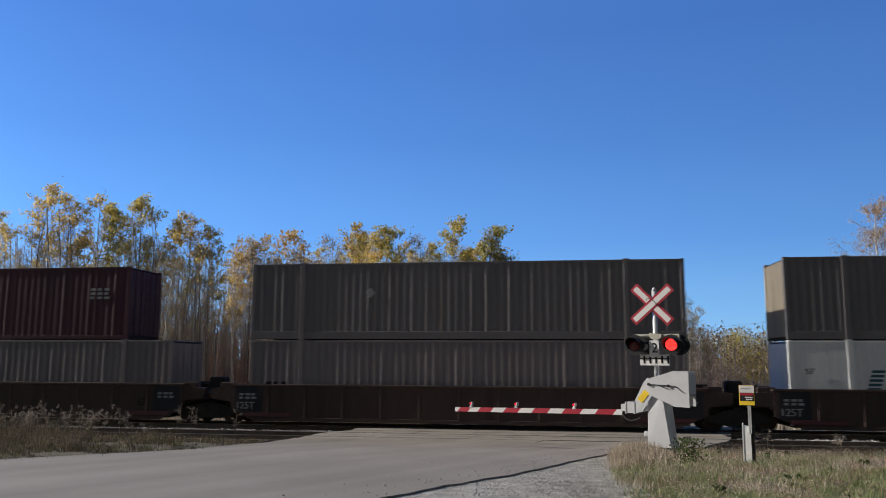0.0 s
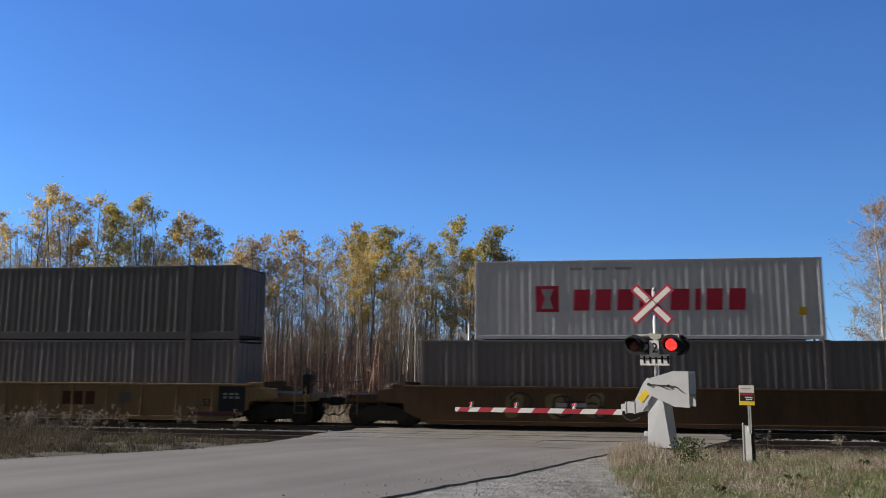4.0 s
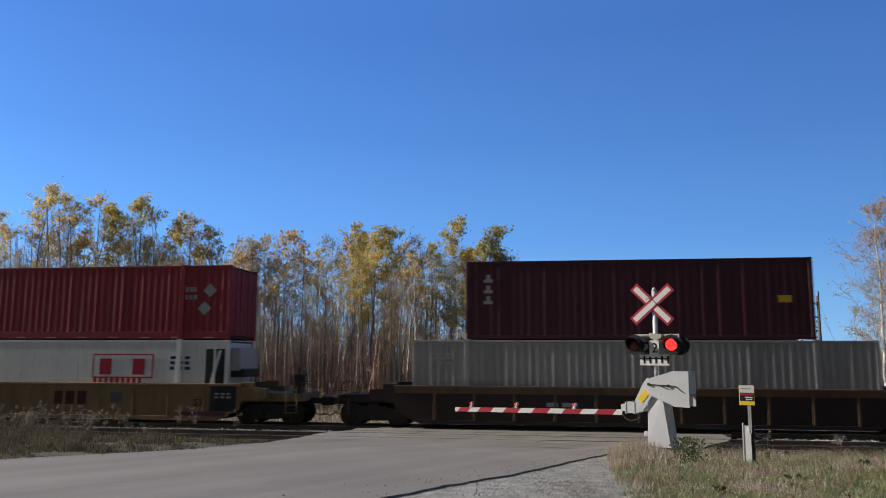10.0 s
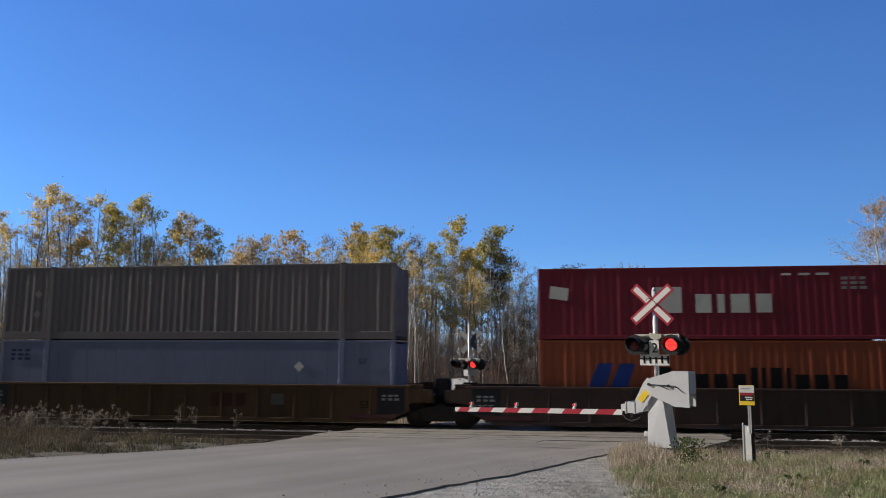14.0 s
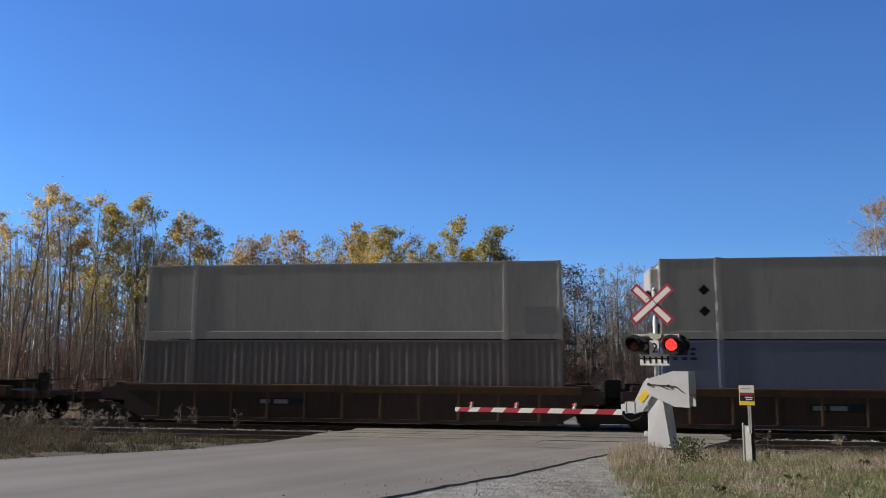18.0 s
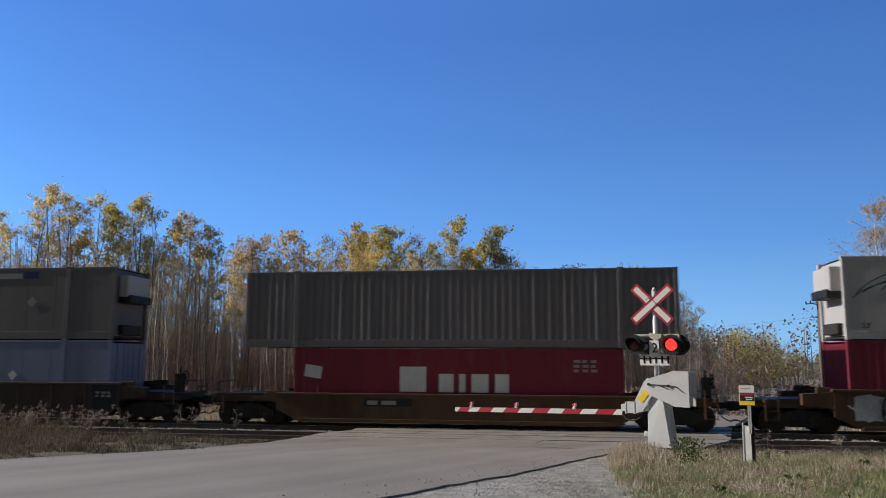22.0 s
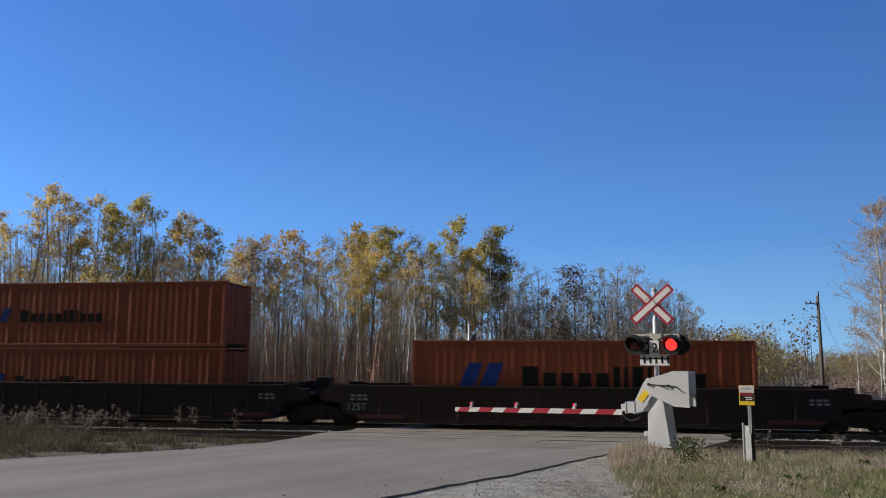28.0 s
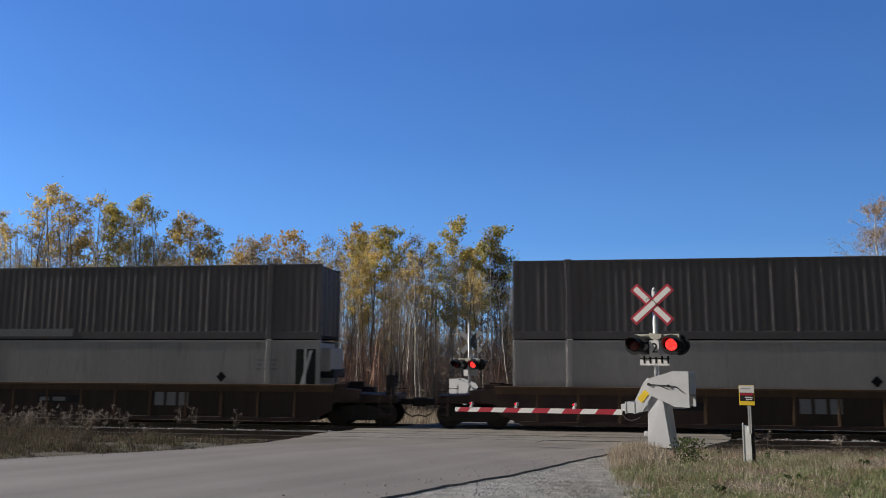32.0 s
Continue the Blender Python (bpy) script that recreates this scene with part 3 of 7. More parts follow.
def word(spec, x, z, h, slant=0.0, gap=0.12, stripes=0, ring=False):
    """Blocks the size of a painted word's letters, flat in x, z; spec: widths as shares of the height, 0 for a space."""
    made = []
    for w in spec:
        bm = bmesh.new()
        tall = h
        if w < 0:
            w, tall = -w, h * 0.72
        if w == 0:
            bm.free()
            x += 0.4 * h
            continue
        ww = w * h

        def quad(xa, xb, za, zb, bm=bm):
            s0, s1 = slant * (za - z), slant * (zb - z)
            box_pts = [(xa + s0, za), (xb + s0, za), (xb + s1, zb), (xa + s1, zb)]
            prism(bm, box_pts, -0.003, 0.003)
        if stripes:
            for k in range(stripes):
                quad(x, x + ww, z + tall * k / stripes, z + tall * (k + 0.62) / stripes)
        elif ring:
            n = 16
            t = 0.27
            o = [(x + ww / 2 + ww / 2 * math.cos(2 * math.pi * i / n), z + h / 2 + h / 2 * math.sin(2 * math.pi * i / n)) for i in range(n)]
            q = [(x + ww / 2 + (ww / 2 - t * h) * math.cos(2 * math.pi * i / n), z + h / 2 + (h / 2 - t * h) * math.sin(2 * math.pi * i / n)) for i in range(n)]
            for i in range(n):
                j = (i + 1) % n
                prism(bm, [o[i], o[j], q[j], q[i]], -0.003, 0.003)
            bmesh.ops.remove_doubles(bm, verts=bm.verts, dist=0.0005)
        else:
            quad(x + 0.07 * ww, x + 0.93 * ww, z, z + tall)
        x += ww + gap * h
        made.append(bm)
    return made


def bars(rows, x, z, w, h):
    """Unreadable small print as plain bars."""
    bm = bmesh.new()
    for k in range(rows):
        zz = z + h * k / rows
        n = 3
        for i in range(n):
            a = x + w * i / n
            prism(bm, [(a, zz), (a + w / n * (0.55 + 0.1 * ((k + i) % 3)), zz), (a + w / n * (0.55 + 0.1 * ((k + i) % 3)), zz + h / rows * 0.6), (a, zz + h / rows * 0.6)], -0.003, 0.003)
    return bm


def diamond(x, z, r):
    bm = bmesh.new()
    prism(bm, [(x - r, z), (x, z - r), (x + r, z), (x, z + r)], -0.003, 0.003)
    return bm


def arc_band(cx, cz, rx, rz, a0, a1, t=0.05, n=18):
    bm = bmesh.new()
    for i in range(n):
        a, b = radians(a0 + (a1 - a0) * i / n), radians(a0 + (a1 - a0) * (i + 1) / n)
        p = [(cx + rx * math.cos(a), cz + rz * math.sin(a)), (cx + rx * math.cos(b), cz + rz * math.sin(b))]
        prism(bm, [(p[0][0], p[0][1] - t / 2), (p[0][0], p[0][1] + t / 2), (p[1][0], p[1][1] + t / 2), (p[1][0], p[1][1] - t / 2)], -0.003, 0.003)
    return bm


FEET = {53: 16.154, 40: 12.192, 20: 6.058}


def container(feet, color, smooth, height=2.896, frame_color=None, doors=1, label="", category="shipping container", unit=None):
    """A freight container standing on z = 0, its length along x. doors: the end (+1 or -1) with the doors. unit: end with a cooling unit."""
    L, H = FEET[feet], height
    W = 2.6 if feet == 53 else 2.438
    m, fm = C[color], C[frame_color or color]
    thing = new("shipping_container")
    tagged(thing, label, category, group="containers on the train")
    key = (feet, smooth, round(H, 2))
    wear = len(moving) % 5
    hl, hw = L / 2, W / 2
    rail = 0.30 if feet == 53 else 0.15
    for s in (-1, 1):
        if smooth:
            def wall(bm, s=s):
                y0, y1 = sorted((s * (hw - 0.012), s * (hw - 0.06)))
                n = max(2, int(L / 1.22))
                xs = [-hl + 0.1]
                for i in range(1, n):                      # shallow seams between the sheets
                    xc = -hl + 0.1 + (L - 0.2) * i / n
                    xs += [xc - 0.012, xc, xc + 0.012]
                xs.append(hl - 0.1)
                out, inn = (y0, y1) if s < 0 else (y1, y0)
                ys = [out] + [out, out + (0.008 if s < 0 else -0.008), out] * (n - 1) + [out]
                lo = [bm.verts.new((x, y, rail - 0.02)) for x, y in zip(xs, ys)]
                hi = [bm.verts.new((x, y, H - 0.08)) for x, y in zip(xs, ys)]
                for i in range(len(xs) - 1):
                    q = (lo[i], lo[i + 1], hi[i + 1], hi[i])
                    bm.faces.new(q if s < 0 else q[::-1])
        else:
            def wall(bm, s=s):
                corrugated(bm, L - 0.2, s * (hw - 0.006), rail - 0.02, H - 0.07, s, 0.28, 0.030 if feet == 53 else 0.013, seed=wear)
        piece("side_wall", ("side_wall", key, s, wear), m, wall, thing)

        def low(bm, s=s):
            y0, y1 = sorted((s * (hw + 0.002), s * (hw - 0.07)))
            box(bm, -hl + 0.12, hl - 0.12, y0, y1, 0.02, rail, 0.008)
        piece("bottom_rail", ("bottom_rail", key, s), fm, low, thing)

        def high(bm, s=s):
            y0, y1 = sorted((s * (hw + 0.002), s * (hw - 0.07)))
            box(bm, -hl + 0.12, hl - 0.12, y0, y1, H - 0.085, H - 0.012, 0.008)
        piece("top_rail", ("top_rail", key, s), fm, high, thing)
        if feet == 53:
            for e in (-1, 1):
                def post(bm, s=s):
                    y0, y1 = sorted((s * (hw + 0.012), s * (hw - 0.09)))
                    box(bm, -0.10, 0.10, y0, y1, 0.0, H, 0.01)
                    y2, y3 = sorted((s * (hw + 0.02), s * (hw - 0.1)))
                    box(bm, -0.12, 0.12, y2, y3, H - 0.02, H + 0.022, 0.008)
                piece("lifting_post", ("lifting_post", key, s), fm, post, thing, pose(e * 6.05, 0, 0))
    def roof(bm):
        n = 24
        pts = []
        for i in range(n):                                  # pressed ribs across the roof
            xa, w = -hl + 0.1 + (L - 0.2) * i / n, (L - 0.2) / n
            pts += [(xa, H - 0.045), (xa + 0.06 * w, H - 0.045), (xa + 0.12 * w, H - 0.012), (xa + 0.9 * w, H - 0.012), (xa + 0.96 * w, H - 0.045)]
        pts.append((hl - 0.1, H - 0.045))
        lo = [bm.verts.new((x, -hw + 0.05, z)) for x, z in pts]
        hi = [bm.verts.new((x, hw - 0.05, z)) for x, z in pts]
        for i in range(len(pts) - 1):
            bm.faces.new((lo[i], lo[i + 1], hi[i + 1], hi[i]))
    piece("roof", ("roof", key), m, roof, thing)
    piece("underside", ("underside", key), steel_dark, lambda bm: box(bm, -hl + 0.1, hl - 0.1, -hw + 0.07, hw - 0.07, 0.06, 0.14), thing)
    for e in (-1, 1):
        for s in (-1, 1):
            def corner(bm, e=e, s=s):
                xs, ys = sorted((e * hl, e * (hl - 0.14))), sorted((s * hw, s * (hw - 0.14)))
                box(bm, *xs, *ys, 0.1, H - 0.1, 0.01)
            # far rear post coloured as if sunlit, like the end wall beside it
            piece("corner_post", ("corner_post", key, e, s), C["sunlit_end"] if (e < 0 and color in ("charcoal", "grey") and feet == 53 and s > 0) else fm, corner, thing)
            for z in (0.0, H - 0.118):
                def cast(bm, e=e, s=s):
                    xs, ys = sorted((e * (hl + 0.002), e * (hl - 0.178))), sorted((s * (hw + 0.004), s * (hw - 0.162)))
                    box(bm, *xs, *ys, 0, 0.118, 0.012)
                piece("corner_casting", ("corner_casting", key, e, s), fm, cast, thing, pose(0, 0, z))
        if e == doors and unit != e:
            for s in (-1, 1):
                def door(bm, e=e, s=s):
                    xs, ys = sorted((e * (hl - 0.02), e * (hl - 0.07))), sorted((s * 0.012, s * (hw - 0.14)))
                    box(bm, *xs, *ys, 0.16, H - 0.12, 0.006)
                    for k in range(1, 5):
                        z = 0.16 + (H - 0.28) * k / 5
                        x2 = sorted((e * (hl - 0.005), e * (hl - 0.03)))
                        box(bm, *x2, ys[0] + 0.08, ys[1] - 0.08, z - 0.16, z + 0.02)
                d = piece("door", ("door", key, e, s), m, door, thing)
                for k in (0.28, 0.72):
                    def bar(bm, e=e, s=s, k=k):
                        x, y = e * (hl + 0.016), s * (0.05 + k * (hw - 0.2))
                        tube(bm, (x, y, 0.1), (x, y, H - 0.08), 0.017, n=6)
                        for z in (0.3, 1.1, 1.9, H - 0.35):
                            box(bm, x - 0.03, x + 0.012, y - 0.05, y + 0.05, z, z + 0.05)
                        box(bm, x - 0.012, x + 0.012, y, y + s * 0.28, 1.0, 1.03)
                    piece("locking_bar", ("locking_bar", key, e, s, k), fm, bar, d, label="painted steel locking bar")
        elif unit != e:
            def endwall(bm, e=e):
                n = 9
                x = e * (hl - 0.03)
                for i in range(n):
                    ya = -hw + 0.13 + (W - 0.26) * i / n
                    yb = ya + (W - 0.26) / n
                    x1 = sorted((x, e * (hl - 0.09)))
                    if smooth:
                        box(bm, *x1, ya + 0.002, yb - 0.002, 0.12, H - 0.1)
                    else:
                        x2 = sorted((e * (hl - 0.07), e * (hl - 0.10)))
                        ym = (ya + yb) / 2
                        box(bm, *x1, ya, ym, 0.12, H - 0.1)
                        box(bm, *x2, ym, yb, 0.12, H - 0.1)
            # end walls of dark long boxes carry the sunlight in their colour
            piece("end_wall", ("end_wall", key, e), C["sunlit_end"] if color in ("charcoal", "grey") and feet == 53 else m, endwall, thing)
        else:
            def cold(bm, e=e):
                x1 = sorted((e * (hl - 0.12), e * (hl - 0.2)))
                box(bm, *x1, -hw + 0.13, hw - 0.13, 0.12, H - 0.1)
            piece("end_wall", ("cold_wall", key, e), m, cold, thing)

            def housing(bm, e=e):
                x1 = sorted((e * (hl - 0.12), e * (hl + 0.30)))
                box(bm, *x1, -0.86, 0.86, H - 1.18, H - 0.30, 0.04)
            hs = piece("cooling_unit", ("cooling_unit", key, e), C["offwhite"], housing, thing, label="cream housing of a cooling unit")

            def grille(bm, e=e):
                x1 = sorted((e * (hl - 0.12), e * (hl + 0.42)))
                box(bm, *x1, -0.80, 0.80, H - 1.42, H - 1.10, 0.03)
            piece("grille", ("grille", key, e), black_paint, grille, hs, label="black radiator grille")

            def fuel(bm, e=e):
                x1 = sorted((e * (hl - 0.12), e * (hl + 0.1)))
                box(bm, *x1, -0.7, 0.7, 0.2, 0.6, 0.03)
            piece("fuel_tank", ("fuel_tank", key, e), steel_dark, fuel, thing)
    return thing


def side(thing, feet, bm, material, name="marking", out=0.0):
    """Fixes a painted mark to the side that faces -y."""
    W = 2.6 if feet == 53 else 2.438
    for b in bm if isinstance(bm, list) else [bm]:
        ob = part(name, b, material, thing)
        ob.location = (0, -W / 2 + 0.0005 - out, 0)
    return ob


def tank_container(color, label, plated=False):
    """A twenty-foot tank in an open frame."""
    L, W, H = FEET[20], 2.438, 2.591
    thing = tagged(new("tank_container"), label, "tank container", group="containers on the train")
    hl, hw = L / 2, W / 2

    def shell(bm):
        prof = [(0.0, -2.78), (0.6, -2.76), (0.98, -2.68), (1.11, -2.56), (1.15, -2.44), (1.15, 2.44), (1.11, 2.56), (0.98, 2.68), (0.6, 2.76), (0.0, 2.78)]
        lathe(bm, prof, 24)
        for v in bm.verts:
            v.co = (v.co.y, v.co.x, v.co.z + 1.36)
        bmesh.ops.recalc_face_normals(bm, faces=bm.faces)
    piece("tank_shell", ("tank_shell",), C["tank"], shell, thing, smooth=True)

    def bands(bm):
        for x in (-1.4, 0.0, 1.4):
            lathe_pts = 24
            for i in range(lathe_pts):
                a, b = 2 * math.pi * i / lathe_pts, 2 * math.pi * (i + 1) / lathe_pts
                v = [bm.verts.new((x + o, 1.158 * math.cos(t), 1.36 + 1.158 * math.sin(t))) for o, t in ((-0.04, a), (0.04, a), (0.04, b), (-0.04, b))]
                bm.faces.new(v)
    piece("band", ("tank_band",), galv, bands, thing)
    for s in (-1, 1):
        def beam(bm, s=s):
            for z in (0.02, H - 0.12):
                y = sorted((s * hw, s * (hw - 0.12)))
                box(bm, -hl, hl, *y, z, z + 0.1)
        piece("side_beam", ("tank_beam", s), C[color], beam, thing)

        def brace(bm, s=s):
            for e in (-1, 1):
                tube(bm, (e * (hl - 0.1), s * (hw - 0.06), 1.5), (e * (hl - 1.3), s * (hw - 0.06), H - 0.1), 0.05, n=6)
        piece("brace", ("tank_brace", s), C[color], brace, thing)
    for e in (-1, 1):
        def endframe(bm, e=e):
            x = sorted((e * hl, e * (hl - 0.15)))
            for s in (-1, 1):
                y = sorted((s * hw, s * (hw - 0.15)))
                box(bm, *x, *y, 0, H)
            box(bm, *x, -hw, hw, H - 0.15, H - 0.02)
            box(bm, *x, -hw, hw, 0.02, 0.2)
            tube(bm, (e * (hl - 0.08), -hw + 0.1, 0.2), (e * (hl - 0.08), 0, 1.0), 0.05, n=6)
            tube(bm, (e * (hl - 0.08), hw - 0.1, 0.2), (e * (hl - 0.08), 0, 1.0), 0.05, n=6)
        piece("end_frame", ("tank_end", e), C[color], endframe, thing)
    def panel(bm):
        box(bm, hl - 0.8, hl - 0.02, -hw - 0.004, -hw + 0.02, 0.3, H - 0.1)
    if plated:
        p = piece("end_panel", ("tank_panel",), C[color], panel, thing, label="navy panel with pale marks")
        b = part("small_print", bars(4, hl - 0.85, 1.5, 0.6, 0.8), M_GREY, p)
        b.location = (0, -hw - 0.008, 0)
    piece("walkway", ("tank_walk",), galv, lambda bm: box(bm, -hl + 0.2, hl - 0.2, -0.3, 0.3, H - 0.06, H - 0.02), thing)
    return thing


WHEEL_R = 0.455
wheelsets = []      # (wheelset, its place along the train)


def truck(car, x, s_car):
    """A freight truck with two wheelsets at x under the car."""
    def frame_side(bm):
        prism(bm, [(-0.92, 0.36), (-0.45, 0.24), (0.45, 0.24), (0.92, 0.36), (1.2, 0.42), (1.2, 0.58), (0.92, 0.62), (0.4, 0.78), (-0.4, 0.78), (-0.92, 0.62), (-1.2, 0.58), (-1.2, 0.42)], -0.07, 0.07)
        for e in (-1, 1):
            tube(bm, (e * 0.89, -0.14, 0.47), (e * 0.89, 0.05, 0.47), 0.13, n=10)
            box(bm, e * 0.25 - 0.09, e * 0.25 + 0.09, -0.1, 0.1, 0.3, 0.7)
    for s in (-1, 1):
        piece("side_frame", ("side_frame",), steel_dark, frame_side, car, pose(x, s * 1.0, 0))
    piece("bolster", ("bolster",), steel_dark, lambda bm: box(bm, -0.2, 0.2, -1.05, 1.05, 0.5, 0.86, 0.03), car, pose(x, 0, 0))

    def wheels(bm):
        for s in (-1, 1):
            n = 14
            b2 = bmesh.new()
            lathe(b2, [(0.09, -0.07), (0.40, -0.05), (0.43, -0.07), (0.452, -0.065), (0.452, 0.045), (0.48, 0.05), (0.47, 0.075), (0.38, 0.06), (0.33, 0.02), (0.13, 0.05), (0.1, 0.09)], n)
            for v in b2.verts:
                v.co.y = v.co.y * (1 if s < 0 else -1) + s * 0.76
            vm = {v: bm.verts.new(v.co) for v in b2.verts}
            for f in b2.faces:
                bm.faces.new([vm[v] for v in f.verts])
            b2.free()
            for k in range(3):
                a = 2 * math.pi * k / 3
                tube(bm, (0.2 * math.cos(a), s * 0.835, 0.2 * math.sin(a)), (0.2 * math.cos(a), s * 0.80, 0.2 * math.sin(a)), 0.035, n=6)
        tube(bm, (0, -0.95, 0), (0, 0.95, 0), 0.08, n=10)
        bmesh.ops.recalc_face_normals(bm, faces=bm.faces)
    for e in (-1, 1):
        w = piece("wheelset", ("wheelset",), wheel_mat, wheels, car, pose(x + e * 0.89, 0, WHEEL_R))
        wheelsets.append((w, x + e * 0.89, s_car + x))


def graffiti(car, half, style):
    """Old spray paint on the side: filled letter-like shapes with loose outline strokes over them."""
    seed, fills, lines, x, end, step = style
    r = random.Random(seed)
    end = min(end, half - 0.9)
    x = max(x, -half + 0.4)

    def arcs(bm, cx, cz, rx, rz, t, a0, span, n=12):
        for i in range(n):
            a, b = radians(a0 + span * i / n), radians(a0 + span * (i + 1) / n)
            o = [(cx + rx * math.cos(q), min(1.40, max(0.36, cz + rz * math.sin(q)))) for q in (a, b)]
            q = [(cx + (rx - t) * math.cos(c), min(1.40, max(0.36, cz + (rz - t) * math.sin(c)))) for c in (a, b)]
            try:
                prism(bm, [o[0], o[1], q[1], q[0]], -0.005, 0.001)
            except ValueError:
                pass
    if step < 0.97:                                         # an uneven first coat under the shapes
        bm = bmesh.new()
        n = 26
        xs = [x + (end + 0.6 - x) * i / n for i in range(n + 1)]
        prism(bm, [(q, r.uniform(0.38, 0.52)) for q in xs] + [(q, r.uniform(1.18, 1.40)) for q in xs[::-1]], -0.001, 0.001)
        part("graffiti", bm, M_SPRAY[fills[-1]], car, "faded first coat of spray paint").location = (0, -1.4725, 0)
    while x < end:
        w = r.uniform(0.55, 1.0)
        if r.random() < 0.85:
            bm = bmesh.new()
            n, zc, lean = 14, r.uniform(0.84, 0.94), r.uniform(-0.25, 0.25)
            pts = []
            for i in range(n):
                a = 2 * math.pi * i / n
                c, q = math.cos(a), math.sin(a)
                k = r.uniform(0.78, 1.08)
                px, pz = w * 0.55 * k * math.copysign(abs(c) ** 0.6, c), 0.46 * k * math.copysign(abs(q) ** 0.6, q)
                pts.append((x + w / 2 + px + lean * pz, min(1.41, max(0.35, zc + pz))))
            prism(bm, pts, -0.002, 0.001)
            ob = part("graffiti", bm, M_SPRAY[r.choice(fills)], car, "sprayed graffiti shape")
            ob.location = (0, -1.474 - 0.0006 * r.random(), 0)
        bm = bmesh.new()
        for k in range(r.randint(2, 3)):
            arcs(bm, x + r.uniform(0.1, w), r.uniform(0.65, 1.1), r.uniform(0.2, 0.45), r.uniform(0.2, 0.42), r.uniform(0.05, 0.09), r.uniform(0, 360), r.uniform(140, 300))
        ob = part("graffiti", bm, M_SPRAY[r.choice(lines)], car, "sprayed graffiti strokes")
        ob.location = (0, -1.475, 0)
        x += w * step * r.uniform(0.85, 1.15)


# palettes: 0 pale, 1 red, 2 teal, 3 black, 4 olive, 5 mauve, 6 white; then where along the side and how far apart
SPRAYS = {
    11: (11, (0, 6, 0, 0), (3,), -9.0, 9.0, 0.95),
    12: (12, (2, 3, 2), (3, 0, 2), 1.2, 6.8, 1.0),
    13: (13, (4,), (4, 3), -5.0, -1.0, 2.2),
    21: (21, (3, 1, 3, 4), (0, 1, 6, 4), -7.0, 9.0, 0.95),
    22: (22, (1, 4, 0), (0, 1, 3), -8.0, 4.0, 1.0),
    23: (23, (6, 0, 5, 6), (3, 3, 5, 6), -9.0, 9.0, 0.95),
}


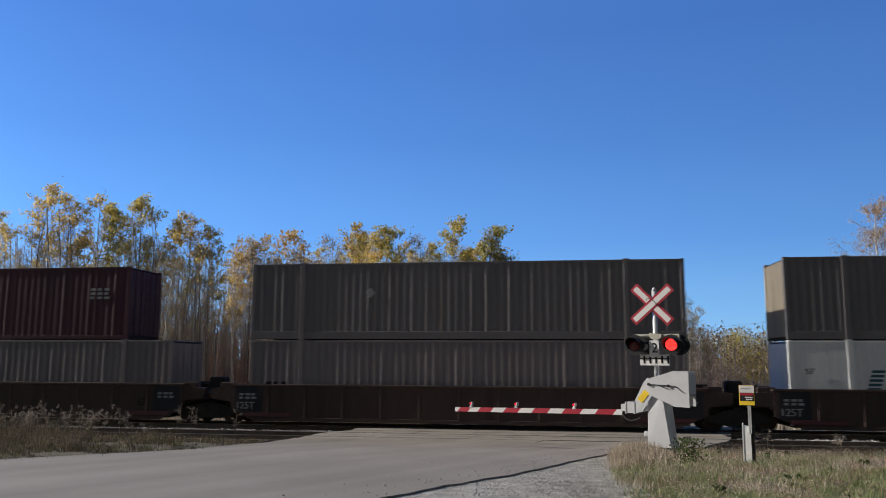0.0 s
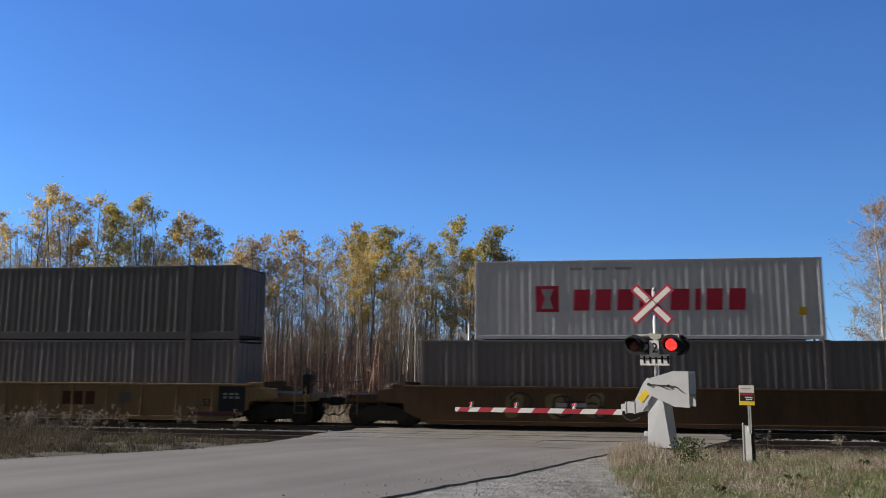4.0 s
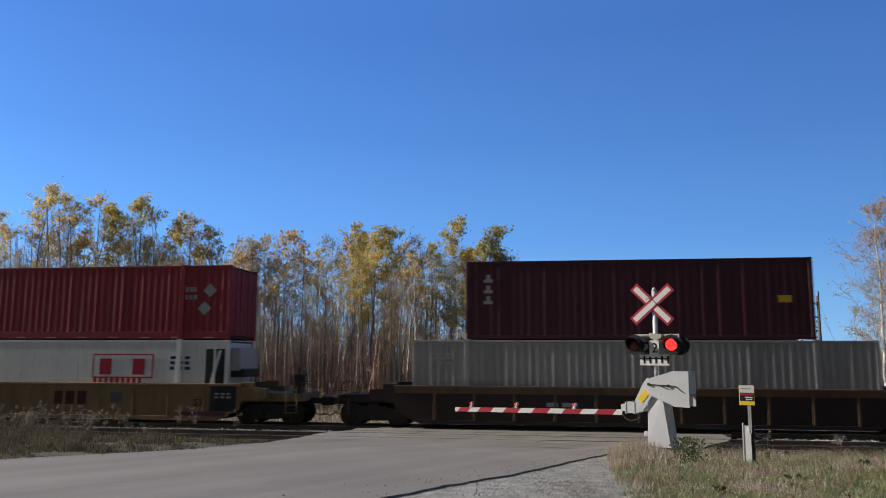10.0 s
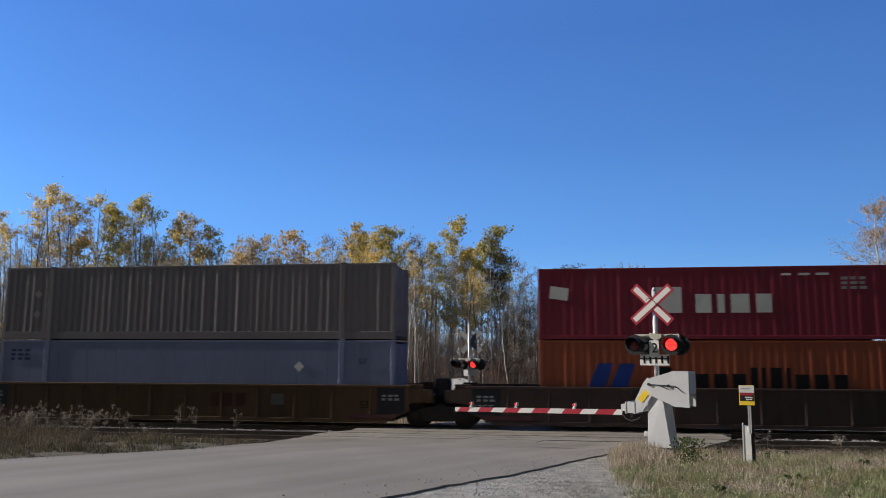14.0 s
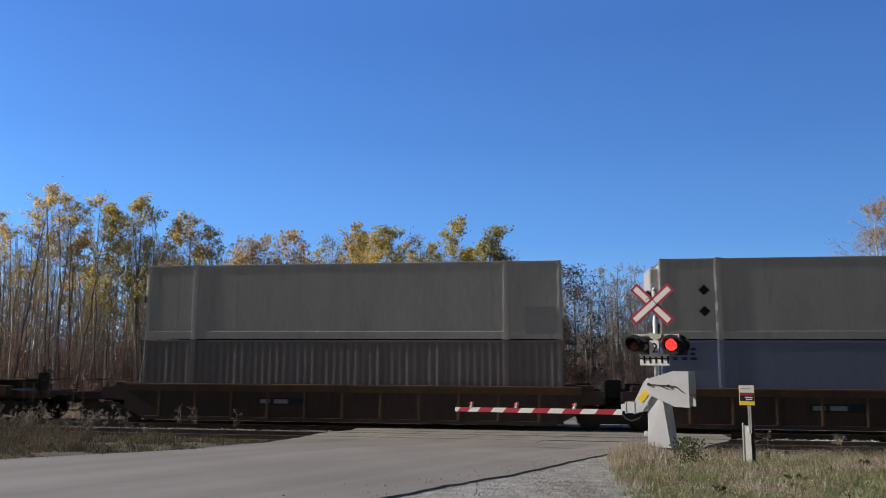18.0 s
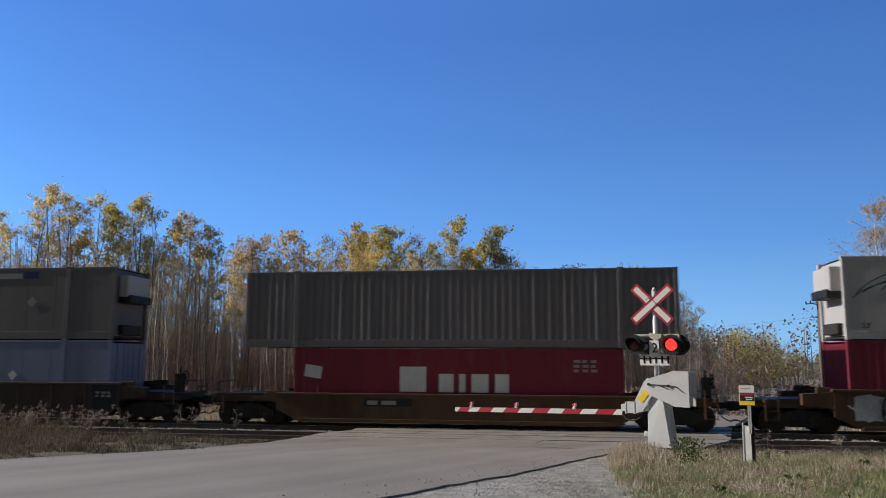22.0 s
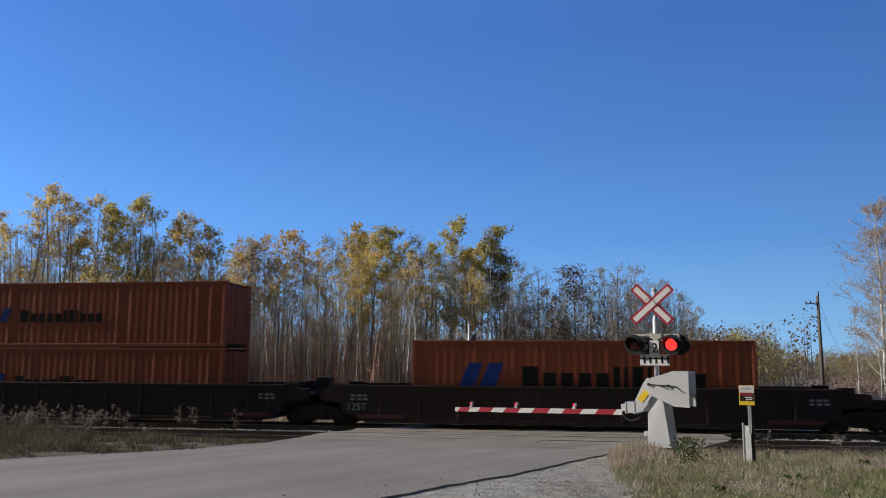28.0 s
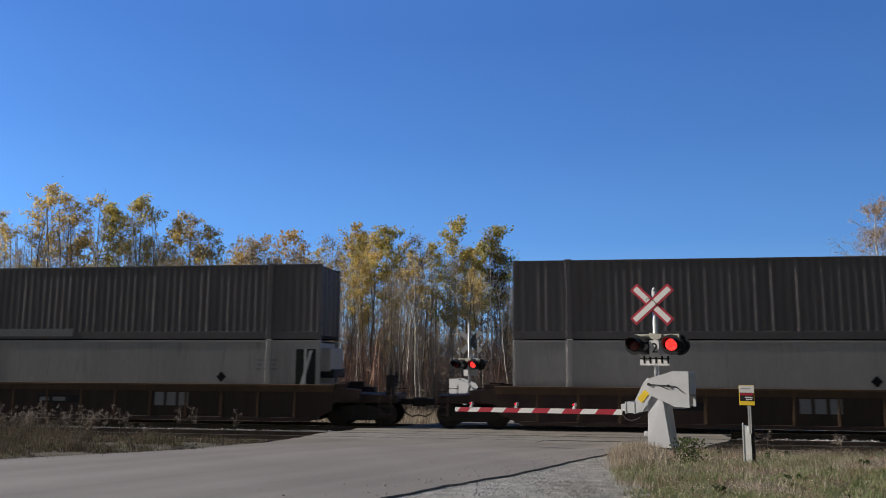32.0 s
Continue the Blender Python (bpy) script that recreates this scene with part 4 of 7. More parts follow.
def well_car(kind, color, front, rear, s, label, panels=False, spray=0, brake=0, numbers=True, smooth_side=False, sill=1.47):
    """A well car unit for double-stacked containers; front, rear: 'coupler', 'joint' (carries the shared truck) or 'shared' (rests on the neighbour's)."""
    m = C[color]
    banded = not panels and color in ("carblack", "carbrown")
    car = tagged(new("well_car"), label, "railway wagon", group="well cars of the train")
    well = 8.42 if kind == 53 else 6.42
    joint = 9.73 if kind == 53 else 7.8
    tc = 9.6 if kind == 53 else 7.9
    nose = 11.0 if kind == 53 else 9.35
    for s_ in (-1, 1):
        y0, y1 = sorted((s_ * 1.47, s_ * 1.40))

        def sheet(bm, y0=y0, y1=y1):
            prism(bm, [(-well - 0.25, 0.62), (-well + 0.55, 0.24), (well - 0.55, 0.24), (well + 0.25, 0.62), (well + 0.25, sill), (-well - 0.25, sill)], y0, y1)
        piece("side_sheet", ("side_sheet", kind, s_, sill), m, sheet, car)

        def chord(bm, s_=s_):
            y = sorted((s_ * 1.52, s_ * 1.34))
            box(bm, -well - 0.3, well + 0.3, *y, sill - 0.01, sill + 0.08, 0.012)
            if banded:
                y = sorted((s_ * 1.505, s_ * 1.465))
                box(bm, -well - 0.28, well + 0.28, *y, sill - 0.20, sill - 0.01)
        # on banded cars the lit look of chord and ribs is in their colour
        piece("top_chord", ("top_chord", kind, s_, sill, banded), C["chord"] if banded else m, chord, car)

        def low(bm, s_=s_):
            y = sorted((s_ * 1.50, s_ * 1.30))
            box(bm, -well + 0.6, well - 0.6, *y, 0.19, 0.33, 0.012)
        piece("bottom_chord", ("bottom_chord", kind, s_), m, low, car)
        if not smooth_side:
            n = 11 if kind == 53 else 9
            for i in range(n):
                x = -well + 1.2 + (2 * well - 2.4) * i / (n - 1)

                def rib(bm, s_=s_):
                    y = sorted((s_ * 1.505, s_ * 1.46))
                    box(bm, -0.045, 0.045, *y, 0.33, sill - (0.20 if banded else 0.01), 0.008)
                piece("rib", ("rib", s_, sill, banded), C["chord"] if banded else m, rib, car, pose(x, 0, 0))
    for x in np.linspace(-well + 0.6, well - 0.6, 5):
        piece("cross_beam", ("cross_beam",), steel_dark, lambda bm: box(bm, -0.25, 0.25, -1.38, 1.38, 0.25, 0.3), car, pose(x, 0, 0))
    for e, end in ((1, front), (-1, rear)):
        far_x = joint - 0.22 if end != "coupler" else nose

        def deck(bm, far_x=far_x, e=e):
            pts = [(well - 0.1, 1.02), (well - 0.1, 0.62), (well + 0.3, 0.86), (far_x, 0.9), (far_x, 1.16), (well + 0.5, 1.22)]
            pts = [(e * x, z) for x, z in pts]
            prism(bm, pts if e < 0 else pts[::-1], -0.95, 0.95)
            for s_ in (-1, 1):
                q = [(well - 0.1, sill), (well - 0.1, 0.62), (well + 0.35, 0.92), (min(far_x, well + 1.25), 1.0), (min(far_x, well + 1.25), sill - 0.09)]
                q = [(e * x, z) for x, z in q]
                y = sorted((s_ * 1.45, s_ * 1.05))
                prism(bm, q if e < 0 else q[::-1], *y)
        dk = piece("end_platform", ("end_platform", kind, e, end, sill), m, deck, car)

        for s_ in (-1, 1):
            def guard(bm, e=e, s_=s_):
                y = sorted((s_ * 1.36, s_ * 1.22))
                x = sorted((e * (well + 0.15), e * (well + 0.75)))
                box(bm, *x, *y, sill - 0.09, sill + 0.13, 0.015)
            piece("corner_guide", ("corner_guide", kind, e, s_, sill), m, guard, car)
        if end == "coupler":
            truck(car, e * tc, s)

            def coupler(bm, e=e):
                x = sorted((e * (nose - 0.1), e * (nose + 0.5)))
                box(bm, *x, -0.12, 0.12, 0.78, 1.0, 0.02)
                x = sorted((e * (nose + 0.42), e * (nose + 0.72)))
                box(bm, *x, -0.2, 0.16, 0.72, 1.05, 0.05)
            piece("coupler", ("coupler", kind, e), steel_dark, coupler, car)

            def hose(bm, e=e):
                pts = [Vector((e * (nose + 0.05), -0.35, 0.8)), Vector((e * (nose + 0.2), -0.36, 0.5)), Vector((e * (nose + 0.45), -0.35, 0.36)), Vector((e * (nose + 0.72), -0.33, 0.42))]
                for a, b in zip(pts, pts[1:]):
                    tube(bm, a, b, 0.025, n=6)
            piece("brake_hose", ("brake_hose", kind, e), black_rubber, hose, car)

            for s_ in (-1, 1):
                def ladder(bm, e=e, s_=s_):
                    for xx in (0.0, 0.42):
                        x = e * (nose - 0.55 + xx)
                        tube(bm, (x, s_ * 1.4, 0.45), (x, s_ * 1.4, 1.5), 0.018, n=6)
                    for z in (0.5, 0.78, 1.06, 1.34):
                        tube(bm, (e * (nose - 0.55), s_ * 1.4, z), (e * (nose - 0.13), s_ * 1.4, z), 0.014, n=6)
                piece("ladder", ("ladder", kind, e, s_), m, ladder, car)

            def rail_(bm, e=e):
                x = e * (nose - 0.12)
                box(bm, *sorted((x, x - e * 0.1)), -1.42, 1.42, 1.06, 1.18)
                for y in (-0.9, 0.9):
                    tube(bm, (x, y, 1.1), (x, y, 1.62), 0.018, n=6)
                tube(bm, (x, -0.9, 1.62), (x, 0.9, 1.62), 0.018, n=6)
            piece("end_rail", ("end_rail", kind, e), m, rail_, car)
            if brake == e:
                def stand(bm, e=e):
                    x = e * (nose - 0.35)
                    box(bm, x - 0.14, x + 0.14, -0.75, -0.35, 1.1, 1.9, 0.03)
                    tube(bm, (x, -0.55, 1.2), (x, -0.55, 2.15), 0.03, n=6)
                st = piece("brake_stand", ("brake_stand", kind, e), steel_dark, stand, car)

                def wheel_(bm, e=e):
                    x, R = e * (nose - 0.12), 0.27
                    for i in range(16):
                        a, b = 2 * math.pi * i / 16, 2 * math.pi * (i + 1) / 16
                        tube(bm, (x, -0.55 + R * math.cos(a), 1.75 + R * math.sin(a)), (x, -0.55 + R * math.cos(b), 1.75 + R * math.sin(b)), 0.018, n=5)
                    for i in range(4):
                        a = math.pi * i / 4
                        tube(bm, (x, -0.55 - R * math.cos(a), 1.75 - R * math.sin(a)), (x, -0.55 + R * math.cos(a), 1.75 + R * math.sin(a)), 0.012, n=5)
                piece("brake_wheel", ("brake_wheel", kind, e), steel_dark, wheel_, st)
        elif end == "joint":
            truck(car, e * joint, s)
            piece("joint_casting", ("joint_casting", kind, e), steel_dark, lambda bm, e=e: box(bm, *sorted((e * (joint - 0.5), e * (joint + 0.35))), -0.35, 0.35, 0.8, 1.12, 0.04), car)
            piece("joint_box", ("joint_box", kind, e), steel_dark, lambda bm, e=e: box(bm, e * joint - 0.28, e * joint + 0.28, -0.55, 0.1, 1.1, 1.78, 0.05), car)
        if panels:
            def blank(bm, e=e):
                x = sorted((e * (well - 0.95), e * (well + 0.1)))
                box(bm, *x, -1.478, -1.462, 0.52, 1.50)
            p = piece("stencil_panel", ("stencil_panel", kind, e), C["navy"], blank, car, label="black panel with white stencils")
            bm = bars(2, e * (well - 0.42) - 0.34, 1.0, 0.7, 0.26)
            b = part("stencil", bm, M_GREY, p)
            b.location = (0, -1.482, 0)
            if e < 0:
                letters("125T", 0.36, "capacity_marking", M_GREY, p, pose(-well + 0.02 - 0.1, -1.483, 0.64))
            else:
                letters("53", 0.36, "size_marking", M_BLACK, car, pose(well - 1.6, -1.474, 0.72))
            red = bmesh.new()
            box(red, *sorted((e * (well - 2.1), e * (well - 0.3))), -1.508, -1.47, 0.36, 0.50)
            part("warning_strip", red, C["brown"], car)
    if numbers:
        plate = bmesh.new()
        box(plate, -3.3, -1.5, -1.476, -1.471, 0.78, 1.06)
        pl = part("number_plate", plate, C["navy"], car, "dark painted field with pale bars")
        for w in word([3.0, 0, 4.2], -3.22, 0.84, 0.15):
            part("number_bar", w, M_GREY, pl).location = (0, -1.479, 0)
    if spray:
        graffiti(car, well, SPRAYS[spray])
    return car


# ---------- what the train is made of, from its head to its tail ----------
def trio(color, *places, panels=False, sprays=(0, 0, 0), words=None):
    """Three units on shared trucks."""
    made = []
    ends = (("coupler", "joint"), ("shared", "joint"), ("shared", "coupler"))
    for i, s in enumerate(places):
        made.append((53, color if isinstance(color, str) else color[i], *ends[i], s, panels, sprays[i], 1 if i == 0 else 0))
    return made


def single(kind, color, s, panels=False, spray=0, brake=1):
    return [(kind, color, "coupler", "coupler", s, panels, spray, brake)]


UNITS = (
    trio("carbrown", 15.9, -3.6, -22.9, panels=True)
    + trio("dkyellow", -46.38, -65.72, -85.11, sprays=(11, 12, 13))
    + trio("yellow", -108.41, -127.93, -147.62, panels=True)
    + single(53, "carblack", -170.97) + single(53, "carblack", -194.36) + single(53, "carblack", -217.67)
    + trio("yellow", -241.0, -260.45, -279.86, panels=True)
    + trio(("carbrown", "dkyellow", "dkyellow"), -303.17, -322.67, -342.2, panels=True)
    + trio("carbrown", -365.57, -385.05, -404.66)
    + trio("dkyellow", -428.12, -447.6, -467.05, sprays=(21, 22, 23))
    + single(40, "dkyellow", -488.7)
    + trio("carbrown", -510.37, -530.12, -549.6, panels=True)
    + single(53, "dkyellow", -572.94) + single(40, "dkyellow", -594.75)
    + trio("carblack", -616.4, -635.96, -655.36, panels=True)
    + single(40, "dkyellow", -677.1) + single(53, "carbrown", -698.85) + single(53, "carbrown", -722.27)
)
CAR_LOOK = {"yellow": "grimy yellow", "dkyellow": "dirty brown-yellow", "carbrown": "dark red-brown", "carblack": "nearly black"}
moving = []          # (thing, its place along the train, its height)
cars = []
for kind, color, front, rear, s, panels, spray, brake in UNITS:
    text = CAR_LOOK[color] + " steel well car " + ("covered in graffiti" if spray else ("with black stencil panels" if panels else "carrying containers on the far track"))
    car = well_car(kind, color, front, rear, s, text, panels=panels, spray=spray, brake=brake, numbers=not panels, smooth_side=(kind == 40 or bool(spray)), sill=1.17 if kind == 40 or len(cars) == 28 else 1.47)
    cars.append(car)
    moving.append((car, s, 0.0))

FLOOR = 0.31


def load(i, feet, color, smooth, low=None, height=2.896, dx=0.0, text="", doors=1, unit=None, frame_color=None, on=None):
    """Puts a container into well i (low=None) or on top of one of height low."""
    s = UNITS[i][4] + dx
    z = FLOOR if low is None else FLOOR + low + 0.018
    thing = container(feet, color, smooth, height, frame_color, doors, text, unit=unit)
    moving.append((thing, s, z))
    return thing


def small_print(c, feet, height, material, x=None, z=None, rows=3, w=0.9, h=0.5):
    hl = FEET[feet] / 2
    side(c, feet, bars(rows, (hl - 1.75) if x is None else x, (height - 0.85) if z is None else z, w, h), material, "small_print")


def size_mark(c, feet, x, z, size=0.26, material=None):
    W = 2.6 if feet == 53 else 2.438
    letters("53'", size, "size_marking", material or M_BLACK, c, pose(x, -W / 2 - 0.006, z))


def liner_mark(c, flip=False, z=1.2):
    """Striped teal word blocks and thin globe arcs on a white side."""
    x0 = -5.6 if not flip else -0.35
    side(c, 53, word([0.58, 0.62, 0.62, 0.62, 0.58], x0, z, 0.74, slant=0.3, gap=0.22, stripes=5), M_TEAL, "word_block")
    bm = bmesh.new()
    for k in range(7):
        za, t = z + 0.15 * k, 0.095
        u = abs(k - 3.0) / 3.0
        a, b = x0 + 3.15 + 0.12 * k - 0.2 * u, x0 + 4.0 + 0.12 * k + 0.28 * u
        prism(bm, [(a, za), (b, za), (b + 0.03, za + t), (a + 0.03, za + t)], -0.003, 0.003)
    side(c, 53, bm, M_TEAL, "striped_emblem")
    x1 = 0.45 if not flip else -7.9
    for cx, cz, rx, rz, a0, a1 in ((3.3, 0.2, 3.0, 2.0, 30, 158), (3.6, 0.5, 3.3, 1.35, 25, 165), (2.6, -0.3, 2.4, 1.9, 40, 140), (5.0, 0.0, 3.2, 2.5, 60, 150), (6.4, -0.2, 3.2, 2.6, 80, 150), (4.2, 1.2, 2.9, 0.9, 10, 170)):
        side(c, 53, arc_band(x1 + cx - 0.3, z - 0.1 + cz * 0.6, rx, rz * 0.78, a0, a1, 0.045), M_TEAL, "globe_line", out=random.uniform(0, 0.002))
    if not flip:
        for k in (0, 1):
            side(c, 53, diamond(-0.75 + 0.75 * k, z + 0.62, 0.16), M_WHITE, "placard")
    size_mark(c, 53, -7.55, z + 0.55 if not flip else 0.4)
    small_print(c, 53, 2.896, M_GREY)


def nose_recess(c):
    """A flat black panel painted for the darkness inside an open bay, with a brace, beside the nose of a refrigerated
    box.
    """
    bm = bmesh.new()
    box(bm, 7.15, 7.92, -0.006, 0.02, 0.9, 2.55)
    ob = side(c, 53, bm, black_paint, "dark_bay")
    bm = bmesh.new()
    prism(bm, [(7.28, 1.0), (7.4, 1.0), (7.8, 2.5), (7.68, 2.5)], -0.012, 0.0)
    prism(bm, [(7.48, 0.9), (7.56, 0.9), (7.56, 2.55), (7.48, 2.55)], -0.016, -0.004)
    side(c, 53, bm, C["white"], "bay_brace", out=0.008)


def leasing_mark(c, feet, n, x, z, h, w=0.34):
    """A short word painted downwards, as pale blocks."""
    for k in range(n):
        bm = bmesh.new()
        zz = z - k * h / n
        prism(bm, [(x, zz), (x + w, zz), (x + w, zz + h / n * 0.28), (x, zz + h / n * 0.28)], -0.003, 0.003)
        prism(bm, [(x + w * 0.3, zz + h / n * 0.28), (x + w * 0.7, zz + h / n * 0.28), (x + w * 0.7, zz + h / n * 0.72), (x + w * 0.3, zz + h / n * 0.72)], -0.003, 0.003)
        side(c, feet, bm, M_GREY, "pale_mark")


def ship_mark(c, big=True):
    """A blue slanted emblem and dark word blocks on an orange side."""
    z, h = (1.15, 0.8) if big else (1.0, 0.48)
    x = -4.4 if big else -4.1
    bm = bmesh.new()
    for k in range(2):
        a = x + k * h * 0.95
        prism(bm, [(a, z), (a + h * 0.75, z), (a + h * 1.15, z + h * 1.15), (a + h * 0.5, z + h * 1.15)], -0.003, 0.003)
    side(c, 40, bm, M_BLUE, "blue_emblem")
    sp = [0.75, -0.58, -0.58, -0.58, -0.58, 0.3, 0.18, 0.5, 0.18, -0.58, -0.58, -0.58] if big else [0.75, -0.58, -0.58, -0.58, -0.58, 0.3, 0.5, 0.18, -0.55, -0.55, -0.55]
    side(c, 40, word([1.12 * w for w in sp], -2.1 if big else -2.7, z, h * (1.0 if big else 0.98), gap=0.13), M_BLACK, "word_block")


def line_mark(c, z):
    side(c, 40, word([1.25], -2.1, z, 0.92), M_WHITE, "word_block")
    side(c, 40, word([0.95, 0.42, 1.1, 0.9], -0.6, z, 0.66, gap=0.22), M_WHITE, "word_block")
    bm = bmesh.new()
    prism(bm, [(-5.7, z + 0.55), (-5.05, z + 0.45), (-5.0, z + 0.9), (-5.65, z + 1.0)], -0.003, 0.003)
    side(c, 40, bm, M_WHITE, "white_flag")
    small_print(c, 40, 2.6, M_GREY)


def store_mark(c, z):
    side(c, 53, word([0.6, 0.68, 0.7, 0.68, 0.68, 0.28, 0.68, 0.7, 0, 0, 0.62, 0.28, 0.66, 0.6], -2.05, z, 0.82, gap=0.1), M_WHITE, "word_block")
    bm = bmesh.new()
    for (xa, za), (xb, zb) in (((-5.1, z + 0.85), (-4.1, z - 0.75)), ((-4.1, z - 0.75), (-3.1, z + 0.85)), ((-5.1, z + 0.85), (-3.1, z + 0.85))):
        dx, dz = xb - xa, zb - za
        n = math.hypot(dx, dz)
        px, pz = -dz / n * 0.045, dx / n * 0.045
        prism(bm, [(xa - px, za - pz), (xb - px, zb - pz), (xb + px, zb + pz), (xa + px, za + pz)], -0.003, 0.003)
    side(c, 53, bm, M_GREY, "triangle_outline")
    side(c, 53, diamond(-4.1, z + 0.75, 0.26), M_GREEN, "green_emblem")


HC, STD = 2.896, 2.591
DARK53 = "charcoal corrugated long container stacked on the train"
# wells 0 to 2
c = load(0, 53, "white", True, text="white smooth-sided long container with teal striped word blocks", unit=1); liner_mark(c)
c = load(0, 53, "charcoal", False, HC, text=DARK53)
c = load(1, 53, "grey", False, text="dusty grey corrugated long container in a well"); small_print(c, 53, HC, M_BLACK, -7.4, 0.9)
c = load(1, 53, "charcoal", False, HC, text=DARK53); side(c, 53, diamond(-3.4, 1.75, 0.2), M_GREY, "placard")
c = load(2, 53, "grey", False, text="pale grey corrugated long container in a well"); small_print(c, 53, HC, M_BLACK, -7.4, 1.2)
c = load(2, 40, "maroon", False, HC, text="maroon corrugated container with a pale downward word"); leasing_mark(c, 40, 6, -5.42, 2.35, 1.55, 0.3); small_print(c, 40, HC, M_GREY, 4.4, 1.6)
# wells 3 to 5
c = load(3, 53, "white", True, text="white smooth-sided long container with teal striped word blocks", unit=1); liner_mark(c); nose_recess(c)
c = load(3, 40, "silver", False, HC, text="silver-grey container with dark blue ring letters"); side(c, 40, word([0.96] * 5, -3.15, 1.15, 0.88, gap=0.43, ring=True), M_NAVY, "ring_block"); small_print(c, 40, HC, M_NAVY, -5.6, 2.1, 2, 1.6, 0.35)
for i in (4, 5):
    c = load(i, 53, "charcoal" if i == 4 else "charcoal", False, text="brown-grey corrugated long container in a well")
    c = load(i, 40, "palegrey", False, HC, text="pale grey container with red word blocks and emblem")
    side(c, 40, word([0.86] * 4 + [0, 1.0, 0.3, 0.86, 0.86], -2.55, 1.05, 0.76, slant=0.06, gap=0.16), M_RED, "word_block")
    bm = bmesh.new(); box(bm, -3.85, -3.02, -0.003, 0.003, 1.0, 1.95); e = side(c, 40, bm, M_RED, "red_emblem")
    bm = bmesh.new(); prism(bm, [(-3.65, 1.12), (-3.22, 1.12), (-3.35, 1.5), (-3.2, 1.83), (-3.65, 1.83), (-3.52, 1.5)], -0.003, 0.003); side(c, 40, bm, M_GREY, "emblem_shape", out=0.006)
    bm = bmesh.new(); box(bm, 5.25, 5.5, -0.003, 0.003, 0.85, 1.15); side(c, 40, bm, M_YELLOW, "yellow_label")
    small_print(c, 40, HC, M_GREY, -2.6, 2.52, 1, 2.4, 0.16)
# wells 6 to 8
c = load(6, 53, "grey", False, text="grey corrugated long container in a well")
c = load(6, 53, "charcoal", False, HC, text=DARK53)
for i in (7, 8):
    c = load(i, 53, "white", True, text="white smooth-sided long container with teal striped word blocks", unit=1); liner_mark(c); nose_recess(c)
    c = load(i, 53, "charcoal", False, HC, text=DARK53); side(c, 53, diamond(-3.4, 1.75, 0.18), M_GREY, "placard")
# wells 9 to 11
c = load(9, 53, "lightgrey", True, text="off-white smooth-sided long container with navy word blocks", unit=1)
side(c, 53, word([0.8, 0.3, 0.7, 0.7, 0.7, 0.75], 1.5, 1.15, 0.62, slant=0.3, gap=0.1), M_NAVY, "word_block"); side(c, 53, arc_band(3.2, 1.75, 1.2, 0.45, 0, 150, 0.05), M_NAVY, "swoosh")
bm = bmesh.new(); prism(bm, [(-4.4, 1.72), (-1.95, 1.72), (-1.95, 1.95), (-1.35, 1.95), (-1.35, 2.6), (-4.4, 2.6)], -0.003, 0.003); side(c, 53, bm, M_PATCH, "repaired_patch", out=-0.006)
c = load(9, 40, "maroon", False, HC, STD, text="dark maroon corrugated container with a pale downward word"); leasing_mark(c, 40, 3, -5.45, 1.95, 1.2)
c = load(10, 53, "midgrey", True, text="weathered pale grey long container in a well"); small_print(c, 53, HC, M_NAVY, -6.0, 2.2, 2, 0.8, 0.3)
c = load(10, 53, "charcoal", False, HC, text=DARK53); side(c, 53, diamond(3.2, 1.4, 0.2), M_GREY, "placard")
c = load(11, 53, "midgrey", False, text="pale grey corrugated long container in a well"); small_print(c, 53, HC, M_GREY, -7.4, 2.0)
c = load(11, 40, "maroon", False, HC, text="dark maroon corrugated container with a pale downward word"); leasing_mark(c, 40, 3, -5.45, 2.1, 1.2); bm = bmesh.new(); box(bm, 4.9, 5.35, -0.003, 0.003, 1.3, 1.55); side(c, 40, bm, M_YELLOW, "yellow_label")
# wells 12 to 14
c = load(12, 53, "white", True, text="white smooth-sided long container with red word blocks", unit=1); nose_recess(c)
side(c, 53, word([0.95], 2.7, 1.55, 0.62), M_RED, "word_block"); side(c, 53, word([0.95], 4.1, 1.55, 0.62), M_RED, "word_block"); side(c, 53, word([0.7] * 9, 2.5, 1.2, 0.24, gap=0.28), M_RED, "word_block")
bm = bmesh.new(); [box(bm, *q[:2], -0.003, 0.003, *q[2:]) for q in ((2.45, 5.0, 2.3, 2.35), (2.45, 5.0, 1.42, 1.47), (2.45, 2.5, 1.42, 2.35), (4.95, 5.0, 1.42, 2.35))]; side(c, 53, bm, M_RED, "red_frame")
small_print(c, 53, HC, M_NAVY, 5.7, 1.75, 3, 0.9, 0.6); size_mark(c, 53, -7.3, 1.7)
c = load(12, 53, "red", False, HC, text="bright red corrugated long container stacked on the train")
for k in range(12):
    bm = bmesh.new(); box(bm, -7.6 + k * 1.33, -7.2 + k * 1.33, -0.003, 0.003, 0.05, 0.10); side(c, 53, bm, M_GREY, "reflector", out=0.004)
for x, z in ((7.2, 1.9), (7.0, 1.2)):
    side(c, 53, diamond(x, z, 0.27), M_GREY, "placard")
small_print(c, 53, HC, M_GREY, -7.3, 2.15, 3, 0.75, 0.55); small_print(c, 53, HC, M_GREY, 6.2, 1.55, 2, 0.5, 0.6)
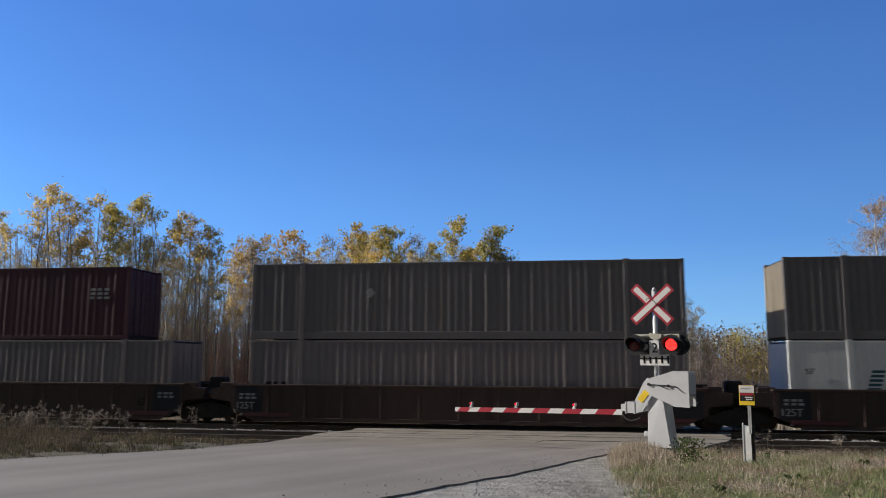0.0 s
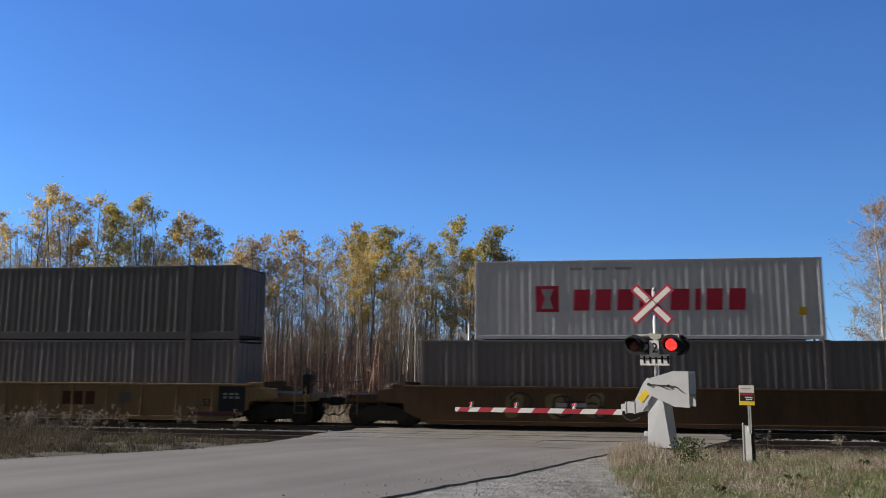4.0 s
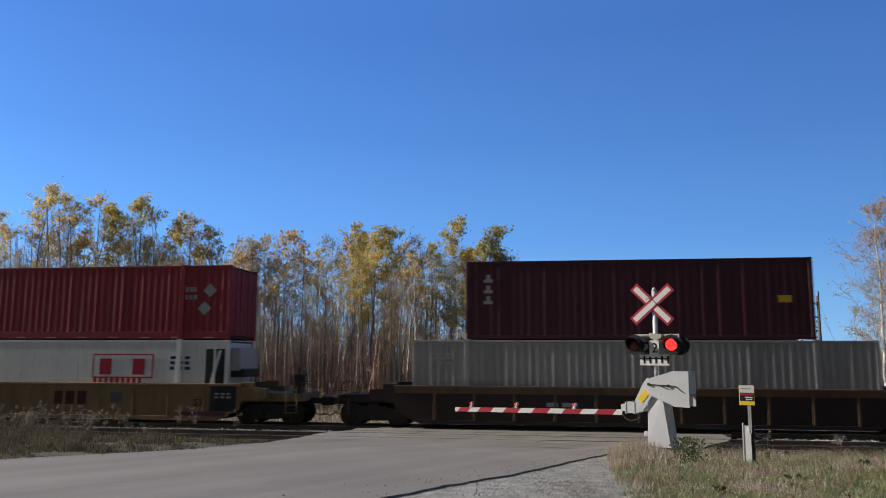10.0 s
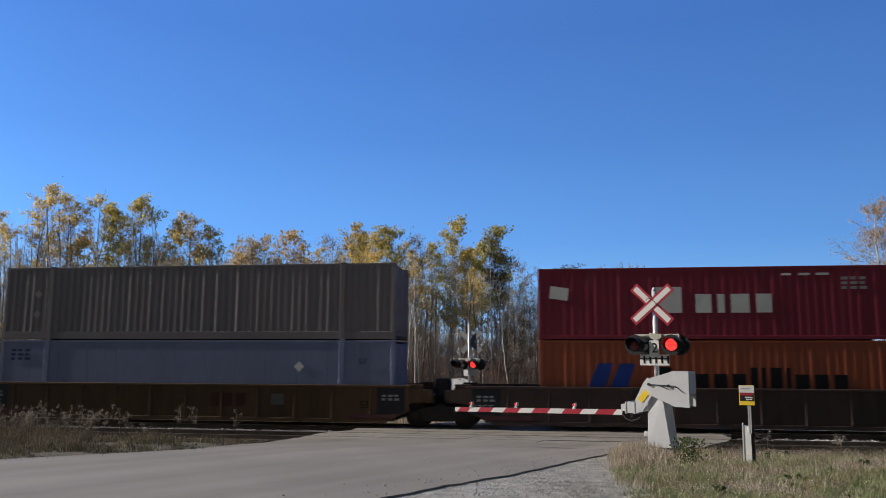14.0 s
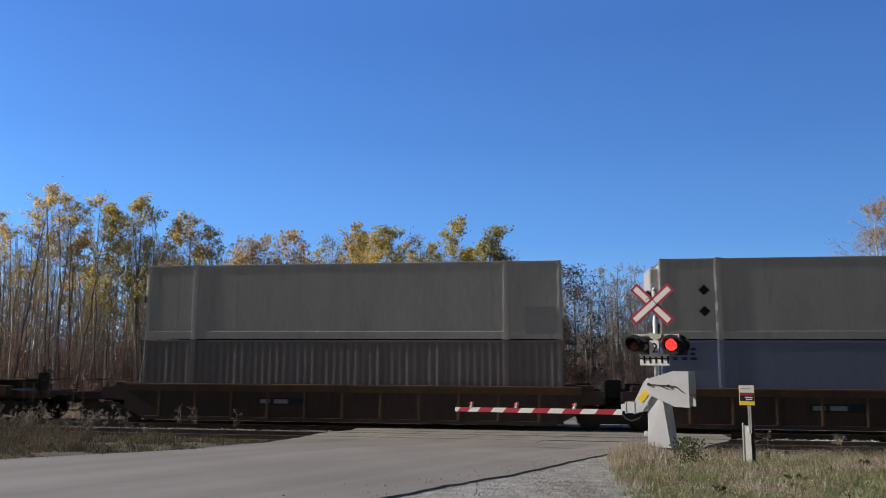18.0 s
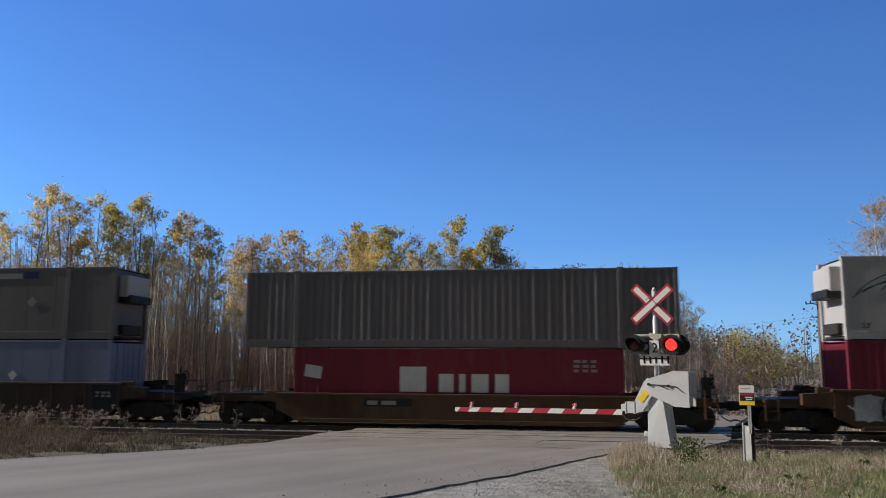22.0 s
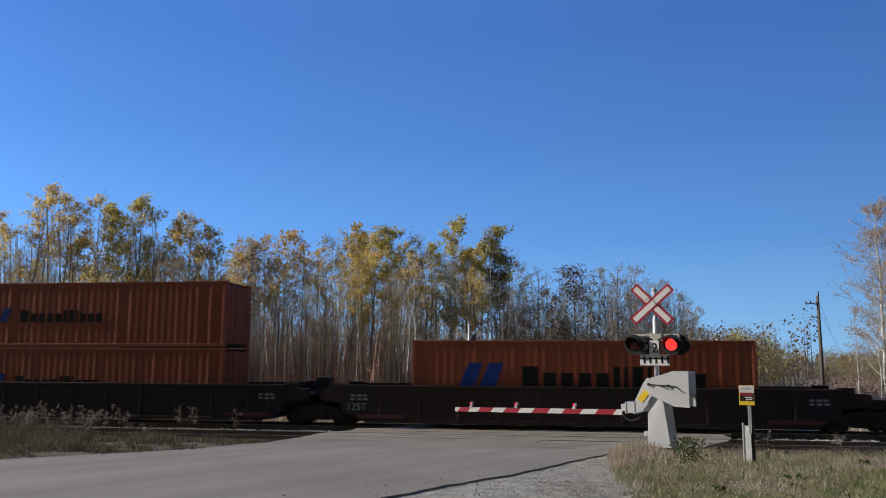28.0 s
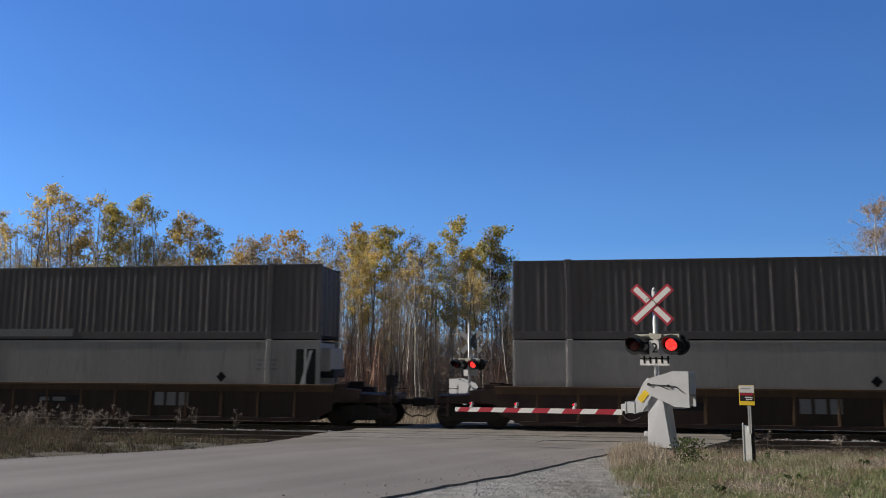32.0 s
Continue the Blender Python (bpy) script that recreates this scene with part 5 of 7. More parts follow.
for i in (13, 14):
    c = load(i, 53, "charcoal", False, text="dark grey corrugated long container in a yellow well")
    if i == 13:
        bm = bmesh.new(); box(bm, 4.3, 5.3, -0.003, 0.003, 2.45, 2.65); side(c, 53, bm, M_GREY, "pale_label")
    c = load(i, 53, "grey" if i == 13 else "charcoal", False, HC, text="dark grey corrugated long container stacked on the train"); side(c, 53, diamond(3.4 - 0.4 * (i == 14), 1.7, 0.18), M_GREY, "placard")
# wells 15 to 17
c = load(15, 40, "orange", False, text="orange container with blue emblem and dark word blocks"); ship_mark(c)
c = load(15, 40, "brick", False, HC, STD, text="deep red container with white word blocks"); line_mark(c, 0.95); small_print(c, 40, STD, M_WHITE, 2.4, 2.25, 1, 1.7, 0.13)
for i in (16, 17):
    c = load(i, 53, "paleblue", True, text="pale blue-grey smooth-sided long container in a well", unit=1 if i == 17 else None)
    small_print(c, 53, HC, M_NAVY, -7.6, 2.1); size_mark(c, 53, 6.7, 2.0, 0.3, M_NAVY)
    side(c, 53, diamond(4.4, 1.9, 0.2), M_WHITE, "placard")
    c = load(i, 53, "grey", False, HC, text="weathered grey corrugated long container stacked on the train")
    for z in (1.0, 1.8):
        side(c, 53, diamond(-6.6, z, 0.17), M_GREY, "placard", out=0.014)
# wells 18 to 20
c = load(18, 53, "offwhite", True, text="stained cream smooth-sided long container in a well", unit=1)
c = load(18, 53, "blue", True, HC, text="slate blue smooth-sided long container with yellow dot", unit=-1); size_mark(c, 53, 6.6, 2.1, 0.3, M_GREY)
side(c, 53, diamond(3.8, 1.7, 0.2), M_GREY, "placard"); side(c, 53, word([1.0], 6.8, 0.7, 0.34, ring=True), M_YELLOW, "yellow_dot"); side(c, 53, bars(1, -1.5, 0.32, 2.6, 0.14), M_NAVY, "small_print"); small_print(c, 53, HC, M_NAVY, -7.7, 2.2)
c = load(19, 53, "blue", True, text="slate blue smooth-sided long container in a well"); size_mark(c, 53, 6.8, 2.1, 0.3, M_NAVY); side(c, 53, diamond(3.6, 1.4, 0.2), M_WHITE, "placard"); small_print(c, 53, HC, M_NAVY, -7.7, 2.2)
c = load(19, 53, "offwhite", True, HC, text="stained cream smooth-sided long container with dark placards", unit=-1)
for z in (1.0, 1.75):
    side(c, 53, diamond(-6.55, z, 0.2), M_BLACK, "placard", out=0.014)
c = load(20, 53, "grey", False, text="grey corrugated long container in a well")
c = load(20, 53, "offwhite", True, HC, text="cream smooth-sided long container with an exposed cooling unit", unit=-1)
bm = bmesh.new(); box(bm, 6.75, 7.85, -0.003, 0.003, 0.2, 1.2); side(c, 53, bm, M_GREY, "patch")
# wells 21 to 23
c = load(21, 40, "maroon", False, text="dark maroon container in a graffitied well"); leasing_mark(c, 40, 3, -5.5, 2.3, 1.1); bm = bmesh.new(); box(bm, 5.1, 5.3, -0.003, 0.003, 0.9, 2.6); side(c, 40, bm, M_GREY, "pale_label")
c = load(21, 40, "silver", False, HC, STD, text="silver-grey container with dark blue ring letters"); side(c, 40, word([0.96] * 5, -3.15, 1.0, 0.84, gap=0.5, ring=True), M_NAVY, "ring_block"); small_print(c, 40, STD, M_NAVY, -5.5, 1.95, 2, 1.7, 0.35)
c = load(22, 40, "brown", False, text="dark brown container in a graffitied well"); bm = bmesh.new(); box(bm, -5.4, -5.05, -0.003, 0.003, 2.0, 2.4); side(c, 40, bm, M_WHITE, "pale_label")
c = load(22, 53, "brick", False, HC, text="red long container with white word blocks and triangle"); store_mark(c, 1.55)
for z in (0.9, 1.5):
    side(c, 53, diamond(-7.75, z, 0.17), M_GREY, "placard")
c = load(23, 53, "brick", False, text="red long container with white word blocks in a well"); store_mark(c, 1.4)
c = load(23, 53, "offwhite", True, HC, text="pale grey long container with teal striped word blocks", unit=-1); liner_mark(c, True, 0.95)
side(c, 53, diamond(-0.6, 0.6, 0.2), M_BLACK, "placard"); side(c, 53, diamond(-0.2, 0.6, 0.2), M_BLACK, "placard")
# well 24
c = load(24, 40, "brick", False, None, STD, text="deep red container with white word blocks"); line_mark(c, 1.0)
c = load(24, 53, "charcoal", False, STD, text="dark grey long container overhanging a shorter one")
# wells 25 to 27
c = load(25, 53, "paleblue", True, text="blue-grey smooth-sided long container in a well", unit=-1); side(c, 53, diamond(3.9, 1.5, 0.2), M_WHITE, "placard"); small_print(c, 53, HC, M_NAVY, -7.6, 2.1)
c = load(25, 53, "charcoal", True, HC, text="charcoal smooth-sided long container with a cooling unit", unit=1); bm = bmesh.new(); box(bm, 0.9, 4.0, -0.003, 0.003, 2.45, 2.66); side(c, 53, bm, M_GREY, "pale_label"); bm = bmesh.new(); box(bm, 0.3, 0.85, -0.003, 0.003, 2.45, 2.7); box(bm, 4.05, 4.7, -0.003, 0.003, 2.45, 2.72); side(c, 53, bm, M_NAVY, "navy_label"); side(c, 53, diamond(4.5, 1.5, 0.22), M_GREY, "placard")
c = load(26, 53, "paleblue", True, text="blue-grey smooth-sided long container alone in a well"); size_mark(c, 53, 6.7, 2.0, 0.3, M_NAVY); small_print(c, 53, HC, M_NAVY, -7.6, 2.1); side(c, 53, diamond(3.9, 1.5, 0.2), M_WHITE, "placard")
c = load(27, 53, "grey", False, text="grey corrugated long container in a well"); c = load(27, 53, "grey", False, HC, text="dark grey ribbed long container stacked on the train")
# well 28: two tanks end to end
for dx in (-3.06, 3.06):
    c = tank_container("navyframe", "white tank container in an open navy frame", plated=dx > 0)
    side(c, 40, word([1.0], -1.9 if dx > 0 else -0.2, 1.0, 0.8, ring=True) if dx > 0 else diamond(0.9, 1.7, 0.2), M_NAVY if dx > 0 else M_RED, "round_emblem", out=-0.07)
    moving.append((c, UNITS[28][4] + dx, FLOOR))
# well 29
c = load(29, 40, "brick", False, None, STD, text="bright red container with white word blocks"); side(c, 40, word([0.7, 0.75, 0.3], -5.3, 1.5, 0.55, gap=0.2), M_WHITE, "word_block")
c = load(29, 40, "orange", False, STD, STD, text="orange container with blue emblem and dark word blocks"); ship_mark(c, False)
# wells 30 to 32
c = load(30, 40, "orange", False, text="orange container with blue emblem alone in a well"); ship_mark(c)
for low in (None, STD):
    c = load(31, 40, "orange", False, low, STD, text="orange container with blue emblem and dark word blocks"); ship_mark(c, False)
for k, dx in enumerate((-3.07, 3.07)):
    c = load(32, 20, "brown", False, None, STD, dx, text="short oxide-brown container in a well")
    if k == 0:
        bm = bmesh.new(); box(bm, -2.4, -1.95, -0.003, 0.003, 1.3, 2.3); side(c, 40, bm, M_WHITE, "white_label"); side(c, 40, word([0.8], -2.33, 1.95, 0.3, ring=True), M_BLACK, "dark_mark", out=0.006)
    else:
        leasing_mark(c, 40, 5, -2.3, 2.1, 1.4, 0.36)
# well 33
for k, dx in enumerate((-3.07, 3.07)):
    c = load(33, 20, "maroon", False, None, 2.438, dx, text="short dark maroon container under a longer orange one")
    if k:
        leasing_mark(c, 40, 3, -2.3, 2.0, 1.0)
c = load(33, 40, "orange", False, 2.438, HC, text="orange container with blue emblem and dark word blocks"); ship_mark(c)
# wells 34 and 35
for i in (34, 35):
    c = load(i, 53, "offwhite" if i == 35 else "offwhite", True, text="cream smooth-sided long container in a well", unit=1); nose_recess(c); small_print(c, 53, HC, M_GREY, 5.6, 1.75, 3, 0.9, 0.5); side(c, 53, diamond(4.2, 1.5, 0.2), M_BLACK, "placard")
    c = load(i, 53, "charcoal", False, HC, text=DARK53)
    if i == 35:
        bm = bmesh.new(); box(bm, -5.9, -2.1, -0.003, 0.003, 0.12, 0.42); side(c, 53, bm, M_GREY, "pale_label", out=0.01)
# large word blocks on the sides of some cars
for i, m, x in ((6, M_BROWN, 1.0), (7, M_BROWN, 1.0), (8, M_BROWN, 1.0), (12, M_BROWN, 1.0), (13, M_BROWN, 1.0), (14, M_BROWN, 1.0), (16, M_BROWN, 1.0), (34, M_GREY, 1.6), (35, M_GREY, 1.6)):
    for w in word([0.85, 0.85, 0.9], x, 0.72, 0.5, gap=0.12):
        part("word_block", w, m, cars[i]).location = (0, -1.475, 0)
    if m is M_BROWN:
        bm = bmesh.new(); box(bm, 3.4, 3.9, -1.476, -1.472, 0.8, 1.2); part("pale_label", bm, M_DIM, cars[i])


# ---------- crossing signals, marker post, utility poles ----------
junction_paint = mat("junction_paint", (0.42, 0.40, 0.33), 0.6)


def signal_lamp(sig, x, y, z, face, lit, name):
    """A flashing-light unit: round black background, hood and red lens; face -1 looks to the front, +1 to the back."""
    lamp = new(name)
    lamp.parent = sig
    lamp.matrix_basis = pose(x, y, z, 0, 0, 0 if face < 0 else 180)

    def back(bm):
        lathe(bm, [(0.0, 0.10), (0.13, 0.10), (0.17, 0.05), (0.19, 0.0), (0.255, 0.0), (0.255, -0.015), (0.165, -0.015), (0.165, -0.02)], 28)
    piece("background_disc", ("background_disc",), black_paint, back, lamp, smooth=False)

    def hood(bm):
        n, r = 18, 0.185
        o, i = [], []
        for k in range(n + 1):
            a = radians(-35 + 250 * k / n)
            depth = 0.12 + 0.24 * max(0.0, math.sin(a)) ** 0.7 if math.sin(a) > 0 else 0.12 + 0.1 * math.sin(a)
            for ring, rr in ((o, r), (i, r - 0.006)):
                ring.append((bm.verts.new((rr * math.cos(a), -0.015, rr * math.sin(a))), bm.verts.new((rr * math.cos(a), -0.015 - max(0.02, depth), rr * math.sin(a)))))
        for k in range(n):
            bm.faces.new((o[k][0], o[k + 1][0], o[k + 1][1], o[k][1]))
            bm.faces.new((i[k][1], i[k + 1][1], i[k + 1][0], i[k][0]))
            bm.faces.new((o[k][1], o[k + 1][1], i[k + 1][1], i[k][1]))
    piece("hood", ("lamp_hood",), black_paint, hood, lamp)

    def lens(bm):
        lathe(bm, [(0.152, -0.012), (0.145, -0.03), (0.11, -0.045), (0.06, -0.053), (0.0, -0.056)], 24)
    piece("lens", ("lamp_lens",), lamp_on if lit else lamp_off, lens, lamp, label="glowing red lens" if lit else "unlit dark red lens", smooth=True)
    return lamp


def crossbuck(sig, z, y):
    for k, a in enumerate((45, -41)):
        for name, m, l, w, t in (("blade", red_sheet, 0.655, 0.122, 0.0), ("blade_face", white_sign, 0.60, 0.068, 0.006), ("blade_back", dull_metal, 0.657, 0.124, -0.007)):
            def build(bm, l=l, w=w):
                box(bm, -l, l, -0.004, 0.004, -w, w)
            piece(name, (name,), m, build, sig, pose(0.0, y - 0.012 * k - t, z, 0, a, 0), label={"blade": "red-edged sign blade", "blade_face": "white reflective face of the blade", "blade_back": "bare grey metal back of the blade"}[name])


def crossing_signal(m, lit_front, lit_back, label, arm=True, top=3.90):
    """A mast with crossbuck, flashing lights and gate machine; its front looks along local -y."""
    sig = tagged(new("crossing_signal"), label, "crossing signal", group="crossing signals")
    sig.matrix_basis = m

    def foundation(bm):
        box(bm, -0.36, 0.36, -0.34, 0.34, -0.5, 0.03, 0.02)
    piece("foundation", ("foundation",), concrete, foundation, sig)

    def pedestal(bm):
        lo = [(-0.29, -0.31), (0.30, -0.31), (0.38, 0.0), (0.30, 0.31), (-0.29, 0.31)]
        hi = [(-0.27, -0.22), (0.10, -0.24), (0.24, 0.0), (0.10, 0.24), (-0.31, 0.22)]
        a = [bm.verts.new((x, y, 0.03)) for x, y in lo]
        b = [bm.verts.new((x, y, 1.28)) for x, y in hi]
        bm.faces.new(a[::-1]); bm.faces.new(b)
        for i in range(5):
            j = (i + 1) % 5
            bm.faces.new((a[i], a[j], b[j], b[i]))
        bmesh.ops.bevel(bm, geom=list(bm.edges), offset=0.015, segments=2, affect="EDGES")
    piece("pedestal", ("pedestal",), silver_paint, pedestal, sig, label="silver-painted steel machine case")
    piece("latch", ("latch",), galv, lambda bm: box(bm, -0.40, -0.33, -0.2, -0.05, 0.28, 0.40, 0.01), sig)

    def base_bolts(bm):
        box(bm, -0.42, 0.42, -0.38, 0.38, 0.015, 0.045)
        for x in (-0.36, 0.36):
            for y in (-0.33, 0.33):
                tube(bm, (x, y, 0.04), (x, y, 0.11), 0.025, n=6)
    piece("base_plate", ("base_plate",), steel_dark, base_bolts, sig)

    def mast(bm):
        tube(bm, (-0.09, 0, 1.2), (-0.09, 0, top), 0.062, n=16)
        tube(bm, (-0.09, 0, top), (-0.09, 0, top + 0.09), 0.068, 0.02, n=16)
        tube(bm, (-0.09, 0, 2.28), (-0.09, 0, 2.42), 0.08, n=16)
    piece("mast", ("mast", top), galv, mast, sig, label="galvanised tubular mast", smooth=True)
    cb = new("crossbuck")
    cb.parent = sig
    cb.location = (-0.13, 0, 0)
    crossbuck(cb, 3.55, -0.09)

    def clamp(bm):
        for i in range(12):
            a, b = math.pi * i / 12, math.pi * (i + 1) / 12
            tube(bm, (0.14 * math.cos(a), -0.13, 3.57 + 0.1 * math.sin(a) - 0.08 * math.cos(a)), (0.14 * math.cos(b), -0.13, 3.57 + 0.1 * math.sin(b) - 0.08 * math.cos(b)), 0.008, n=5)
    piece("cable", ("clamp_cable",), black_rubber, clamp, cb)

    def junction(bm):
        prism(bm, [(-0.2, 2.70), (-0.05, 2.65), (0.06, 2.70), (0.1, 2.80), (-0.22, 2.83)], -0.12, 0.1)
        for s in (-1, 1):
            tube(bm, (-0.06, -0.02, 2.77), (s * 0.56 - 0.06, -0.02, 2.77), 0.03, n=8)
            for y in (-0.14, 0.14):
                tube(bm, (s * 0.50 - 0.06, -0.02, 2.77), (s * 0.46 - 0.06, y, 2.59), 0.022, n=8)
            tube(bm, (s * 0.56 - 0.06, -0.02, 2.77), (s * 0.56 - 0.06, -0.02, 2.67), 0.03, n=8)
    piece("lamp_arm", ("lamp_arm",), junction_paint, junction, sig, label="painted junction box and lamp arms")
    signal_lamp(sig, -0.56, -0.22, 2.53, -1, lit_front == -1, "front_lamp")
    signal_lamp(sig, 0.36, -0.22, 2.53, -1, lit_front == 1, "front_lamp")
    signal_lamp(sig, -0.44, 0.24, 2.53, 1, lit_back == -1, "back_lamp")
    signal_lamp(sig, 0.44, 0.24, 2.53, 1, lit_back == 1, "back_lamp")

    def plate(bm):
        box(bm, -0.22, 0.02, -0.135, -0.125, 2.230, 2.640, 0.0)
    pl = piece("track_count_plate", ("track_count_plate",), white_sign, plate, sig, label="white plate with the number 2")
    letters("2", 0.34, "digit", M_BLACK, pl, pose(-0.17, -0.139, 2.340))
    sg = piece("track_plate", ("track_plate",), white_sign, lambda bm: box(bm, -0.47, 0.27, -0.12, -0.11, 2.020, 2.290), sig, label="white plate with a black track symbol")

    def track_symbol(bm):
        box(bm, -0.47, 0.28, -0.126, -0.12, 2.175, 2.200)
        for k in range(5):
            x = -0.36 + 0.15 * k
            box(bm, x - 0.022, x + 0.022, -0.128, -0.121, 2.070, 2.260)
    piece("track_symbol", ("track_symbol",), M_BLACK, track_symbol, sg)
    if arm:
        def weight(bm, y):
            prism(bm, [(-0.20, 1.30), (0.42, 1.03), (0.77, 1.02), (0.77, 1.88), (0.42, 1.89), (-0.14, 1.72), (-0.28, 1.62)], y, y + 0.05)
        for y in (-0.34, 0.29):
            piece("counterweight_arm", ("counterweight_arm", y), silver_paint, lambda bm, y=y: weight(bm, y), sig, label="silver-painted counterweight plate")
        piece("counterweight", ("counterweight",), silver_paint, lambda bm: box(bm, 0.50, 0.79, -0.29, 0.29, 1.32, 1.86, 0.02), sig)

        def crank(bm):
            tube(bm, (-0.2, -0.36, 1.56), (0.46, -0.36, 1.52), 0.009, n=6)
            tube(bm, (0.02, -0.365, 1.55), (0.3, -0.365, 1.44), 0.01, n=6)
            tube(bm, (0.46, -0.36, 1.52), (0.62, -0.36, 1.38), 0.01, n=6)
            for x, z in ((-0.2, 1.56), (0.28, 1.53)):
                tube(bm, (x, -0.34, z), (x, -0.39, z), 0.035, n=10)
        piece("linkage", ("linkage",), steel_dark, crank, sig)

        def bracket(bm, y):
            prism(bm, [(-0.84, 0.84), (-0.58, 0.84), (-0.39, 0.89), (-0.15, 1.28), (-0.12, 1.66), (-0.25, 1.72), (-0.36, 1.58), (-0.47, 1.36), (-0.60, 1.11), (-0.84, 1.09)], y, y + 0.04)
        for y in (-0.30, 0.26):
            piece("arm_bracket", ("arm_bracket", y), silver_paint, lambda bm, y=y: bracket(bm, y), sig, label="silver-painted gate arm bracket")

        def strap(bm):
            for x in (-0.82, -0.60):
                box(bm, x - 0.014, x + 0.014, -0.312, 0.312, 0.82, 1.11)
            box(bm, -0.95, -0.58, -0.27, 0.25, 0.88, 1.05)
        piece("bracket_strap", ("bracket_strap",), galv, strap, sig)
        lb = piece("warning_label", ("warning_label",), yellow_sign, lambda bm: box(bm, -0.15, 0.15, -0.004, 0.004, -0.075, 0.075), sig, pose(-0.36, -0.307, 1.26, 0, -50, 0), label="yellow warning label")
        # the striped arm
        pole_len, x0 = 4.95, -1.0
        sag = math.degrees(math.atan2(0.105, pole_len))
        gate = new("gate_arm")
        gate.parent = sig
        gate.matrix_basis = pose(x0, -0.02, 0.835, 0, -sag, 0)
        edges = [0.0, 0.20, 0.69, 1.11, 1.61, 2.03, 2.49, 2.91, 3.36, 3.75, 4.17, 4.48, 4.82, pole_len]
        lean = 0.055
        for k, (a, b) in enumerate(zip(edges, edges[1:])):
            h0, h1 = 0.066 - 0.006 * a / pole_len, 0.066 - 0.006 * b / pole_len
            la, lb_ = (0.0 if k == 0 else lean), (0.0 if b == pole_len else lean)
            bm = bmesh.new()
            prism(bm, [(-b + lb_ * -1, -h1), (-a - la, -h0), (-a + la, h0), (-b + lb_, h1)], -0.02, 0.02)
            part("stripe", bm, white_sign if k % 2 == 0 else red_sheet, gate)

        for d in (1.31, 3.01, 4.43):
            def holder(bm):
                tube(bm, (0, 0.0, 0.055), (0, 0.0, 0.15), 0.03, n=8)
                box(bm, -0.045, 0.045, -0.03, 0.03, 0.055, 0.10, 0.005)
                box(bm, 0.03, 0.055, -0.05, 0.05, 0.12, 0.22, 0.005)
            hd = piece("gate_lamp", ("gate_lamp",), galv, holder, gate, pose(-d, 0, 0))

            def bulb(bm):
                lathe(bm, [(0.0, -0.042), (0.033, -0.032), (0.04, 0.0), (0.033, 0.032), (0.0, 0.042)], 12)
                for v in bm.verts:
                    v.co.z += 0.165
            piece("lens", ("gate_bulb",), gate_lamp, bulb, hd, label="glowing red lens", smooth=True)

        def cable(bm):
            pts = [Vector((-0.95, -0.2, 0.82)), Vector((-0.85, -0.22, 0.69)), Vector((-0.7, -0.22, 0.64)), Vector((-0.52, -0.22, 0.70)), Vector((-0.4, -0.2, 0.85))]
            for a, b in zip(pts, pts[1:]):
                tube(bm, a, b, 0.016, n=6)
        piece("cable_loop", ("cable_loop",), black_rubber, cable, sig)
    return sig


near_signal = crossing_signal(pose(2.51, 20.2, 0.345, 0, 0, -23), 1, 0, "silver railway crossing signal, red lamp lit, striped gate lowered")
far_signal = crossing_signal(pose(-4.14, 35.5, -0.25, 0, 0, 157), 0, -1, "crossing signal beyond the tracks seen from behind, red lamp lit", top=4.35)


def marker_post():
    post = tagged(new("marker_post"), "white plastic marker post with a yellow warning sign", "marker post")
    post.matrix_basis = pose(3.86, 17.2, 0.30, 0, 0, -17)

    def tube_post(bm):
        prism(bm, [(-0.085, -0.3), (0.06, -0.3), (0.06, 0.84), (-0.085, 0.86)], -0.05, 0.06)
        prism(bm, [(-0.105, -0.3), (-0.085, -0.3), (-0.085, 0.90), (-0.105, 0.90)], -0.06, 0.06)
    piece("post", ("marker_tube",), white_paint, tube_post, post)
    # dark strip for the post's shaded side, away from the sun
    piece("dark_stake", ("marker_shaded_side",), steel_dark, lambda bm: box(bm, 0.065, 0.13, -0.03, 0.05, -0.3, 0.84), post)

    def channel(bm):
        for x in (0.035, 0.075):
            box(bm, x - 0.012, x + 0.012, -0.07, -0.055, 0.7, 1.32)
        box(bm, 0.035, 0.075, -0.055, -0.05, 0.7, 1.32)
    piece("sign_rail", ("marker_channel",), galv, channel, post)
    sign = piece("sign_plate", ("marker_sign",), yellow_sign, lambda bm: box(bm, -0.13, 0.17, -0.082, -0.074, 1.27, 1.68, 0.003), post, label="yellow and white warning plate")
    for nm, m, q, t in (("white_field", white_sign, (-0.125, 0.165, 1.53, 1.675), 0.0), ("dark_field", black_paint, (-0.115, 0.155, 1.36, 1.53), 0.002), ("red_field", red_sheet, (-0.105, 0.145, 1.475, 1.52), 0.004), ("text_bar", white_sign, (-0.02, 0.13, 1.42, 1.445), 0.004), ("text_bar", white_sign, (0.0, 0.12, 1.38, 1.40), 0.004), ("text_bar", M_GREY, (-0.09, 0.1, 1.60, 1.62), 0.002)):
        bm = bmesh.new()
        box(bm, q[0], q[1], -0.0845 - t, -0.0825 - t, q[2], q[3])
        part(nm, bm, m, sign)
    return post


marker_post()


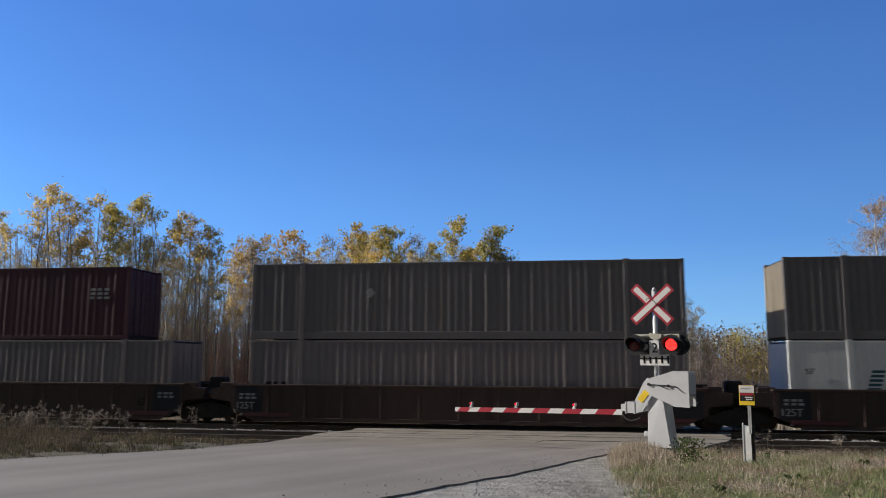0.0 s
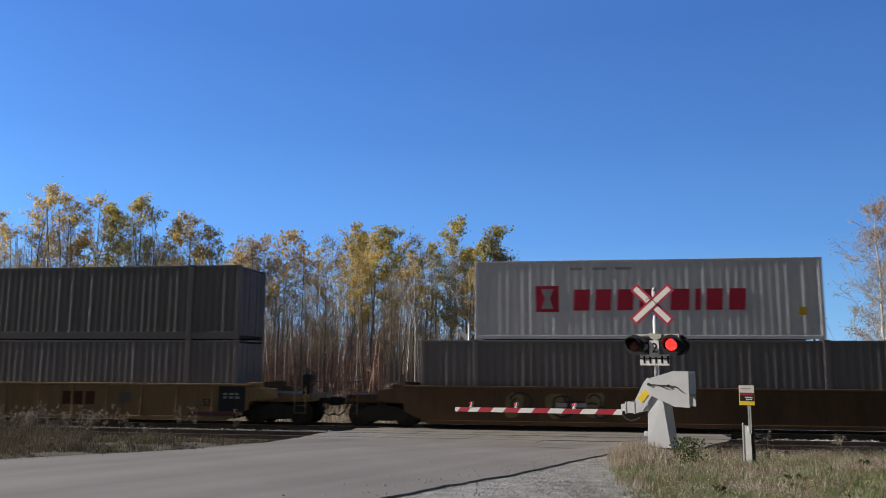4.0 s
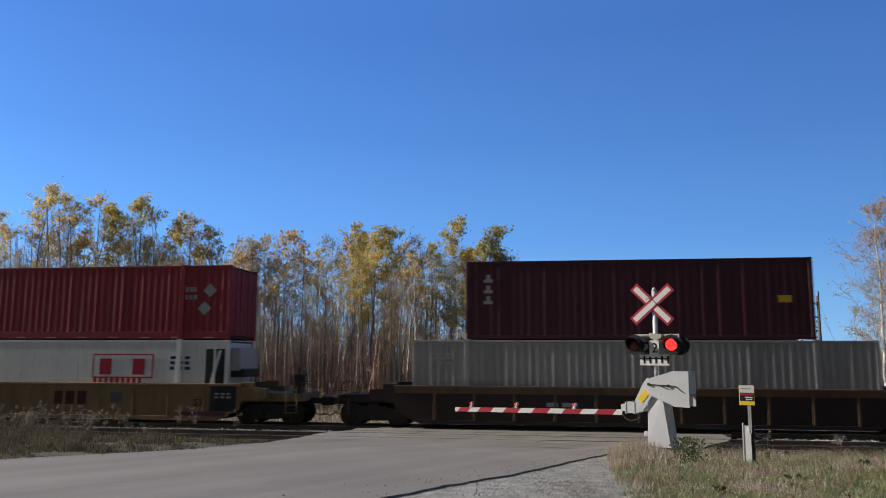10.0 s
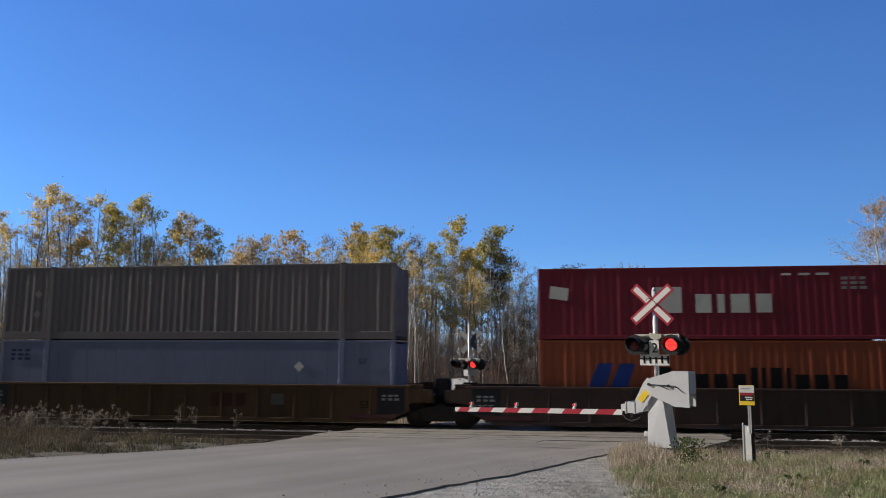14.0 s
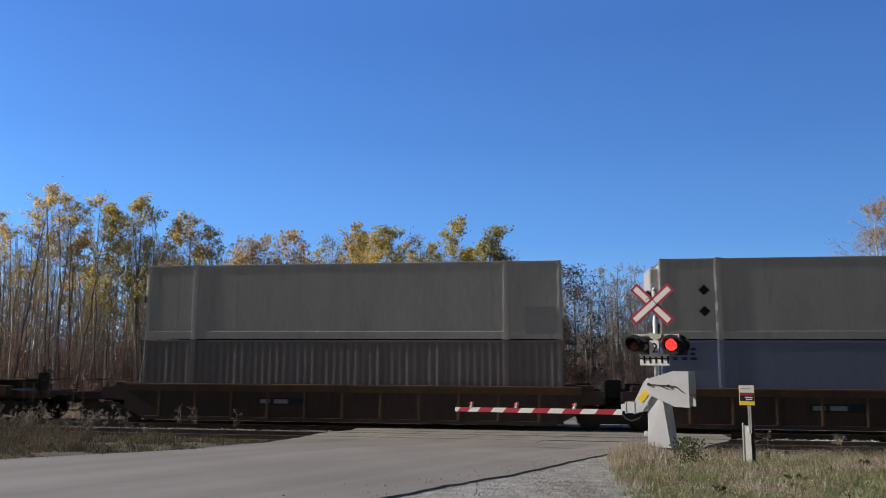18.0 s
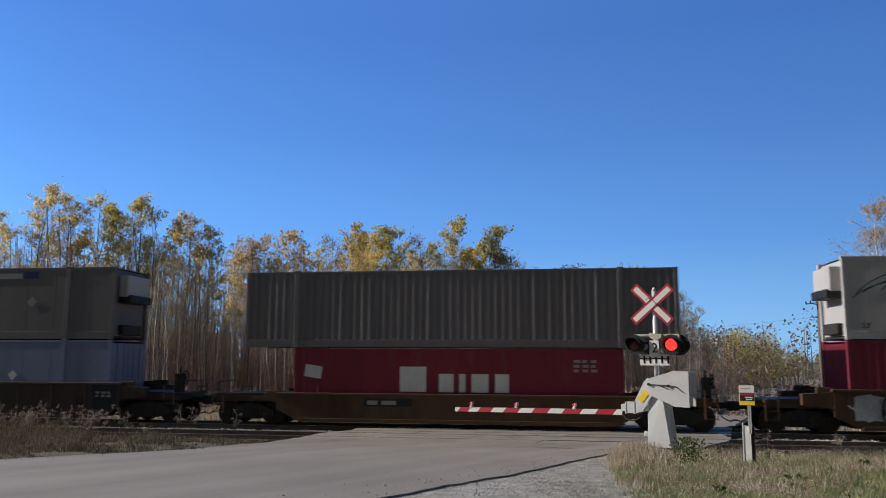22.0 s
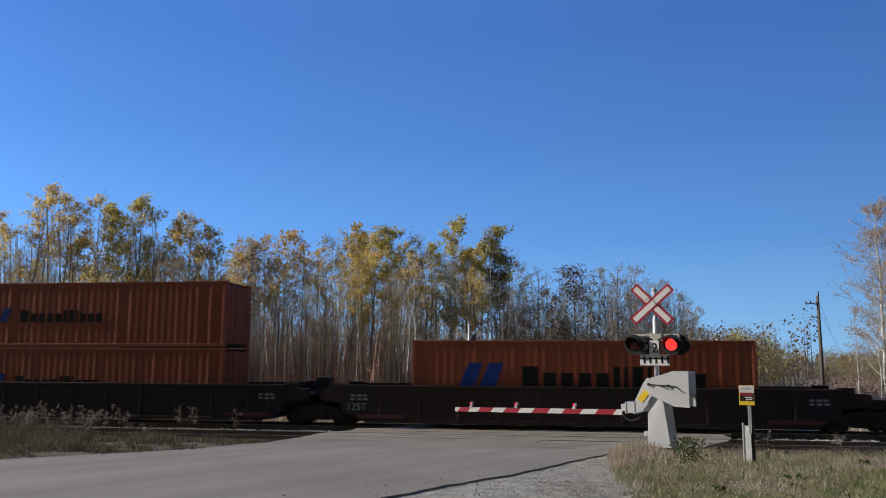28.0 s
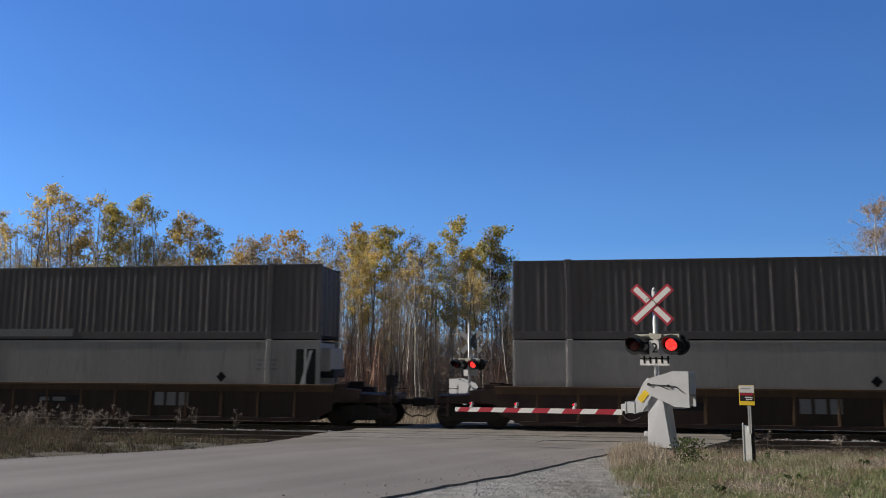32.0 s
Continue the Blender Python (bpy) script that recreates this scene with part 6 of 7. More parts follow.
def utility_pole(x, y, top, base, label, arm=True, r=0.15):
    pole = tagged(new("utility_pole"), label, "utility pole", group="utility poles")
    pole.matrix_basis = pose(x, y, base)
    h = top - base
    bm = bmesh.new()
    tube(bm, (0, 0, -0.3), (0, 0, h), r, r * 0.72, n=12)
    part("pole_shaft", bm, wood_pole, pole, smooth=True)
    bm = bmesh.new()
    tube(bm, (0.08, 0, h), (0.08, 0, h + 0.35), 0.06, 0.04, n=8)
    part("pin_insulator", bm, steel_dark, pole)
    if arm:
        bm = bmesh.new()
        tube(bm, (0, -0.1, h - 0.5), (-0.9, -0.1, h - 0.62), 0.035, n=8)
        tube(bm, (0, -0.1, h - 0.7), (-0.5, -0.1, h - 0.56), 0.025, n=8)
        part("bracket_arm", bm, steel_dark, pole)
        for k, x in enumerate((-0.88, -0.55)):
            bm = bmesh.new()
            lathe(bm, [(0.0, 0.0), (0.05, 0.02), (0.07, 0.09), (0.04, 0.15), (0.05, 0.2), (0.0, 0.24)], 10, axis="Z")
            for v in bm.verts:
                v.co += Vector((x, -0.1, h - 0.62 + 0.05 * k))
            part("pin_insulator", bm, steel_dark, pole)
        bm = bmesh.new()
        tube(bm, (-0.12, -0.15, h - 1.6), (-0.3, -0.15, h - 1.6), 0.05, n=8)
        part("spool_insulator", bm, steel_dark, pole)
    return pole


utility_pole(19.45, 62.0, 7.4, -0.8, "weathered wooden utility pole with a short insulator bracket")
utility_pole(37.7, 112.0, 2.9, -0.8, "distant weathered wooden utility pole", False, 0.12)
utility_pole(-14.0, 170.0, 8.2, -0.8, "distant wooden utility pole among the trees", False, 0.12)


def wire(name, a, b, sag, label, r=0.007):
    bm = bmesh.new()
    n = 14
    pts = [Vector(a).lerp(Vector(b), i / n) - Vector((0, 0, sag * 4 * (i / n) * (1 - i / n))) for i in range(n + 1)]
    for p, q in zip(pts, pts[1:]):
        tube(bm, p, q, r, n=5, caps=False)
    return tagged(part(name, bm, wire_mat), label, "cable")


wire("overhead_wire", (19.3, 61.9, 5.8), (-14.0, 170.0, 6.9), 0.6, "thin dark lower wire strung between utility poles")
wire("guy_wire", (19.5, 62.0, 6.2), (22.9, 62.6, -0.7), 0.0, "thin steel guy wire bracing the utility pole")
wire("overhead_wire", (19.5, 62.0, 7.2), (37.7, 112.0, 3.1), 0.3, "thin dark wire running off along the far road")


# ---------- plants ----------
rng = np.random.default_rng(7)
first = []           # the first of each kind, set among the others below


def strands(paths, radii, k):
    """Thin tubes of k sides along many paths (arrays of n points), as corners and quads."""
    V_, F_ = [], []
    base = 0
    ang = np.linspace(0, 2 * np.pi, k, endpoint=False)
    for p, r in zip(paths, radii):
        d = np.gradient(p, axis=0)
        d /= np.linalg.norm(d, axis=1)[:, None] + 1e-9
        ref = np.where(np.abs(d[:, 2:3]) > 0.9, np.array([[1.0, 0, 0]]), np.array([[0, 0, 1.0]]))
        a = np.cross(d, ref); a /= np.linalg.norm(a, axis=1)[:, None] + 1e-9
        b = np.cross(d, a)
        ring = p[:, None, :] + r[:, None, None] * (np.cos(ang)[None, :, None] * a[:, None, :] + np.sin(ang)[None, :, None] * b[:, None, :])
        n = len(p)
        V_.append(ring.reshape(-1, 3))
        i, j = np.meshgrid(np.arange(n - 1), np.arange(k), indexing="ij")
        q = np.stack([i * k + j, i * k + (j + 1) % k, (i + 1) * k + (j + 1) % k, (i + 1) * k + j], -1).reshape(-1, 4) + base
        F_.append(q)
        base += n * k
    return np.concatenate(V_), np.concatenate(F_)


def leaf_quads(centres, size):
    """Small four-cornered leaves, each turned its own way."""
    n = len(centres)
    u = rng.normal(size=(n, 3)); u /= np.linalg.norm(u, axis=1)[:, None]
    w = rng.normal(size=(n, 3)); v = np.cross(u, w); v /= np.linalg.norm(v, axis=1)[:, None]
    s = size * rng.uniform(0.55, 1.25, (n, 1))
    c = np.stack([centres - u * s * 0.62, centres - v * s * 0.42 + u * s * 0.1, centres + u * s * 0.62, centres + v * s * 0.42 + u * s * 0.1], 1).reshape(-1, 3)
    return c, np.arange(4 * n).reshape(-1, 4)


def grow(H, crown0, spread, limbs, leaves, size, lean=0.3, top_full=0.35, cluster=0.16, trunk_r=None, puffs=0.5, twigs_each=3, dead=0):
    """A slender tree: trunk path, limbs with twigs and sprays, and where its leaves sit in loose lobes."""
    n = 11
    t = np.linspace(0, 1, n)
    tr = np.zeros((n, 3))
    tr[:, 2] = t * H
    wob = np.cumsum(rng.normal(0, 0.05, (n, 2)), axis=0)
    tr[:, :2] = wob * (H / 10.0) + np.outer(t ** 1.4, rng.normal(0, lean, 2))
    r0 = trunk_r or 0.006 * H
    rad = r0 * (1 - t) ** 0.8 + 0.010
    paths, radii, twigs, twr, lobes = [], [], [], [], []
    for i in range(limbs + dead):
        low_one = i >= limbs                                 # dead snags under the crown
        f = rng.uniform(0.18, crown0) if low_one else crown0 + (0.97 - crown0) * (i + rng.random()) / limbs
        base = np.array([np.interp(f, t, tr[:, k]) for k in range(3)])
        az = rng.uniform(0, 2 * np.pi)
        g = max(0.0, (f - crown0) / (1 - crown0))
        prof = np.interp(g, [0, 0.25, 0.6, 1.0], [0.75, 1.0, 0.8, 0.22 + top_full * 0.4])
        ln = spread * (0.55 if low_one else prof) * rng.uniform(0.55, 1.2)
        el = radians(rng.uniform(20, 60))
        d = np.array([np.cos(az) * np.cos(el), np.sin(az) * np.cos(el), np.sin(el)])
        p = np.stack([base, base + d * ln * 0.5 + rng.normal(0, 0.04, 3), base + d * ln * 0.9 + np.array([0, 0, ln * 0.22])])
        rr = max(0.009, 0.30 * np.interp(f, t, rad))
        paths.append(p); radii.append(np.array([rr, rr * 0.6, 0.006]))
        own = [p[2], (p[1] + p[2]) / 2]
        for k in range(twigs_each):
            q = rng.uniform(0.3, 1.0)
            b = p[0] + (p[2] - p[0]) * q
            dd = d + rng.normal(0, 0.55, 3); dd[2] = abs(dd[2]) * 0.8 + 0.15
            dd /= np.linalg.norm(dd)
            e = b + dd * ln * rng.uniform(0.25, 0.5)
            twigs.append(np.stack([b, e])); twr.append(np.array([0.014, 0.007]))
            own += [e, (b + e) / 2]
            for j in range(1):
                s = b + (e - b) * rng.uniform(0.4, 1.0)
                u = dd + rng.normal(0, 0.7, 3)
                twigs.append(np.stack([s, s + u * 0.12 * (0.6 + ln)])); twr.append(np.array([0.010, 0.006]))
                own.append(s + u * 0.10 * (0.6 + ln))
        if not low_one and rng.random() < puffs:
            lobes.append(np.array(own))
    lobes.append(tr[-1:] - np.array([[0, 0, 0.15]]))
    pos = np.zeros((0, 3))
    if leaves:
        share = rng.uniform(0.5, 1.5, len(lobes)) * np.array([len(o) ** 0.5 for o in lobes])
        count = (share / share.sum() * leaves).astype(int)
        pos = np.concatenate([o[rng.integers(0, len(o), c)] for o, c in zip(lobes, count)])
        pos = pos + rng.normal(0, cluster, pos.shape) * np.array([1, 1, 0.8])
    wv, wf = strands([tr] + paths, [rad] + radii, 5)
    tv, tf = strands(twigs, twr, 3)
    return wv, wf, tv, tf, leaf_quads(pos, size) if leaves else None


def tree(name, label, category, group, bark, leaf, **kw):
    wv, wf, tv, tf, lv = grow(**kw)
    thing = tagged(new(name), label, category, group=group)
    soup("trunk", wv, wf, bark, thing, smooth=True)
    tagged(soup("branchwork", tv, tf, twig_mat, thing), kind="stuff")
    if lv:
        tagged(soup("crown", lv[0], lv[1], leaf, thing), kind="stuff")
    first.append(thing)
    return thing


GRP = "autumn trees of the wood"
gold = [tree("aspen_tree", "slender pale aspen with golden autumn leaves", "tree", GRP, bark_pale if k != 2 else bark_dark, leaves_gold, H=14.0, crown0=0.52 + 0.04 * (k % 3), spread=1.6 + 0.12 * k, limbs=34, leaves=2000 + 150 * k, size=0.135, cluster=0.16, puffs=0.7, top_full=0.1, dead=14) for k in range(5)]
olive = [tree("poplar_tree", "tall poplar with olive-yellow leaves", "tree", GRP, bark_dark if k % 2 else bark_pale, leaves_olive, H=13.0, crown0=0.40 + 0.05 * (k % 3), spread=1.8, limbs=44, leaves=3500, size=0.14, top_full=0.0, cluster=0.18, puffs=0.8, dead=10) for k in range(4)]
orange = [tree("birch_tree", "slim birch with orange leaves", "tree", GRP, bark_pale, leaves_orange, H=11.0, crown0=0.5, spread=1.7, limbs=30, leaves=1350, size=0.135, cluster=0.16, puffs=0.7, dead=14) for k in range(2)]
bare = [tree("birch_tree", "thin pale birch nearly bare of leaves", "tree", GRP, bark_pale if k % 2 else bark_dark, leaves_buff, H=10.5, crown0=0.35, spread=1.35, limbs=40, leaves=420 + 240 * k, size=0.09, cluster=0.13, twigs_each=4) for k in range(4)]
dark = [tree("alder_tree", "dark dense tree with dull brown leaves", "tree", GRP, bark_dark, leaf_mat("dull_leaves", [(0.07, 0.05, 0.038), (0.13, 0.09, 0.065), (0.20, 0.14, 0.09)], 0.2), H=8.6, crown0=0.10, spread=1.9, limbs=52, leaves=4200, size=0.09, top_full=0.0, cluster=0.2, puffs=0.8)]
stock = {"g": gold, "o": olive, "r": orange, "b": bare, "d": dark}
# the tallest trees along the edge of the wood: place along it, height, kind
EDGE = ((-39.5, 14.5, "g"), (-36.7, 16.3, "g"), (-34.6, 15.2, "g"), (-32.2, 15.5, "g"), (-30.6, 14.4, "o"), (-28.5, 15.0, "o"), (-26.9, 13.6, "g"), (-25.2, 13.7, "g"), (-23.7, 12.9, "g"), (-22.6, 11.4, "b"), (-20.6, 12.0, "b"), (-19.6, 12.0, "r"), (-18.7, 11.6, "b"), (-17.6, 12.2, "r"), (-16.5, 11.9, "r"), (-15.2, 12.3, "b"), (-13.8, 13.2, "g"), (-12.4, 12.1, "g"), (-10.5, 12.7, "o"), (-8.9, 12.1, "b"), (-6.8, 13.1, "o"), (-5.7, 11.0, "o"), (-3.5, 12.8, "o"), (-2.2, 10.2, "b"), (-1.2, 9.8, "b"), (0.2, 10.0, "b"), (1.1, 9.4, "d"), (2.6, 9.9, "b"), (3.8, 9.9, "b"), (5.2, 9.9, "b"), (6.6, 9.1, "b"), (7.8, 8.2, "b"))
EDGE_H = [(x, h - 0.6) for x, h, _ in EDGE]


def plant(src, x, y, h, base_h, fat=1.0):
    ob = copy_thing(src, pose(x, y, ground_z(x, y) - 0.1, 0, 0, rng.uniform(0, 360)))
    s = h / base_h
    ob.scale = (s * fat, s * fat, s)
    return ob


BASE = {"g": 14.0, "o": 13.0, "r": 11.0, "b": 10.5, "d": 8.6}
used = 0
for x, h, k in EDGE:
    src = stock[k][used % len(stock[k])]
    used += 1
    plant(src, x, 50.0 + rng.uniform(-1.0, 1.0), h - 0.6, BASE[k], 1.0 if k != "d" else 1.2)
# the trees between and behind them
for i in range(112):
    x = rng.uniform(-52, 9.5)
    y = rng.choice([rng.uniform(46, 52), rng.uniform(52, 66)])
    xs = x * 50.0 / y
    top = at(EDGE_H, max(-39.5, min(7.8, xs)))
    h = top * rng.uniform(0.55, 0.86) * (1.0 + 0.5 * (y - 50) / 50)
    warm = "gbbbbb" if xs < -24 else ("bbbbrg" if xs < -15 else ("gobbb" if xs < -4 else "bbbbd"))
    k = warm[int(rng.integers(0, len(warm)))]
    if k in "gor":
        h = top * rng.uniform(0.84, 0.97) * y / 50.0
    plant(stock[k][int(rng.integers(0, len(stock[k])))], x, y, h, BASE[k], 0.85)
# the large tree beside the far road
big = [tree("poplar_tree", "large half-bare poplar with russet leaves beside the road", "tree", GRP, bark_pale, leaves_russet, H=13.2, crown0=0.15, spread=2.7, limbs=90, leaves=8000, size=0.085, cluster=0.17, trunk_r=0.12, puffs=0.65, twigs_each=5)]
plant(big[0], 20.1, 52.0, 13.2, 13.2)
plant(big[0], 24.0, 55.0, 11.5, 13.2)
plant(bare[2], 21.9, 50.0, 8.5, 10.5)
plant(bare[3], 20.9, 55.0, 9.5, 10.5)
for x, h in ((1.9, 7.8), (2.9, 8.5), (3.3, 7.4), (4.4, 8.8), (4.9, 7.9), (5.8, 8.4), (6.2, 7.0), (7.2, 7.7), (8.4, 6.6)):
    plant(bare[int(rng.integers(0, 4))], x, rng.uniform(48.5, 51.5), h, 10.5, 1.0)
plant(bare[1], 19.2, 54.0, 7.0, 10.5)


# slim leafless stems that fill the wood
poles = [tree("young_tree", "slim leafless young tree in the wood", "tree", GRP, bark_pale if k % 2 else bark_dark, leaves_gold, H=9.0, crown0=0.3, spread=0.9, limbs=14, leaves=24, size=0.10, lean=0.5, trunk_r=0.046) for k in range(4)]
for i in range(340):
    x, y = rng.uniform(-50, 10), rng.uniform(45.5, 60)
    plant(poles[i % 4], x, y, at(EDGE_H, max(-39.5, min(7.8, x * 50.0 / y))) * rng.uniform(0.5, 0.95), 9.0)


# undergrowth: clumps of thin stems with some rust-coloured leaves
def thicket(k, H, stems, leaves, leaf, name, label):
    paths, radii, ends = [], [], []
    for i in range(stems):
        b = np.array([rng.normal(0, 1.0), rng.normal(0, 0.7), 0.0])
        h = H * rng.uniform(0.45, 1.0)
        e = b + np.array([rng.normal(0, 0.25 * h / 3), rng.normal(0, 0.25 * h / 3), h])
        m = (b + e) / 2 + rng.normal(0, 0.08, 3)
        r = rng.uniform(0.014, 0.028)
        paths.append(np.stack([b, m, e])); radii.append(np.array([r, r * 0.7, 0.004]))
        for j in range(6):
            q = rng.uniform(0.2, 1.0)
            s = b + (e - b) * q
            d = np.array([rng.normal(0, 0.5), rng.normal(0, 0.5), rng.uniform(0.2, 0.9)]) * 0.22 * h
            paths.append(np.stack([s, s + d])); radii.append(np.array([0.012, 0.007]))
            ends += [s + d, s + d * 0.6]
    ends = np.array(ends)
    wv, wf = strands(paths, radii, 3)
    thing = tagged(new(name), label, "shrub", group="undergrowth of the wood")
    tagged(soup("stem_clump", wv, wf, red_twig if k % 2 else twig_mat, thing), kind="stuff")
    if leaves:
        lv = leaf_quads(ends[rng.integers(0, len(ends), leaves)] + rng.normal(0, 0.10, (leaves, 3)), 0.10)
        tagged(soup("foliage", lv[0], lv[1], leaf, thing), kind="stuff")
    first.append(thing)
    return thing


brush = [thicket(k, 6.0, 26, 320, leaves_rust, "shrub", "thin brown thicket of stems with a few rust leaves") for k in range(6)]
low = [thicket(k, 1.8, 20, 420, leaves_rust if k % 2 else leaves_dun, "shrub", "low autumn shrub with dull leaves at the edge of the wood") for k in range(3)]
for i in range(225):
    x, y = rng.uniform(-54, 13), rng.uniform(46.5, 66)
    ob = copy_thing(brush[i % 6], pose(x, y, ground_z(x, y) - 0.05, 0, 0, rng.uniform(0, 360)))
    s = rng.uniform(0.6, 1.1) * (1.0 if x < -12 else 0.75)
    ob.scale = (s * 1.3, s, s)
for i in range(60):
    x, y = rng.uniform(-46, 14), rng.uniform(43, 47)
    ob = copy_thing(low[i % 3], pose(x, y, ground_z(x, y) - 0.05, 0, 0, rng.uniform(0, 360)))
    s = rng.uniform(0.6, 1.2)
    ob.scale = (s, s, s)

for i in range(26):                                        # along the far road
    y = 46.0 + 2.4 * i
    x = at(ROAD_R, y) + rng.uniform(1.2, 3.0)
    ob = copy_thing(low[i % 3], pose(x, y, ground_z(x, y) - 0.05, 0, 0, rng.uniform(0, 360)))
    ob.scale = (1.5, 1.2, rng.uniform(0.8, 1.15))

for i, ob in enumerate(first):
    x = -48.0 + 56.0 * (i + 0.5) / len(first)
    y = 56.0 + 4.0 * (i % 3)
    if ob is big[0]:
        x, y = 27.0, 66.0
    ob.matrix_basis = pose(x, y, ground_z(x, y) - 0.1, 0, 0, 40.0 * i)
    s = 0.8 * min(1.0, at(EDGE_H, max(-39.5, min(7.8, x * 50.0 / y))) / 12.0)
    ob.scale = (s, s, s)


# far woods, nobody could count them
def far_wood(name, n, xr, yr, hfun, leaf, leaves_each, label, leaf_size=0.3, arms=7, thick=1.0):
    paths, radii, cen = [], [], []
    for i in range(n):
        x, y = rng.uniform(*xr), rng.uniform(*yr)
        h = hfun(x) * rng.uniform(0.7, 1.05)
        z = ground_z(x, y) - 0.05
        tip = np.array([x + rng.normal(0, 0.4), y, z + h])
        b = np.array([x, y, z])
        paths.append(np.stack([b, (b + tip) / 2 + rng.normal(0, 0.12, 3), tip])); radii.append(np.array([0.07, 0.05, 0.015]) * thick)
        for j in range(arms):
            q = rng.uniform(0.1, 0.95)
            s = b + (tip - b) * q
            d = np.array([rng.normal(0, 0.6), rng.normal(0, 0.6), rng.uniform(0.3, 1.0)]) * 0.18 * h
            paths.append(np.stack([s, s + d])); radii.append(np.array([0.025, 0.012]) * thick)
            if leaves_each:
                cen.append(s + d + rng.normal(0, 0.4, (leaves_each, 3)))
    wv, wf = strands(paths, radii, 3)
    wood = tagged(soup(name, wv, wf, twig_mat), label, "wood", kind="stuff")
    if cen:
        lv = leaf_quads(np.concatenate(cen), leaf_size)
        tagged(soup("far_foliage", lv[0], lv[1], leaf), "autumn leaves of the distant wood", "foliage", kind="stuff")
    return wood


far_wood("far_wood", 780, (-130, 24), (78, 120), lambda x: at([(-130, 11.0), (-70, 10.0), (-40, 9.0), (-20, 8.0), (0, 7.2), (24, 7.0)], x), leaves_dun, 9, "distant brown leafless wood behind the trees", 0.27)
def wood_top(x):
    """Height of the close woods behind the edge, kept under the tallest crowns."""
    return 0.86 * (2.5 + 1.36 * (at(EDGE_H, max(-39.5, min(7.8, x / 1.36))) - 2.5))


far_wood("close_wood", 460, (-56, 10), (62, 74), wood_top, leaves_faded, 2, "dense grey leafless young wood behind the edge", 0.14, 7, 0.8)
far_wood("far_wood", 230, (15, 60), (104, 124), lambda x: at([(17, 9.0), (22, 7.7), (27, 6.5), (31, 5.2), (36, 4.4), (60, 4.4)], x), leaves_faded, 22, "distant low brown wood with a few yellow leaves", 0.12, 14)
far_wood("far_wood", 34, (20.8, 26.8), (98, 106), lambda x: at([(22, 6.6), (27, 6.2), (34, 4.4)], x), leaves_olive, 26, "distant low wood still in yellow leaf", 0.14, 16)
far_wood("far_wood", 260, (-260, 260), (190, 240), lambda x: at([(-260, 13.0), (-20, 11.0), (20, 6.0), (260, 6.0)], x), leaves_faded, 15, "low wood along the horizon", 0.6)
# added out of view: blocks low blue sky and warms light on the train
far_wood("far_wood", 330, (-70, 70), (-60, -36), lambda x: 13.0, leaves_olive, 12, "unseen wood added behind the camera to hold back sky light", 0.75)


# grass: blades in tufts
def grass(name, tufts, per, place, height, spread, material, label, width=0.008, lean=0.35):
    v, f = [], []
    pts = []
    while len(pts) < tufts:
        p = place()
        if p is not None:
            pts.append((p[0], p[1], ground_z(p[0], p[1]), max(0.2, p[2]) if len(p) > 2 else 1.0))
    pts = np.array(pts)
    idx = np.repeat(np.arange(tufts), per)
    n = len(idx)
    b = pts[idx, :3] + np.stack([rng.normal(0, spread, n), rng.normal(0, spread, n), np.full(n, -0.03)], 1)
    h = rng.uniform(height[0], height[1], n) * rng.uniform(0.6, 1.0, n) * pts[idx, 3]
    az = rng.uniform(0, 2 * np.pi, n)
    d = np.stack([np.cos(az), np.sin(az), np.zeros(n)], 1)
    side_ = np.stack([-np.sin(az + 0.6), np.cos(az + 0.6), np.zeros(n)], 1) * (width * rng.uniform(0.6, 1.4, n))[:, None]
    l = np.clip(rng.normal(0, lean, n), -0.8, 0.8)[:, None] * h[:, None]
    up = np.zeros((n, 3)); up[:, 2] = h * 0.95
    c = np.stack([b - side_, b + side_, b + up + d * l + side_ * 0.25, b + up + d * l - side_ * 0.25], 1).reshape(-1, 3)
    return tagged(soup(name, c, np.arange(4 * n).reshape(-1, 4), material), label, "grass", kind="stuff")


def right_field():
    y = rng.uniform(10.5, 22.6)
    x = rng.uniform(at(SHOULDER, min(y, 21.5)) - 0.1, 9.5)
    near_sig = math.exp(-((x - 2.2) ** 2 + (y - 19.5) ** 2) / 4.0)
    return x, y, 0.75 - 0.15 * near_sig + 0.35 * noise.noise(Vector((x * 0.8, y * 0.8, 1.0)))


def green_field():
    p = right_field()
    return p if noise.noise(Vector((p[0] * 0.5, p[1] * 0.5, 9.0))) + (16.0 - p[1]) * 0.10 + 0.05 * (p[0] - 3.5) > -0.12 else None


def tan_field():
    p = right_field()
    return p if noise.noise(Vector((p[0] * 0.5, p[1] * 0.5, 9.0))) + (14.5 - p[1]) * 0.09 < 0.25 else None


def left_verge():
    y = rng.uniform(13.5, 23.4)
    x = rng.uniform(-24, at(ROAD_L, y) - 0.15)
    if noise.noise(Vector((x * 0.55, y * 0.9, 77.0))) < at([(-24, -0.4), (-14, -0.3), (-11, -0.1)], x):
        return None
    return x, y, at([(-24, 1.15), (-16.5, 1.05), (-13.5, 0.62), (-9.5, 0.4)], x) * (1.0 + 0.3 * (y > 20)) * 0.68 + 0.5 * noise.noise(Vector((x * 0.7, y * 0.7, 5.0)))


def dead_clump():
    x, y = rng.normal(1.35, 0.42), rng.normal(18.3, 1.0)
    return (x, y) if at(SHOULDER, min(max(y, 9.0), 21.5)) - 0.2 < x < 2.2 and 15.5 < y < 19.9 else None


def patch(field, lo, seed):
    """A field thinned to patches."""
    def place():
        p = field()
        return p if p and noise.noise(Vector((p[0] * 1.1, p[1] * 0.8, seed))) > lo else None
    return place


